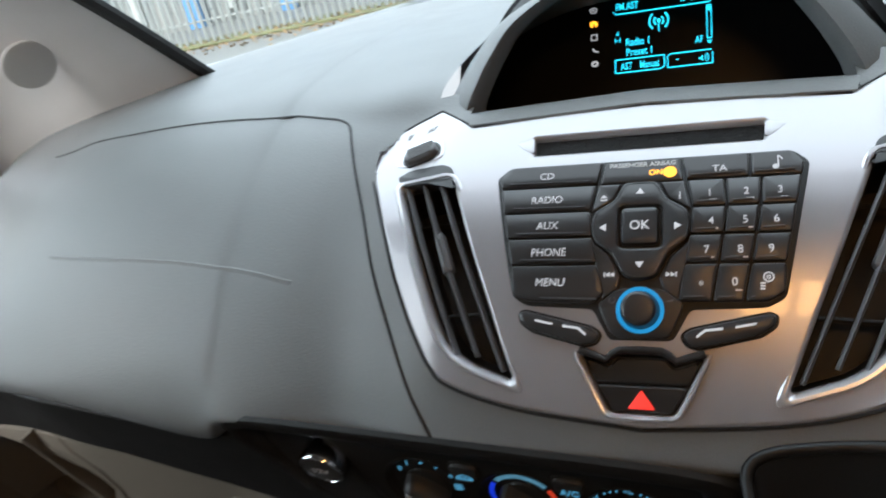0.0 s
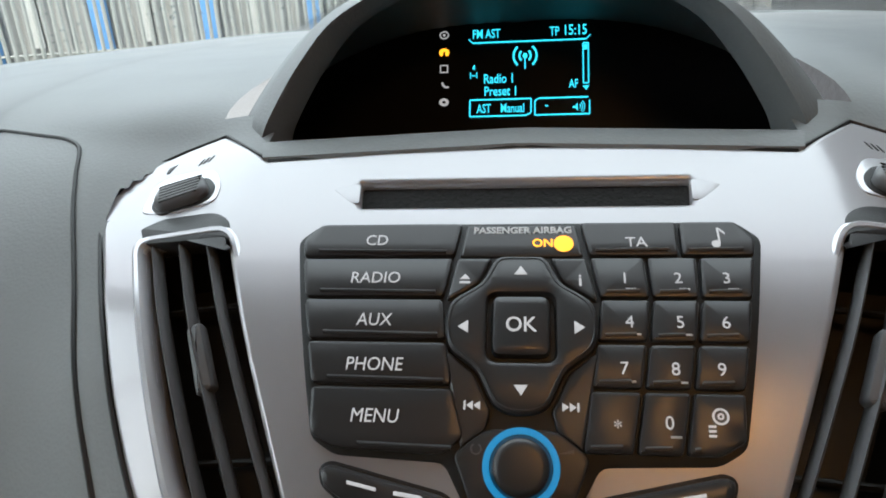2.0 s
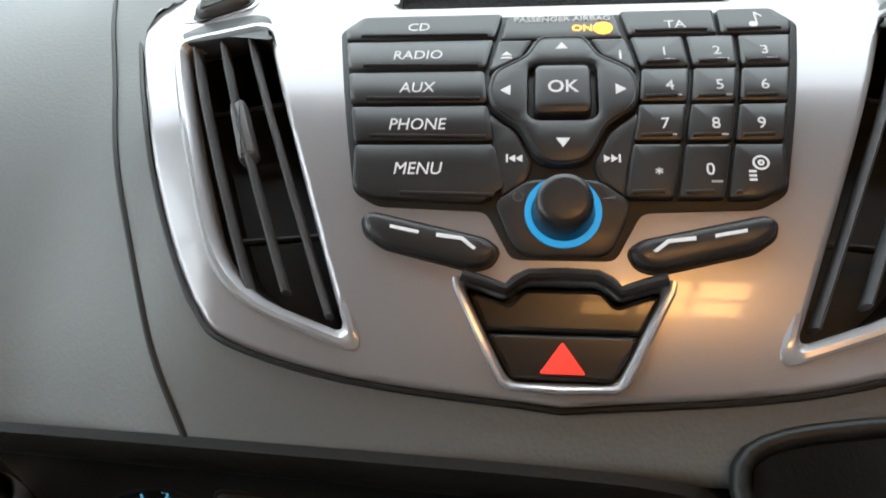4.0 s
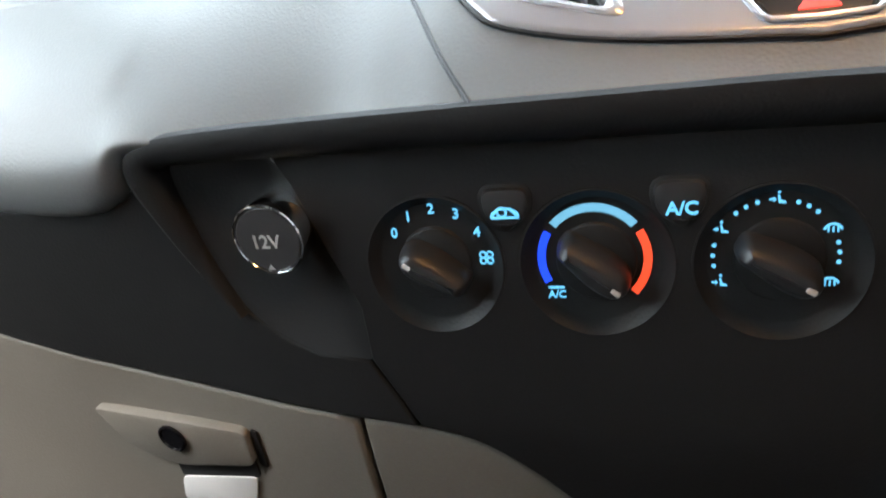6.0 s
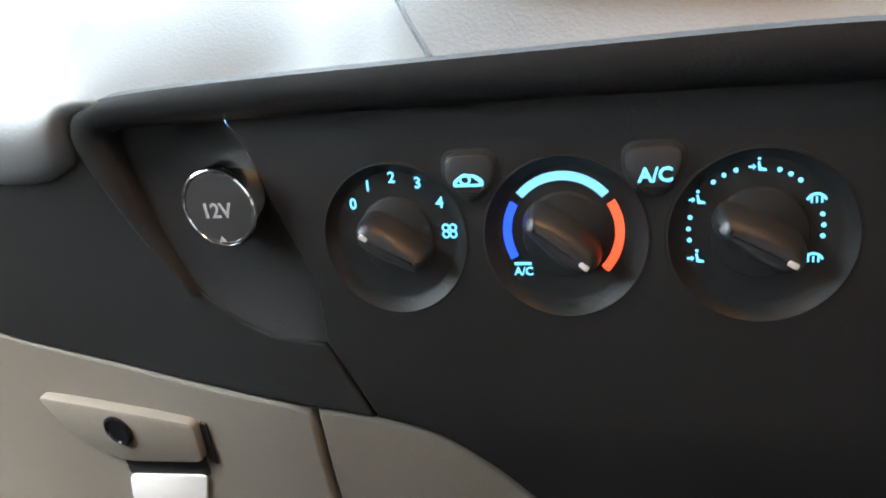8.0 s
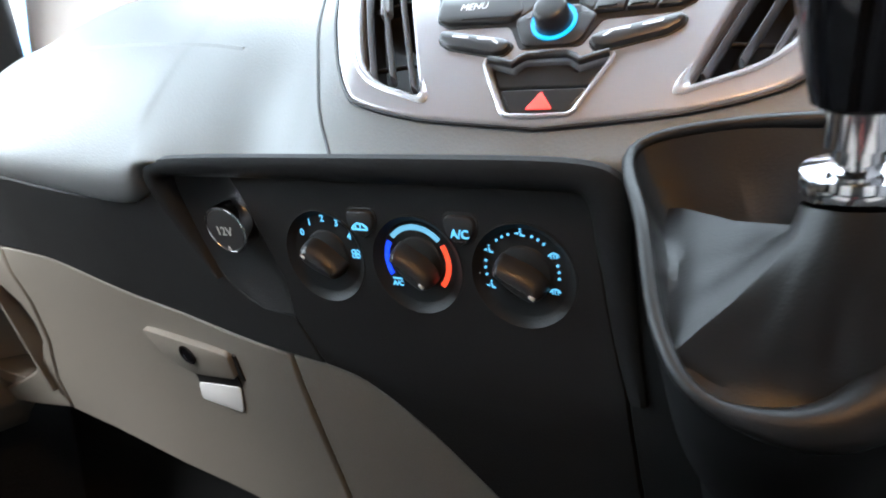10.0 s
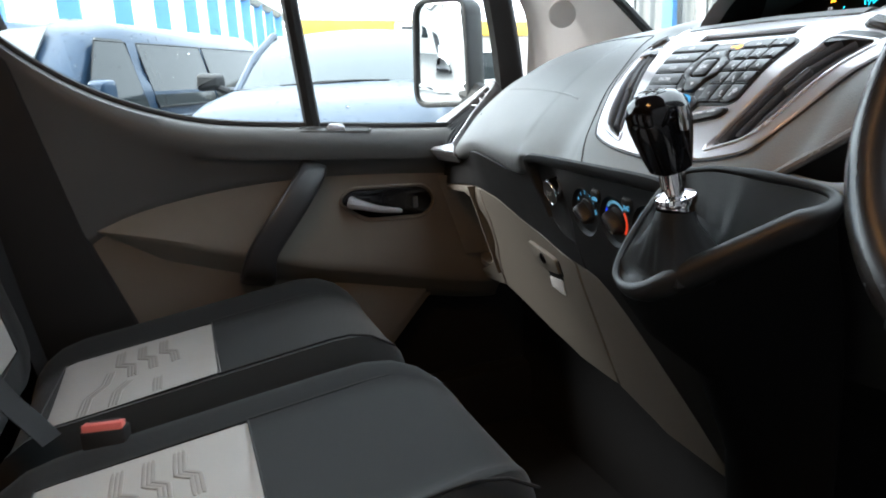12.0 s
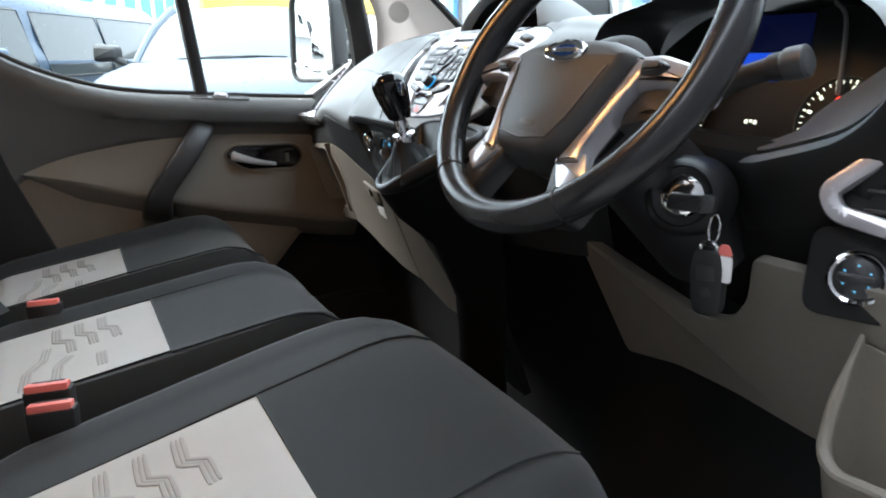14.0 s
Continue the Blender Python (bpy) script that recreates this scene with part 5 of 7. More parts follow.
part("tray_front", loft([[(0.128, -0.044, 1.254), (0.2, -0.047, 1.247), (0.262, -0.038, 1.268), (0.3, -0.02, 1.288), (0.345, 0.03, 1.3)], [(0.128, -0.04, 1.2), (0.2, -0.04, 1.2), (0.262, -0.03, 1.2), (0.3, -0.005, 1.2), (0.345, 0.05, 1.2)], [(0.13, -0.0, 1.08), (0.2, 0.0, 1.08), (0.262, 0.02, 1.08), (0.3, 0.04, 1.08), (0.345, 0.08, 1.08)]], thick=0.006), DASH_LOW, tray)

# ---- passenger door ----
def on_door(y, z, h):
    """The inside of the passenger door: y along it, z up, h into the cab, in metres."""
    return Vector((-0.80 + h, y, z))


door = thing("passenger_door", (-0.82, -0.3, 0.7), "closed passenger door with dark upper trim and beige insert", "car door")
SILL = [tuple(p) for p in curve_through([(-0.80, 1.46), (-0.745, 1.412), (-0.68, 1.366), (-0.6, 1.326), (-0.5, 1.293), (-0.4, 1.276), (-0.257, 1.264), (-0.1, 1.252), (0.06, 1.243), (0.2, 1.24)], 5)]
part("door_skin", plate([(-0.86, 0.6), (-0.24, 0.6), (-0.13, 0.77), (-0.04, 0.87), (0.05, 0.94), (0.12, 1.02), (0.26, 1.2)] + [(y, z - 0.03) for y, z in reversed(SILL)] + [(-0.86, 1.45)], -0.06, -0.012, 0.004, F=on_door), BEIGE, door, "stone beige lower door panel")


def door_top():
    """Dark upper trim: from the window seal inwards over a rounded ledge and down to the beige insert."""
    rows = []
    low = [tuple(p) for p in curve_through([(-0.80, 1.02), (-0.745, 1.05), (-0.68, 1.1), (-0.6, 1.135), (-0.5, 1.155), (-0.4, 1.166), (-0.257, 1.17), (-0.1, 1.163), (0.06, 1.15), (0.2, 1.14)], 5)]
    for (y, z), (_, b) in zip(SILL, low):
        d = max(0.0, min(1.0, (1.45 - z) / 0.17))
        rows.append([Vector((-0.835, y, z)), Vector((-0.822, y, z + 0.004)), Vector((-0.80 + 0.012 * d, y, z - 0.002)), Vector((-0.80 + 0.028 * d, y, z - 0.016)), Vector((-0.80 + 0.033 * d, y, z - 0.036)),
                     Vector((-0.80 + 0.026 * d, y, z - 0.058)), Vector((-0.80 + 0.014 * d, y, (z + b) / 2)), Vector((-0.80 + 0.004, y, b + 0.012)), Vector((-0.803, y, b)), Vector((-0.812, y, b - 0.01))])
    return loft(rows)


part("upper_trim", door_top(), DOOR_TRIM, door, "dark grey grained upper door trim")
INSERT_TOP = curve_through([(-0.684, 1.113), (-0.588, 1.15), (-0.485, 1.17), (-0.316, 1.184), (-0.136, 1.17), (0.03, 1.15), (0.13, 1.12), (0.22, 1.08)], 6)
INSERT_LOW = curve_through([(-0.684, 1.109), (-0.56, 1.075), (-0.436, 1.033), (-0.3, 0.992), (-0.212, 0.97), (-0.05, 0.932), (0.05, 0.91), (0.13, 0.9), (0.22, 0.9)], 6)


def insert_mesh():
    """A panel that is hollow under the upper trim and swells to a rounded ridge along its foot."""
    cols = []
    for a, b in zip(INSERT_TOP, INSERT_LOW):
        k = clamp((a.y - b.y) / 0.07)
        col = [on_door(a.x, a.y + 0.008, -0.02)]
        for t, h in ((0.0, -0.006), (0.25, -0.002), (0.5, 0.006), (0.75, 0.017), (0.92, 0.025), (1.0, 0.024), (1.0, 0.024)):
            p = a.lerp(b, t)
            col.append(on_door(p.x, p.y, h * k))
        col += [on_door(b.x, b.y - 0.008 * k, 0.018 * k), on_door(b.x, b.y - 0.03 * k, -0.002), on_door(b.x, b.y - 0.048 * k, -0.014), on_door(b.x, b.y - 0.055 * k, -0.03)]
        cols.append(col)
    return loft(cols)


part("insert", insert_mesh(), BEIGE, door, "hollowed stone beige insert with rounded lower ridge")
part("pocket", plate(rounded([(-0.26, 0.945), (-0.02, 0.915), (-0.1, 0.82), (-0.2, 0.72), (-0.36, 0.74)], 0.03), -0.02, -0.006, 0.005, F=on_door), BEIGE, door)
part("rear_trim", plate(rounded([(-0.86, 1.44), (-0.775, 1.43), (-0.70, 1.1), (-0.63, 0.9), (-0.62, 0.7), (-0.86, 0.7)], 0.03), -0.02, 0.012, 0.01, F=on_door), DASH_LOW, door, "dark rear door edge trim")


def pull():
    path = [(-0.272, 1.192, 0.012), (-0.283, 1.178, 0.03), (-0.314, 1.142, 0.052), (-0.349, 1.101, 0.064), (-0.388, 1.052, 0.066), (-0.402, 1.02, 0.062), (-0.405, 0.995, 0.046), (-0.405, 0.975, 0.0)]
    pts = curve_through([on_door(*p) for p in path], 5)
    rows = []
    for i, p in enumerate(pts):
        t = (pts[min(i + 1, len(pts) - 1)] - pts[max(i - 1, 0)]).normalized()
        w = Vector((0, 1, -0.25)).normalized()
        w = (w - t * w.dot(t)).normalized()
        o = w.cross(t).normalized()
        half = 0.027 + 0.008 * clamp((i - 20) / 10)
        rows.append([p + w * (half * math.copysign(abs(math.cos(a)) ** 0.5, math.cos(a))) + o * (0.014 * math.copysign(abs(math.sin(a)) ** 0.6, math.sin(a))) for a in [2 * math.pi * k / 24 for k in range(25)]])
    rows = [[sum((q for q in rows[0][1:]), rows[0][0] * 0) / 24] * 25] + rows
    return loft(rows)


part("pull_handle", pull(), SATIN, door, "dark slanted pull handle")
lev = part("handle_recess", plate(rounded([(-0.225, 1.112), (-0.2, 1.135), (-0.04, 1.128), (-0.018, 1.1), (-0.04, 1.068), (-0.17, 1.072)], 0.018), -0.012, 0.006, 0.003, F=on_door), GLOSS, door, "black handle surround")
part("recess_rim", tube([on_door(y, z, 0.005) for y, z in rounded([(-0.23, 1.112), (-0.203, 1.14), (-0.037, 1.133), (-0.012, 1.1), (-0.037, 1.062), (-0.172, 1.066)], 0.02)], 0.0032, 8, closed=True, up=(1, 0, 0)), BEIGE, lev)
part("lever", tube(curve_through([on_door(-0.206, 1.112, 0.012), on_door(-0.188, 1.107, 0.022), on_door(-0.15, 1.094, 0.02), on_door(-0.095, 1.082, 0.012)], 6), [0.013, 0.014, 0.0135, 0.013, 0.012, 0.0115, 0.011, 0.0105, 0.01, 0.0095, 0.009, 0.0085, 0.008, 0.0075, 0.007, 0.0065, 0.006, 0.0055, 0.005], 10), SILVER_EDGE, lev, "brushed silver lever")
part("lock_mark", block((-0.066, 1.085, 0.006), (-0.056, 1.108, 0.009), 0.001, on_door), SLAT, lev)
on_sill = frame_map((-0.798, -0.22, 1.2615), (0, 1, -0.062), (-1, 0, 0.3))
_tray = rounded([(-72, -10), (66, -10), (72, 0), (60, 11), (-64, 11), (-74, 2)], 8)
swt = part("sill_tray", ring_loft(_tray, ((-5, -1.5), (-3, 1.6), (-1, 2.2), (1, 1.2), (2.5, -3), (3, -9)), on_sill), DOOR_TRIM, door, "oval finger tray in the door top")
# Flat black plate stands in for the shaded hollow of the tray.
part("tray_hollow_shade", plate(inset(ccw(_tray), 2), -2, 0.6, 0.3, F=on_sill), GAP, swt)
part("lock_knob", dome(rounded([(-22, -9), (16, -9), (22, 0), (12, 10), (-14, 10)], 6), 0, 11, on_sill, shrink=7), SILVER_EDGE, swt, "pale lock knob")

# Window frame, seal, divider bar and panes.
part("window_seal", tube([Vector((-0.828, y, z + 0.006)) for y, z in SILL], 0.008, 8), RUBBER, door)
TOPLINE = [(-0.8, 1.46), (-0.83, 1.6), (-0.8, 1.85), (-0.7, 1.92), (-0.2, 1.92), (0.04, 1.86), (0.16, 1.5), (0.2, 1.24)]
part("window_frame", tube(curve_through([Vector((-0.83 + max(0, z - 1.4) * 0.12, y, z)) for y, z in TOPLINE], 6), 0.028, 10, squash=1.3), RUBBER, door, "black window frame")
part("divider_bar", tube([Vector((-0.828, -0.258, 1.25)), Vector((-0.815, -0.275, 1.4)), Vector((-0.79, -0.3, 1.62)), Vector((-0.76, -0.33, 1.9))], 0.0165, 8), RUBBER, door, "black divider bar")
pn = part("pane", loft([[Vector((-0.838 + max(0, z - 1.4) * 0.12, y, z)) for y in (-0.8, -0.55, -0.27)] for z in (1.2, 1.4, 1.65, 1.92)], thick=0.004), GLASS, door)
pn.visible_shadow = False
pn = part("pane", loft([[Vector((-0.838 + max(0, z - 1.4) * 0.12, y, z)) for y in (-0.27, -0.05, 0.2 - max(0, z - 1.24) * 0.24)] for z in (1.2, 1.4, 1.65, 1.92)], thick=0.004), GLASS, door)
pn.visible_shadow = False

bp = thing("b_pillar", (-0.8, -0.95, 0.7), "dark pillar trim behind the passenger door", "pillar", kind="structure")
part("pillar_trim", loft([[Vector((-0.8 + dx, -0.83 + dy, z)) for dx, dy in ((-0.03, 0.02), (0.0, 0.0), (0.03, -0.05), (0.035, -0.14), (0.0, -0.42))] for z in (0.55, 0.9, 1.3, 1.6, 1.95)]), DASH_LOW, bp, "charcoal pillar trim")

ap = thing("a_pillar_trim", (-0.7, 0.25, 1.4), "pale grey windscreen pillar trim with round speaker", "pillar trim", kind="structure")
SCREEN_EDGE = [(-0.55, 0.352, 1.395), (-0.58, 0.253, 1.5), (-0.61, 0.149, 1.6), (-0.64, -0.017, 1.75), (-0.67, -0.234, 1.94)]
INNER_EDGE = [(-0.8, 0.215, 1.35), (-0.8, 0.215, 1.459), (-0.795, 0.172, 1.55), (-0.775, 0.075, 1.72), (-0.74, -0.05, 1.94)]


def pillar_mesh():
    """The moulding between the door seal and the windscreen, with a rolled edge along each."""
    a, b = curve_through(INNER_EDGE, 6), curve_through(SCREEN_EDGE, 6)
    rows = []
    for p, q in zip(a, b):
        m = q - p
        no = m.cross(Vector((0, -0.45, 1))).normalized()
        no = no if no.y < 0 else -no
        rows.append([p - no * 0.03 - m * 0.03, p - no * 0.004, p + m * 0.05 + no * 0.004, p + m * 0.16 + no * 0.002, p + m * 0.42 + no * 0.004, p + m * 0.7 + no * 0.006, p + m * 0.86 - no * 0.002, q - no * 0.012, q - no * 0.03])
    low = [Vector((v.x, v.y + 0.01, 1.3)) for v in rows[0]]
    return loft([low] + rows)


part("pillar_panel", pillar_mesh(), PILLAR, ap, "pale pillar moulding")
SPEAKER = surface("pale_speaker_mesh", (0.55, 0.54, 0.52), 0.7, grain=0.5, scale=1500, wear=0.05)
_sp = frame_map((-0.664, 0.226, 1.464), (0.57, 0.82, 0.0), (0.12, -0.45, 1))
part("tweeter", lathe([(27, -3), (27, 1.5), (25, 2.2), (0.01, 2.4)], _sp, (0, 0), 40), SPEAKER, ap, "round speaker grille")
part("screen_edge", tube([Vector(p) + Vector((0.004, 0.016, 0.004)) for p in curve_through(SCREEN_EDGE, 4)], 0.009, 8), RUBBER, ap)

sv = thing("end_vent", (-0.75, 0.05, 1.25), "dash end air vent with silver frame", "air vent")
on_end = frame_map((-0.745, -0.014, 1.213), (0.969, 0.23, 0.094), (-0.238, 0.754, 0.612))
_right = [tuple(p) for p in curve_through([(33, 10), (28, 30), (20, 65), (12, 101), (8, 140), (4, 176)], 4)]
_left = [tuple(p) for p in curve_through([(-22, 2), (-58, 26), (-70, 46), (-66, 72), (-43, 114), (-24, 160), (-16, 188)], 4)]
_outer = [tuple(p) for p in curve_through([(-30, -8), (-68, 12), (-98, 38), (-112, 66), (-108, 94), (-64, 149), (-30, 197), (-18, 208), (-4, 206), (6, 190), (11, 170), (15, 140), (19, 101), (27, 65), (35, 30), (40, 8), (52, -3), (62, -20)], 4)]
MOUTH = _left + list(reversed(_right))
part("housing", plate(inset(ccw(MOUTH), -6), -42, -32, 2, F=on_end), GAP, sv)
part("housing_side", plate(inset(ccw(MOUTH), -5), -34, -5, 1, holes=[inset(ccw(MOUTH), -1)], F=on_end), GAP, sv)
part("frame", plate(_outer, -26, 3, 3.5, holes=[MOUTH], F=on_end), SILVER_LOW, sv, "satin silver vent frame")
part("inner_lip", tube([on_end(x + 4, y, 2.6) for x, y in _right], 0.0024, 8), SILVER_EDGE, sv, "bright inner lip")
part("foot_strip", plate(rounded([(-34, -9), (-16, 1), (36, 0), (54, -4), (70, -23), (20, -15)], [4, 6, 4, 4, 3, 3]), -12, 5, 3, F=on_end), SILVER_EDGE, sv, "bright foot strip")
for i in range(6):
    f = (i + 0.6) / 6.2
    _run = [on_end(a[0] + (b[0] - a[0]) * f, a[1] + (b[1] - a[1]) * f, -7) for a, b in ((_left[int(k * (len(_left) - 1))], _right[int(max(0, k - 0.06) * (len(_right) - 1))]) for k in (0.1, 0.22, 0.34, 0.46, 0.58, 0.68, 0.76))]
    part("slat", tube(curve_through(_run, 3), 0.0016, 6, squash=3.5, up=on_end(0, 0, 1) - on_end(0, 0, 0)), SATIN, sv)
for k in (0.76, 0.84, 0.92):
    _a, _b = _left[int(k * (len(_left) - 1))], _right[int(k * (len(_right) - 1))]
    part("cross_rib", tube([on_end(_a[0], _a[1], -4), on_end(_b[0], _b[1], -4)], 0.0022, 6), SILVER, sv)

# ---- seats ----
def seat_mesh(F, w, l, t, crown=0.004, bolster=0.014, nose=0.11, skew=4.5, taper=0.0):
    """A padded block: w wide, l long, t thick, rounded all round and raised along its sides."""
    rows = []
    n = 26
    for i in range(19):
        v = l * (1 - math.cos(math.pi * i / 18)) / 2
        e = min(v, l - v)
        f = 1.0 if e > nose else math.sqrt(max(0.0, 1 - (1 - e / nose) ** 2))
        row = []
        for j in range(n + 1):
            k = -1 + 2 * j / n
            k = math.copysign(abs(math.sin(k * math.pi / 2)) ** 0.9, k)
            edge = (1 - abs(k) ** skew) ** 0.5
            b = bolster * math.exp(-((abs(k) - 0.84) / 0.12) ** 2)
            h = t * (0.25 + 0.75 * edge * (0.35 + 0.65 * f)) + (b - crown * (1 - k * k)) * f * edge
            q = (1 - math.sqrt(max(0.0, 1 - ((v - l + taper) / taper) ** 2))) if taper and v > l - taper else 0.0
            row.append(F(k * (w / 2 * (0.93 + 0.07 * f) - q * taper * 0.6), v, h if 0 < j < n else t * 0.2))
        low = w / 2 * 0.9 - q * taper * 0.6
        rows.append([F(-low, v, 0)] + row + [F(low, v, 0)])
    me = loft(rows)
    return me


def cushion_map(xc, yb, z_b, yf, z_f, t):
    """Maps a cushion so that its top runs from the back edge to the front edge."""
    d = Vector((0, yf - yb, z_f - z_b)).normalized()
    no = Vector((1, 0, 0)).cross(d)
    if abs(d.z) > 0.8 and no.y < 0:
        no = -no
    o = Vector((xc, yb, z_b)) - no * t

    def F(u, v, h):
        return o + Vector((u, 0, 0)) + d * v + no * h
    return F, (Vector((0, yf - yb, z_f - z_b))).length


ZIG = ([(0.38, 0.08), (0.38, 0.27), (0.46, 0.32), (0.47, 0.48)], [(0.52, 0.08), (0.52, 0.25), (0.59, 0.3), (0.6, 0.45)], [(0.66, 0.08), (0.66, 0.25), (0.73, 0.3), (0.74, 0.44)],
       [(0.33, 0.34), (0.31, 0.5), (0.22, 0.62), (0.21, 0.82)], [(0.46, 0.53), (0.39, 0.63), (0.38, 0.8)], [(0.63, 0.6), (0.63, 0.78)])


def pale_pad(name, F, u0, u1, v0, v1, h0, top, parent):
    """The pale centre panel of a seat with its pressed zigzag bars."""
    n = 20
    rows = []
    for j in range(n + 1):
        row = []
        for i in range(n + 1):
            u, v = u0 + (u1 - u0) * i / n, v0 + (v1 - v0) * j / n
            e = min(i, n - i, j, n - j)
            row.append(F(u, v, top(u, v) + (0.0005, 0.0028, 0.0035)[min(e, 2)]))
        rows.append(row)
    p = part(name, loft(rows), PALE, parent, "pale grey cloth centre panel")
    for z in ZIG:
        path = [Vector((u0 + (u1 - u0) * a, v0 + (v1 - v0) * f)) for f, a in z]
        fine = []
        for q, r in zip(path, path[1:]):
            fine += [q.lerp(r, k / 5) for k in range(5)]
        fine.append(path[-1])
        for k in (-1, 0, 1):
            line = []
            for i, q in enumerate(fine):
                d = (fine[min(i + 1, len(fine) - 1)] - fine[max(i - 1, 0)]).normalized()
                q = q + Vector((-d.y, d.x)) * (0.0052 * k)
                line.append(F(q.x, q.y, top(q.x, q.y) + 0.0036))
            up = F(0, 0, 1) - F(0, 0, 0)
            part("pressed_mark", tube(line, [0.0018] + [0.0028] * (len(line) - 2) + [0.0018], 8, squash=0.3 + 0.25 * abs(k), up=up), EMBOSS_SHADE, p)
    part("seam", tube([F(u, v, top(u, v) + 0.002) for u, v in ((u0, v0), (u0, v1), (u1, v1), (u1, v0))], 0.0018, 6, closed=True), CLOTH, p)
    return p


def surface_top(w, t, crown, bolster, l, nose, skew=4.5):
    def top(u, v):
        k = max(-0.999, min(0.999, u / (w / 2)))
        e = min(v, l - v)
        f = 1.0 if e > nose else math.sqrt(max(0.0, 1 - (1 - e / nose) ** 2))
        edge = (1 - abs(k) ** skew) ** 0.5
        return t * (0.25 + 0.75 * edge * (0.35 + 0.65 * f)) + (bolster * math.exp(-((abs(k) - 0.84) / 0.12) ** 2) - crown * (1 - k * k)) * f * edge
    return top


def seat(name, label, x0, x1, yb, zb, yf, zf, pad_x, pad_y, lean=(-0.13, 0.62), group="", taper=0.0, bolster=0.014, skew=4.5):
    w, xc = x1 - x0, (x0 + x1) / 2
    s = thing(name, (xc, (yb + yf) / 2, FLOOR_Z), label, "car seat", group)
    F, l = cushion_map(xc, yb, zb, yf, zf, 0.15)
    part("cushion", seat_mesh(F, w, l, 0.15, bolster=bolster, taper=taper, skew=skew), CLOTH, s, "charcoal cloth seat cushion")
    top = surface_top(w, 0.15, 0.004, bolster, l, 0.11, skew)
    sc = l / (yf - yb)
    v0, v1 = (pad_y[0] - yb) * sc, (pad_y[1] - yb) * sc
    pale_pad("centre_panel", F, pad_x[0] - xc, pad_x[1] - xc, v0, v1, 0.15, top, s)
    for u in (pad_x[0] - xc - 0.004, pad_x[1] - xc + 0.004):
        part("seam_line", tube([F(u, v1 + (l - 0.02 - v1) * i / 8, top(u, v1 + (l - 0.02 - v1) * i / 8) + 0.0005) for i in range(9)], 0.002, 6), CLOTH, s)
    B, lb = cushion_map(xc, yb + 0.045, zb - 0.03, yb + 0.045 + lean[0], zb - 0.03 + lean[1], 0.13)
    part("backrest", seat_mesh(B, w * 0.96, lb, 0.13, crown=0.02, bolster=0.03), CLOTH, s, "charcoal cloth backrest")
    topb = surface_top(w * 0.96, 0.13, 0.02, 0.03, lb, 0.11)
    pale_pad("back_panel", B, (pad_x[0] - xc) * 0.9, (pad_x[1] - xc) * 0.9, 0.09, lb - 0.12, 0.13, topb, s)
    part("seat_base", block((x0 + 0.04, yb, FLOOR_Z), (x1 - 0.04, yf - 0.07, zb - 0.1), 0.02), SATIN, s, "black seat base")
    return s


seat("passenger_seat", "charcoal and pale grey cloth outer passenger seat", -0.78, -0.345, -0.83, 0.885, -0.226, 0.968, (-0.7, -0.392), (-0.755, -0.505), group="cab seats", bolster=0.036, taper=0.1, skew=11)
seat("middle_seat", "charcoal and pale grey cloth middle passenger seat", -0.342, 0.082, -0.82, 0.89, -0.205, 0.968, (-0.265, 0.036), (-0.735, -0.483), group="cab seats", taper=0.16, bolster=0.024, skew=11)
seat("driver_chair", "charcoal and pale grey cloth driver seat", 0.122, 0.73, -0.78, 0.905, -0.178, 1.036, (0.3, 0.6), (-0.7, -0.422), group="cab seats", taper=0.2, bolster=0.028)


def buckle(at, lean, tall=0.075):
    b = thing("seat_belt_buckle", Vector(at) - Vector((0, 0, tall)), "black seat belt buckle with red release button", "seat belt buckle", "seat belt buckles")
    F = frame_map(at, (0.25, 1, 0.02), (-0.2, -0.15, 1))
    part("housing", plate(rounded([(-25, -tall * 1000), (25, -tall * 1000), (28, -2), (-28, -2)], 5), -11, 11, 4, F=F, back=True), RUBBER, b)
    part("release_button", block((-25, -12, -6), (25, 5, 10.2), 2.5, F), RED, b, "red release button")
    part("stalk", tube([F(0, -tall * 1000 + 4, 0), F(0, -tall * 1000 - 60, 0), Vector((at[0], at[1] - 0.03, FLOOR_Z))], 0.012, 8), WEB, b, "black stalk")
    part("tongue_slot", block((-19, 1, -7), (19, 5.6, -1), 0.8, F), GAP, b)


buckle((-0.312, -0.655, 0.945), 0.15)
buckle((0.125, -0.64, 0.97), 0.15)
buckle((0.158, -0.638, 0.958), 0.15)


def belt(path, width=0.046):
    pts = curve_through(path, 6)
    rows = []
    for i, p in enumerate(pts):
        t = (pts[min(i + 1, len(pts) - 1)] - pts[max(i - 1, 0)]).normalized()
        s = t.cross(Vector((0.3, 1, 0.2))).normalized()
        rows.append([p - s * width / 2, p, p + s * width / 2])
    return loft(rows, thick=0.0016)


bt = thing("seat_belt", (-0.62, -0.8, 1.5), "black seat belt webbing with steel tongue", "seat belt", "seat belts")
part("webbing", belt([(-0.77, -0.88, 1.62), (-0.765, -0.86, 1.3), (-0.76, -0.83, 1.05), (-0.76, -0.8, 0.85)]), WEB, bt)
part("tongue", tube([Vector((-0.75, -0.845, 1.27)), Vector((-0.75, -0.835, 1.215)), Vector((-0.72, -0.83, 1.215)), Vector((-0.72, -0.84, 1.27))], 0.004, 8, closed=True), CHROME, bt, "steel tongue")
bt = thing("seat_belt", (-0.45, -0.8, 1.2), "black seat belt webbing across the middle backrest", "seat belt", "seat belts")
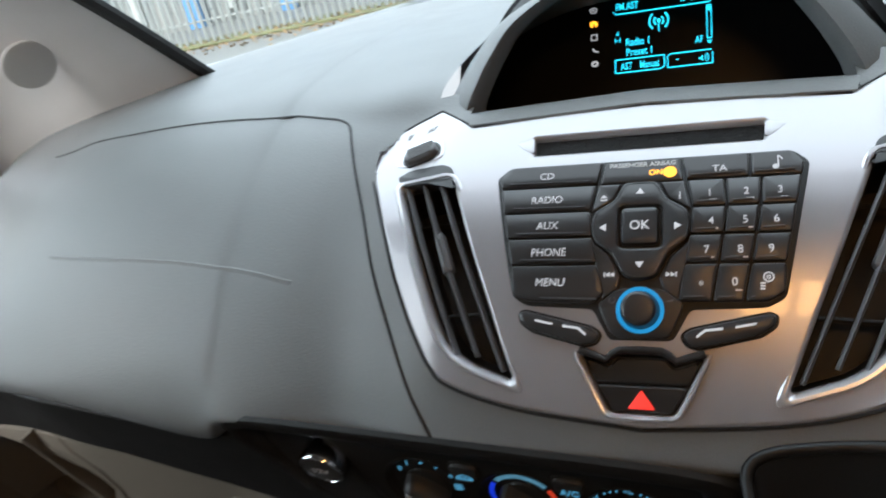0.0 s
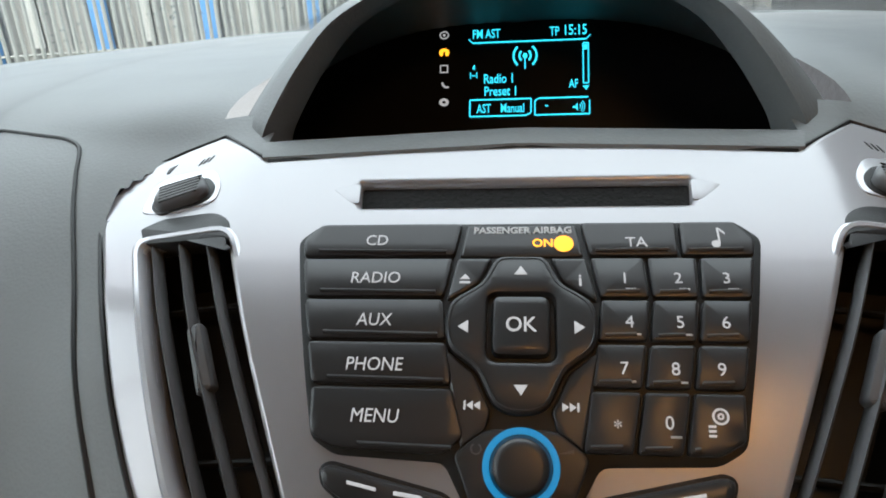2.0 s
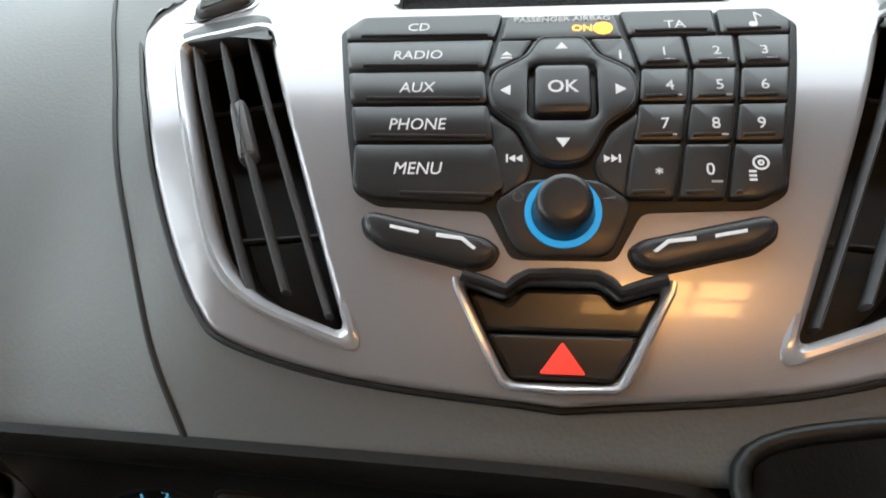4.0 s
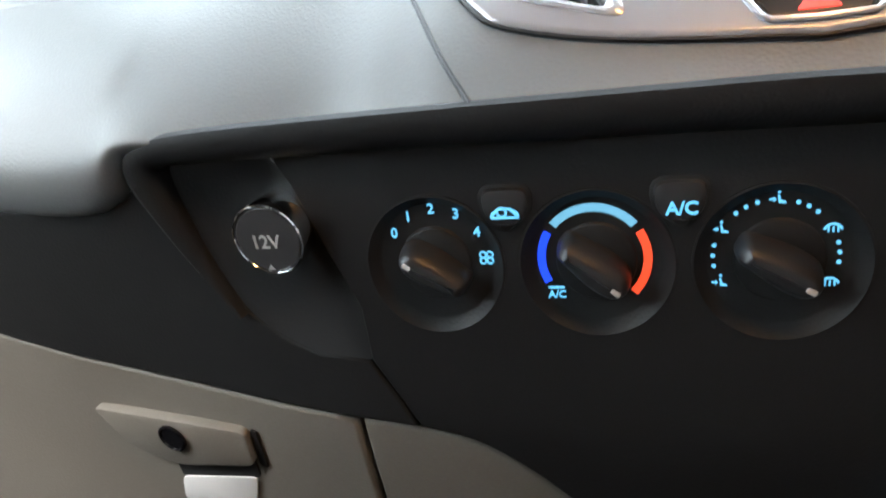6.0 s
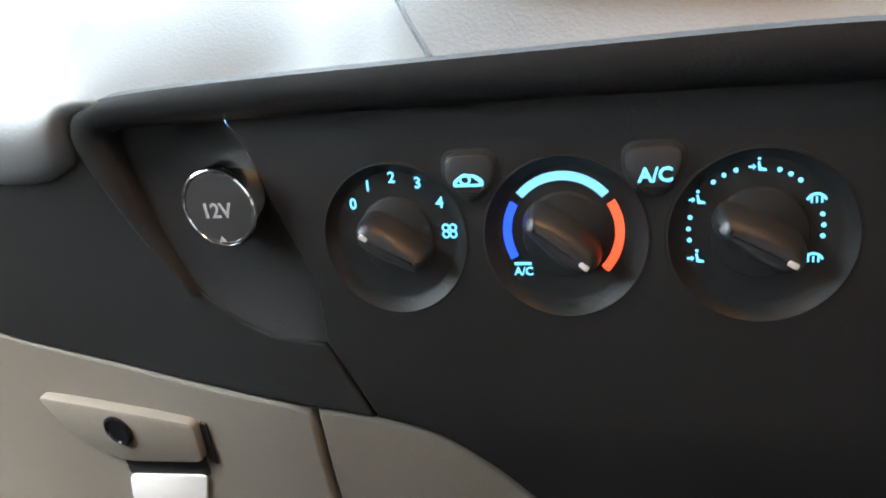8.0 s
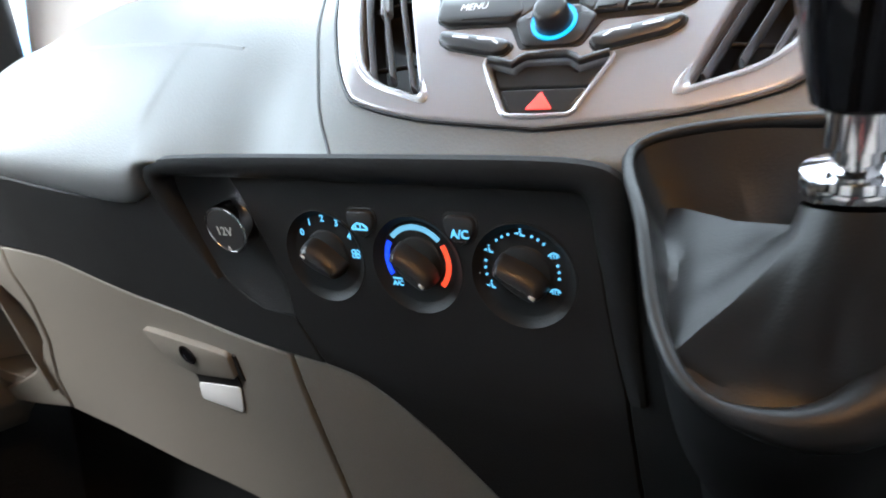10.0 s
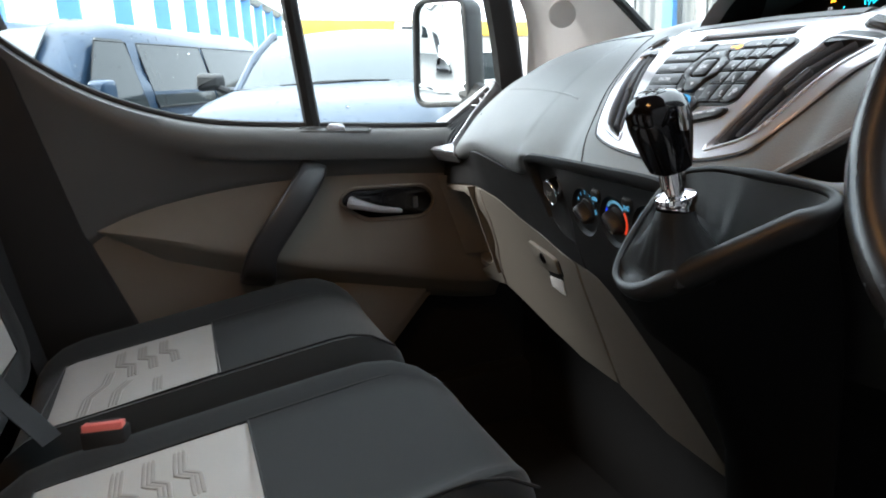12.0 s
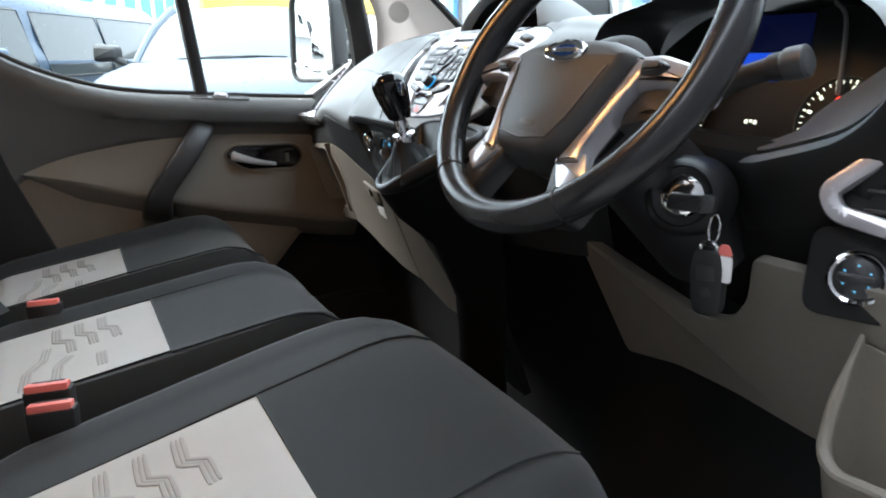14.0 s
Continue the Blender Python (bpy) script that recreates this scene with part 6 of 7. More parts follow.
part("webbing", belt([(-0.5, -0.93, 1.5), (-0.44, -0.86, 1.25), (-0.37, -0.79, 1.03), (-0.33, -0.72, 0.93)]), WEB, bt)

# ---- steering wheel and column ----
WC = Vector((0.4855, -0.106, 1.347))
_tilt = radians(35.2)
on_wheel = frame_map(WC, (1, 0, 0), (0, math.sin(_tilt), math.cos(_tilt)))
wheel = thing("steering_wheel", WC, "black leather steering wheel with silver spokes", "steering wheel")


def rim_mesh():
    rows = []
    for i in range(73):
        a = 2 * math.pi * i / 72
        grip = 1 + 0.12 * math.exp(-((math.sin(a) - 0.1) / 0.25) ** 2)
        row = []
        for j in range(17):
            b = 2 * math.pi * j / 16
            r = 178 + 16 * math.cos(b) * (0.95 + 0.05 * grip)
            row.append(on_wheel(r * math.cos(a), r * math.sin(a), 14 + 17 * grip * math.sin(b)))
        rows.append(row)
    return loft(rows)


part("rim", rim_mesh(), LEATHER_WHEEL, wheel, "worn black leather rim")
for a in (40, 140, 236, 304):
    part("rim_joint", tube([on_wheel((178 + 16.4 * math.cos(b)) * math.cos(radians(a)), (178 + 16.4 * math.cos(b)) * math.sin(radians(a)), 14 + 17.6 * math.sin(b)) for b in [2 * math.pi * k / 16 for k in range(16)]], 0.0008, 5, closed=True), GAP, wheel)


HUBP = rounded([(-92, 8), (-60, 22), (0, 27), (60, 22), (92, 8), (88, -20), (58, -96), (40, -112), (-40, -112), (-58, -96), (-88, -20)], [14, 20, 30, 20, 14, 20, 16, 14, 14, 16, 20], 4)
hub = part("airbag_pad", dome(HUBP, -22, 26, on_wheel), HUB, wheel, "grey grained airbag pad")
part("badge_rim", lathe([(33, 22), (33, 28), (31, 29.5), (28.5, 28.5)], lambda u, v, h: on_wheel(u, v * 0.38, h), (0, 0), 40), CHROME, hub, "oval bright badge rim")
part("badge", lathe([(28.6, 24), (28.6, 28.2), (0.01, 29.0)], lambda u, v, h: on_wheel(u, v * 0.38, h), (0, 0), 40), surface("deep_blue_enamel", (0.01, 0.03, 0.12), 0.12, wear=0.05), hub, "deep blue oval badge")
part("badge_bar", plate(rounded([(-19, -2.2), (19, -2.2), (21, 2.4), (-17, 2.4)], 2), 28.2, 29.7, 0.3, F=on_wheel), CHROME, hub, "bright bar across the badge")
part("airbag_word", plate(rounded([(-12, -84), (12, -84), (12, -76), (-12, -76)], 2), 25.4, 26.3, 0.3, F=on_wheel), HUB, hub)
part("pad_crease", tube([on_wheel(x, y, 25.5) for x, y in ((-70, -14), (-52, -70), (-40, -92), (0, -97), (40, -92), (52, -70), (70, -14))], 0.0016, 6), HUB, hub)
for s in (1, -1):
    sp = part("side_spoke", dome([(s * x, y) for x, y in rounded([(78, 8), (112, 12), (168, -2), (170, -28), (120, -24), (92, -30)], 8)], -18, 12, on_wheel, shrink=9), SILVER, wheel, "silver side spoke")
    part("button_pod", dome([(s * x, y) for x, y in rounded([(96, -2), (118, 1), (134, -6), (124, -17), (99, -17)], 6)], 4, 17, on_wheel, shrink=6), SATIN, sp, "black control button pod")
    part("rocker", plate([(s * x, y) for x, y in rounded([(102, -4), (122, -4), (124, -11), (104, -13)], 3)], 15, 19, 1.5, F=on_wheel), SATIN, sp)
    lower = part("lower_spoke", dome([(s * x, y) for x, y in rounded([(44, -92), (72, -84), (104, -132), (98, -158), (60, -164), (40, -112)], 8)], -18, 6, on_wheel, shrink=8), SATIN, wheel, "dark lower spoke")
    part("spoke_insert", plate([(s * x, y) for x, y in rounded([(46, -104), (86, -94), (101, -119), (74, -137)], 5)], 2, 10, 3, F=on_wheel), SILVER_EDGE, lower, "bright silver spoke insert")
for s in (1, -1):
    part("spoke_arm", plate([(s * x, y) for x, y in rounded([(88, 4), (106, -6), (92, -48), (80, -90), (84, -106), (52, -112), (62, -88), (76, -46), (84, -14)], [4, 6, 10, 6, 4, 4, 8, 10, 6])], -6, 14, 5, F=on_wheel), SILVER, wheel, "slim silver arm beside the airbag pad")
    part("arm_infill", plate([(s * x, y) for x, y in rounded([(106, -8), (150, -22), (158, -46), (118, -46), (98, -66), (92, -48)], 6)], -16, 2, 4, F=on_wheel), SATIN, wheel, "black spoke infill")
part("hub_back", lathe([(78, -60), (84, -24), (70, -16), (0.01, -16)], on_wheel, (0, -30), 36), SATIN, wheel)

col = thing("steering_column", (0.4855, 0.0, 1.24), "black steering column cowl with stalks and ignition", "steering column")
_cowl = []
for h, ru, rv, dv in ((-40, 50, 42, -28), (-80, 58, 50, -32), (-140, 62, 54, -38), (-200, 64, 58, -44), (-280, 66, 60, -54)):
    _cowl.append([on_wheel(ru * math.cos(a), dv + rv * math.sin(a), h) for a in [2 * math.pi * k / 28 for k in range(29)]])
part("cowl", loft(_cowl), SATIN, col, "black moulded cowl")
part("wiper_stalk", tube(curve_through([on_wheel(-70, -10, -70), on_wheel(-130, 4, -66), on_wheel(-180, 10, -60)], 6), 0.009, 10), RUBBER, col)
st = part("indicator_stalk", tube(curve_through([on_wheel(56, -16, -72), on_wheel(92, 14, -74), on_wheel(119, 37, -75), on_wheel(145, 50, -76), on_wheel(162, 56, -77)], 6), [0.009] * 8 + [0.0105] * 11 + [0.0125] * 6, 14), RUBBER, col, "black stalk with rotating end")
part("stalk_end", tube([on_wheel(158, 54.5, -77), on_wheel(161, 55.6, -77), on_wheel(176, 60, -78), on_wheel(178, 60.6, -78)], [0.0125, 0.0148, 0.0148, 0.012], 18), CAP, st)

IGN = Vector((0.563, -0.039, 1.22))
on_ign = frame_map(IGN, (0.85, 0.5, 0), (0, 0.2, 1))
part("ignition_housing", lathe([(44, -80), (42, -20), (37, -8), (31, -4), (30, -8), (26, -10)], on_ign, (0, 0), 40), SATIN, col, "round ignition surround")
part("ignition_lock", lathe([(22, -12), (22, -6), (19, -3), (16, -2), (10, -2), (0.01, -2)], on_ign, (0, 0), 36), CHROME, col, "bright ignition barrel")
key = thing("vehicle_key", on_ign(6, -30, 20), "black remote key hanging from the ignition", "key")
part("key_head", plate(rounded([(-10, -13), (22, -14), (24, 3), (-8, 3)], 4), 4, 17, 3, F=on_ign, back=True), RUBBER, key)
part("key_end", plate(rounded([(20, -15), (36, -13), (38, -1), (34, 4), (21, 4)], 4), 3, 18, 4, F=on_ign, back=True), CAP, key, "grey key end")
part("key_blade", block((-14, -4, -6), (-2, 4, 10), 1, on_ign), CHROME, key)
part("key_ring", tube([on_ign(38 + 5 * math.cos(a), -28 + 14 * math.sin(a), 12) for a in [2 * math.pi * k / 24 for k in range(24)]], 0.0011, 6, closed=True), CHROME, key, "steel split ring")
FB = on_ign(38, -79, 13)
on_fob = frame_map(FB, (0.9, 0.35, 0.05), (0.06, 0, 1))
part("fob", plate(rounded([(-14, -35), (14, -35), (17, 10), (11, 33), (-11, 33), (-17, 10)], [10, 10, 14, 7, 7, 14]), -7, 7, 4, F=on_fob, back=True), RUBBER, key, "black remote fob")
part("fob_loop", tube([on_fob(8 * math.cos(a), 34 + 5 * math.sin(a), 0) for a in [2 * math.pi * k / 20 for k in range(20)]], 0.0022, 8, closed=True), CHROME, key, "bright fob loop")
part("fob_badge", lathe([(5, 6.5), (5, 7.6), (0.01, 8)], on_fob, (0, -10), 20), SATIN, key)
part("fob_button", plate(rounded([(-9, 2), (9, 2), (9, 18), (-9, 18)], 4), 6, 7.8, 0.8, F=on_fob), SATIN, key)
tg = thing("key_tag", on_ign(52, -62, 20), "red and white plastic key tag", "key tag")
on_tag = frame_map(on_ign(53, -62, 21), (0.8, 0.5, 0.1), (-0.16, 0.05, 1))
part("tag", plate(rounded([(-5, -15), (5, -17), (7.5, 9), (-6, 11)], 4), -1.5, 1.5, 0.8, F=on_tag, back=True), STICKER, tg, "white tag")
part("tag_end", plate(rounded([(-6, 11), (7.5, 9), (4, 21), (-4, 21)], 3), -1.7, 1.7, 0.8, F=on_tag, back=True), RED, tg, "red tag end")

# ---- instrument cluster ----
clus = thing("instrument_cluster", (0.5, 0.14, 1.35), "hooded instrument cluster with lit dials and blue screen", "instrument cluster")
on_clus = frame_map((0.5, 0.15, 1.335), (1, 0, 0), (0, 0.3, 1))
part("face", plate(rounded([(-165, -100), (165, -100), (172, 20), (105, 72), (-105, 72), (-172, 20)], 24), -8, 0, 2, F=on_clus), GAP, clus)
part("screen_field", plate(rounded([(-37, 24), (50, 24), (44, 66), (-37, 66)], 4), 0, 1, 0.3, F=on_clus), SCREEN_DIM, clus, "dim blue screen field")
part("blue_screen", plate(rounded([(-37, -11), (24, -11), (24, 22), (-37, 22)], 4), 0, 1, 0.3, F=on_clus), SCREEN_BLUE, clus, "blue lit trip screen")
for gx in (-106, 106):
    gd = part("gauge", ring_plate(46, 48, 0, 3, (gx, -50), F=on_clus), SATIN, clus)
    for i in range(29):
        a = radians(225 - 270 * i / 28)
        dx, dy = math.cos(a), math.sin(a)
        for r0, r1, hw in (((33, 38, 1.9), (39.5, 44, 1.0)) if i % 3 == 0 else ((40, 43.5, 0.6),)):
            part("tick", plate([(gx + r0 * dx - hw * dy, -50 + r0 * dy + hw * dx), (gx + r0 * dx + hw * dy, -50 + r0 * dy - hw * dx), (gx + r1 * dx + hw * dy, -50 + r1 * dy - hw * dx), (gx + r1 * dx - hw * dy, -50 + r1 * dy + hw * dx)], 0, 0.6, 0.05, F=on_clus), DIAL_LIT, gd)
    part("needle", plate([(gx - 13, -44), (gx - 12, -46), (gx - 32, -61), (gx - 33, -59)], 1, 2.5, 0.3, F=on_clus), CYAN, gd, "lit cyan needle")
    part("needle_hub", lathe([(9, 0), (9, 4), (7, 5), (0.01, 5)], on_clus, (gx, -50), 24), SATIN, gd)
for k in range(3):
    part("warning_mark", plate(rounded([(-6 + 6 * k, -61 + 2 * (k % 2)), (-2 + 6 * k, -61 + 2 * (k % 2)), (-2 + 6 * k, -56), (-6 + 6 * k, -56)], 1), 0, 0.6, 0.05, F=on_clus), DIAL_LIT, clus)
part("warning_lamp", ring_plate(0.01, 3.6, 0, 1, (100, -28), F=on_clus, n=16), HAZARD, clus, "red warning lamp")
part("bezel", tube(curve_through([on_clus(66, 74, 5), on_clus(82, 60, 6), on_clus(92, 26, 7), on_clus(99, -10, 8), on_clus(101, -24, 8)], 5), 0.0024, 8), DASH, clus, "grey edge of the dial cover")


ARCH = curve_through([(0.332, 1.262), (0.322, 1.33), (0.324, 1.372), (0.342, 1.4), (0.4, 1.414), (0.45, 1.428), (0.53, 1.433), (0.61, 1.426), (0.66, 1.404), (0.693, 1.378), (0.714, 1.335), (0.722, 1.285)], 5)


def hood():
    rows = []
    for y, k, drop in ((0.15, 0.93, 0.0), (0.09, 0.955, 0.0), (0.05, 0.975, 0.0), (0.04, 1.0, 0.0), (0.048, 1.03, 0.0), (0.11, 1.05, 0.004), (0.25, 1.15, 0.03), (0.4, 1.25, 0.075)):
        rows.append([Vector((0.52 + (p.x - 0.52) * k, y + 0.25 * max(0.0, p.y - 1.36), 1.34 + (p.y - 1.34) * k - drop)) for p in ARCH])
    return rows


_h = hood()
part("hood_inner", loft(_h[:4]), SATIN, clus, "black inner hood")
part("hood", loft(_h[3:]), DASH, clus, "grey grained hood")
_front = curve_through([(0.37, 0.095, 1.254), (0.45, 0.09, 1.254), (0.53, 0.08, 1.256), (0.574, 0.06, 1.262), (0.608, 0.056, 1.272), (0.642, 0.052, 1.283), (0.668, 0.05, 1.294), (0.694, 0.046, 1.314), (0.716, 0.042, 1.342)], 4)
_back = curve_through([(0.36, 0.145, 1.254), (0.44, 0.145, 1.254), (0.5, 0.14, 1.256), (0.535, 0.128, 1.26), (0.568, 0.124, 1.275), (0.592, 0.12, 1.296), (0.622, 0.116, 1.317), (0.656, 0.11, 1.34), (0.69, 0.1, 1.362)], 4)
part("binnacle_ledge", loft([[b + Vector((0, 0.004, -0.03)) for b in _back], _back, [b.lerp(f, 0.5) + Vector((0, 0, 0.004)) for f, b in zip(_front, _back)], [f + Vector((0, 0.004, 0.001)) for f in _front], [f + Vector((0, 0.001, -0.002)) for f in _front], [f + Vector((0, 0.012, -0.006)) for f in _front]]), DASH, clus, "grey sill that rises to the end of the cluster")

# ---- driver's side dash ----
dr = thing("driver_dash_panel", (0.55, 0.08, 1.1), "dark driver side dash with beige knee panel", "dashboard panel")
part("dark_face", loft([[Vector((x, 0.13 - 0.075 * math.exp(-((x - 0.62) / 0.24) ** 2) + dy, z)) for x in (0.24, 0.34, 0.44, 0.54, 0.62, 0.7, 0.79)] for dy, z in ((0.1, 1.262), (0.014, 1.268), (0.0, 1.255), (0.0, 1.22), (0.012, 1.16), (0.04, 1.1), (0.09, 1.04))]), DASH_LOW, dr, "dark driver side fascia")
# One moulding: grey where its top is lit, the return below darkened as shade.
part("fascia_shoulder", loft([[f + Vector((0, dy, dz)) for f in _front] for dy, dz in ((0.016, -0.005), (-0.002, -0.0065), (-0.008, -0.009), (-0.0115, -0.014))]), DASH, dr, "shoulder under the cluster in a lit grey")
part("fascia_return", loft([[f + Vector((0, dy, dz)) for f in _front] for dy, dz in ((-0.0115, -0.014), (-0.0125, -0.02), (-0.011, -0.05), (0.004, -0.09))]), DASH_LOW, dr)
on_knee = frame_map((0.5, 0.065, 1.05), (1, 0, 0), (0, -0.3, 1))
part("knee_panel", plate(rounded([(-205, 64), (-138, -115), (-37, -93), (52, -93), (161, -105), (280, -84), (280, 110), (167, 108), (97, 106), (84, 50), (57, 13), (15, 3), (-84, 29)], [8, 12, 20, 20, 20, 10, 10, 10, 10, 14, 16, 16, 20]), -14, 0, 4, F=on_knee), BEIGE, dr, "stone beige knee panel")
on_rv = frame_map((0.72, 0.045, 1.235), (0.93, 0.36, 0), (0, 0.25, 1))
rv = thing("driver_vent", (0.7, 0.05, 1.24), "round cornered driver air vent with silver frame", "air vent")
RVP = rounded([(-60, 4), (-46, -25), (60, -47), (100, -44), (100, 88), (28, 84)], [20, 14, 14, 10, 10, 20])
part("frame", plate(RVP, -10, 10, 5, holes=[inset(ccw(RVP), 17)], F=on_rv), SILVER, rv, "silver vent frame")
part("cavity", plate(inset(ccw(RVP), 10), -40, -12, 1, F=on_rv), GAP, rv)
for i in range(4):
    part("slat", block((-20 + 14 * max(0, i - 1), -14 + i * 18, -12), (84, -10 + i * 18, -5), 1, on_rv), SATIN, rv)
sw = thing("light_switch", (0.705, 0.03, 1.165), "black rotary light switch with chrome ring", "light switch")
on_sw = frame_map((0.705, 0.04, 1.16), (0.93, 0.36, 0), (0, 0.2, 1))
part("ring", lathe([(25, -6), (25, 6), (22.5, 9), (20, 7), (19.5, 0)], on_sw, (0, 0), 44), CHROME, sw, "chrome ring")
part("dial", lathe([(19.5, -4), (19.5, 5), (16, 7), (0.01, 7)], on_sw, (0, 0), 40), SATIN, sw)
part("grip", plate(rounded([(-16, -4), (16, -4), (16, 4), (-16, 4)], 3), 6, 9, 1.5, F=on_sw), SATIN, sw)
for a in (30, 90, 150, 210, 270, 330):
    part("mark", block((12 * math.cos(radians(a)) - 1.0, 12 * math.sin(radians(a)) - 1.0, 6.5), (12 * math.cos(radians(a)) + 1.0, 12 * math.sin(radians(a)) + 1.0, 7.4), 0.3, on_sw), BLUE_INK, sw)
part("switch_plate", plate(rounded([(-44, -40), (56, -40), (56, 44), (-44, 44)], 18), -10, -1, 3, F=on_sw), DASH_LOW, sw)
pk = thing("door_pocket", (0.74, -0.05, 0.9), "pale beige open stowage bin by the driver footwell", "storage bin")
BIN_RIM = curve_through([(0.722, 0.034, 1.112), (0.721, 0.018, 1.08), (0.722, 0.006, 1.053), (0.723, -0.002, 1.028), (0.729, -0.012, 1.009), (0.748, -0.022, 1.001), (0.785, -0.033, 1.01), (0.83, -0.04, 1.018)], 5)
part("bin_rim", tube(BIN_RIM, [0.0005 + 0.006 * clamp(i / 9) for i in range(len(BIN_RIM))], 10), BEIGE, pk, "rounded pale rim")
part("bin_front", loft([[p for p in BIN_RIM], [p + Vector((0.004, 0.012, -0.06)) for p in BIN_RIM], [p + Vector((0.012, 0.03, -0.16)) for p in BIN_RIM]], thick=0.004), BEIGE, pk)
part("bin_back", loft([[Vector((0.72, 0.045, z)), Vector((0.78, 0.03, z)), Vector((0.84, 0.02, z))] for z in (0.86, 0.98, 1.1)], thick=0.004), BEIGE, pk)

# ---- outside ----
ASPHALT = surface("wet_yard_asphalt", (0.13, 0.13, 0.125), 0.55, grain=0.6, scale=60, wear=0.25, wear_scale=0.4, distance=0.01)
CAR_PAINT = surface("blue_grey_car_paint", (0.075, 0.095, 0.125), 0.3, metal=0.0, wear=0.05, coat=0.0, scale=300, spec=0.2)
VAN_PAINT = surface("mid_blue_van_paint", (0.02, 0.042, 0.075), 0.3, metal=0.2, wear=0.05, coat=0.1, scale=300, spec=0.25)
DARK_GLASS = surface("dark_car_glass", (0.02, 0.025, 0.026), 0.06, wear=0.1, rough_var=0.02, spec=0.22)
SCREEN_GLASS = surface("pale_windscreen", (0.075, 0.09, 0.095), 0.05, wear=0.1, rough_var=0.02, spec=0.4)
BLUE_STEEL = surface("blue_painted_steel", (0.09, 0.25, 0.5), 0.5, wear=0.2, wear_scale=3)
CLADDING = surface("grey_corrugated_cladding", (0.2, 0.2, 0.19), 0.6, wear=0.2, wear_scale=1.2)
PALE_WALL = surface("pale_rendered_wall", (0.62, 0.6, 0.55), 0.8, wear=0.12, wear_scale=1.0, grain=0.3, scale=40)
YELLOW = surface("yellow_fascia", (0.8, 0.5, 0.05), 0.5, wear=0.08, wear_scale=1.0)
GALV = surface("galvanised_steel", (0.26, 0.27, 0.26), 0.55, metal=0.3, wear=0.3, wear_scale=4)
STONE = surface("dark_rubble_stone", (0.15, 0.145, 0.14), 0.85, wear=0.4, wear_scale=5, grain=0.8, scale=20, distance=0.02)
# For the added light-blocking wall; dark so that little light bounces back.
DARK_WALL = surface("dark_light_block", (0.05, 0.05, 0.052), 0.9, wear=0.3, wear_scale=2, grain=0.5, scale=15, distance=0.02)
WHITE_CAR = surface("white_car_paint", (0.75, 0.75, 0.75), 0.25, wear=0.04, coat=0.6)
GRASS = surface("rough_verge", (0.13, 0.13, 0.06), 0.9, grain=1.0, scale=30, wear=0.5, wear_scale=3, distance=0.03)
MIRROR = surface("mirror_silver", (0.9, 0.91, 0.92), 0.02, metal=1.0, wear=0.01, rough_var=0.01)

tagged(part("ground", block((-900, -900, -0.3), (900, 900, 0.0), 0), ASPHALT), "wet grey asphalt yard", "ground", kind="structure")

# Own door mirror.
mir = thing("door_mirror", (-0.95, 0.15, 1.3), "tall black door mirror of the van", "door mirror")
on_mir = frame_map((-1.085, 0.125, 1.41), (0.9, 0.43, 0), (0, -0.05, 1))
MP = rounded([(-92, -122), (82, -118), (88, 118), (-70, 126)], [36, 30, 30, 40])
part("housing", dome(inset(ccw(MP), -12), 0, -75, on_mir, shrink=26), RUBBER, mir, "black mirror housing")
part("housing_lip", plate(inset(ccw(MP), -12), -4, 8, 4, holes=[MP], F=on_mir), RUBBER, mir)
part("mirror_glass", plate(inset(ccw(MP), -1), -4, 1, 0.3, holes=[], F=on_mir), MIRROR, mir, "mirror glass")
part("lower_glass", plate(rounded([(-88, -118), (80, -114), (80, -70), (-90, -72)], 12), 1, 3, 0.5, F=on_mir), MIRROR, mir, "wide angle lower mirror")
part("arm", tube([on_mir(60, -100, -30), Vector((-0.86, 0.24, 1.25))], 0.035, 10), RUBBER, mir)


def car_shell(F, sections):
    """A body lofted over cross-sections: (along, [(across, up), ...]) for one half, mirrored."""
    rows = []
    for a, half in sections:
        pts = [tuple(p) for p in curve_through(half, 4)]
        full = [(-x, z) for x, z in reversed(pts)] + [(x, z) for x, z in pts[1:]]
        rows.append([F(a, x, z) for x, z in full])
    return loft(rows)


def yard_frame(at, yaw):
    c, s = math.cos(radians(yaw)), math.sin(radians(yaw))

    def F(a, b, z):
        return Vector((at[0] + a * c - b * s, at[1] + a * s + b * c, z))
    return F


def wheel_at(F, a, b, parent, r=0.34):
    rows = []
    sgn = 1 if b > 0 else -1
    for rr, d in ((0.0, 0.0), (r * 0.55, 0.0), (r * 0.62, 0.03), (r * 0.66, -0.01), (r * 0.97, 0.0), (r, -0.04), (r, -0.18)):
        rows.append([F(a + rr * math.cos(k), b + sgn * d, r + rr * math.sin(k)) for k in [2 * math.pi * i / 24 for i in range(25)]])
    w = part("wheel", loft(rows[3:]), RUBBER, parent)
    part("rim", loft(rows[:4]), GALV, w)


# Blue-grey sport utility car parked nose on.
_S = yard_frame((-4.9, 0.67), -22)


def S(a, b, z):
    return _S(a, b, z * 1.17 if z < 1.16 else 1.357 + (z - 1.16) * 0.95)


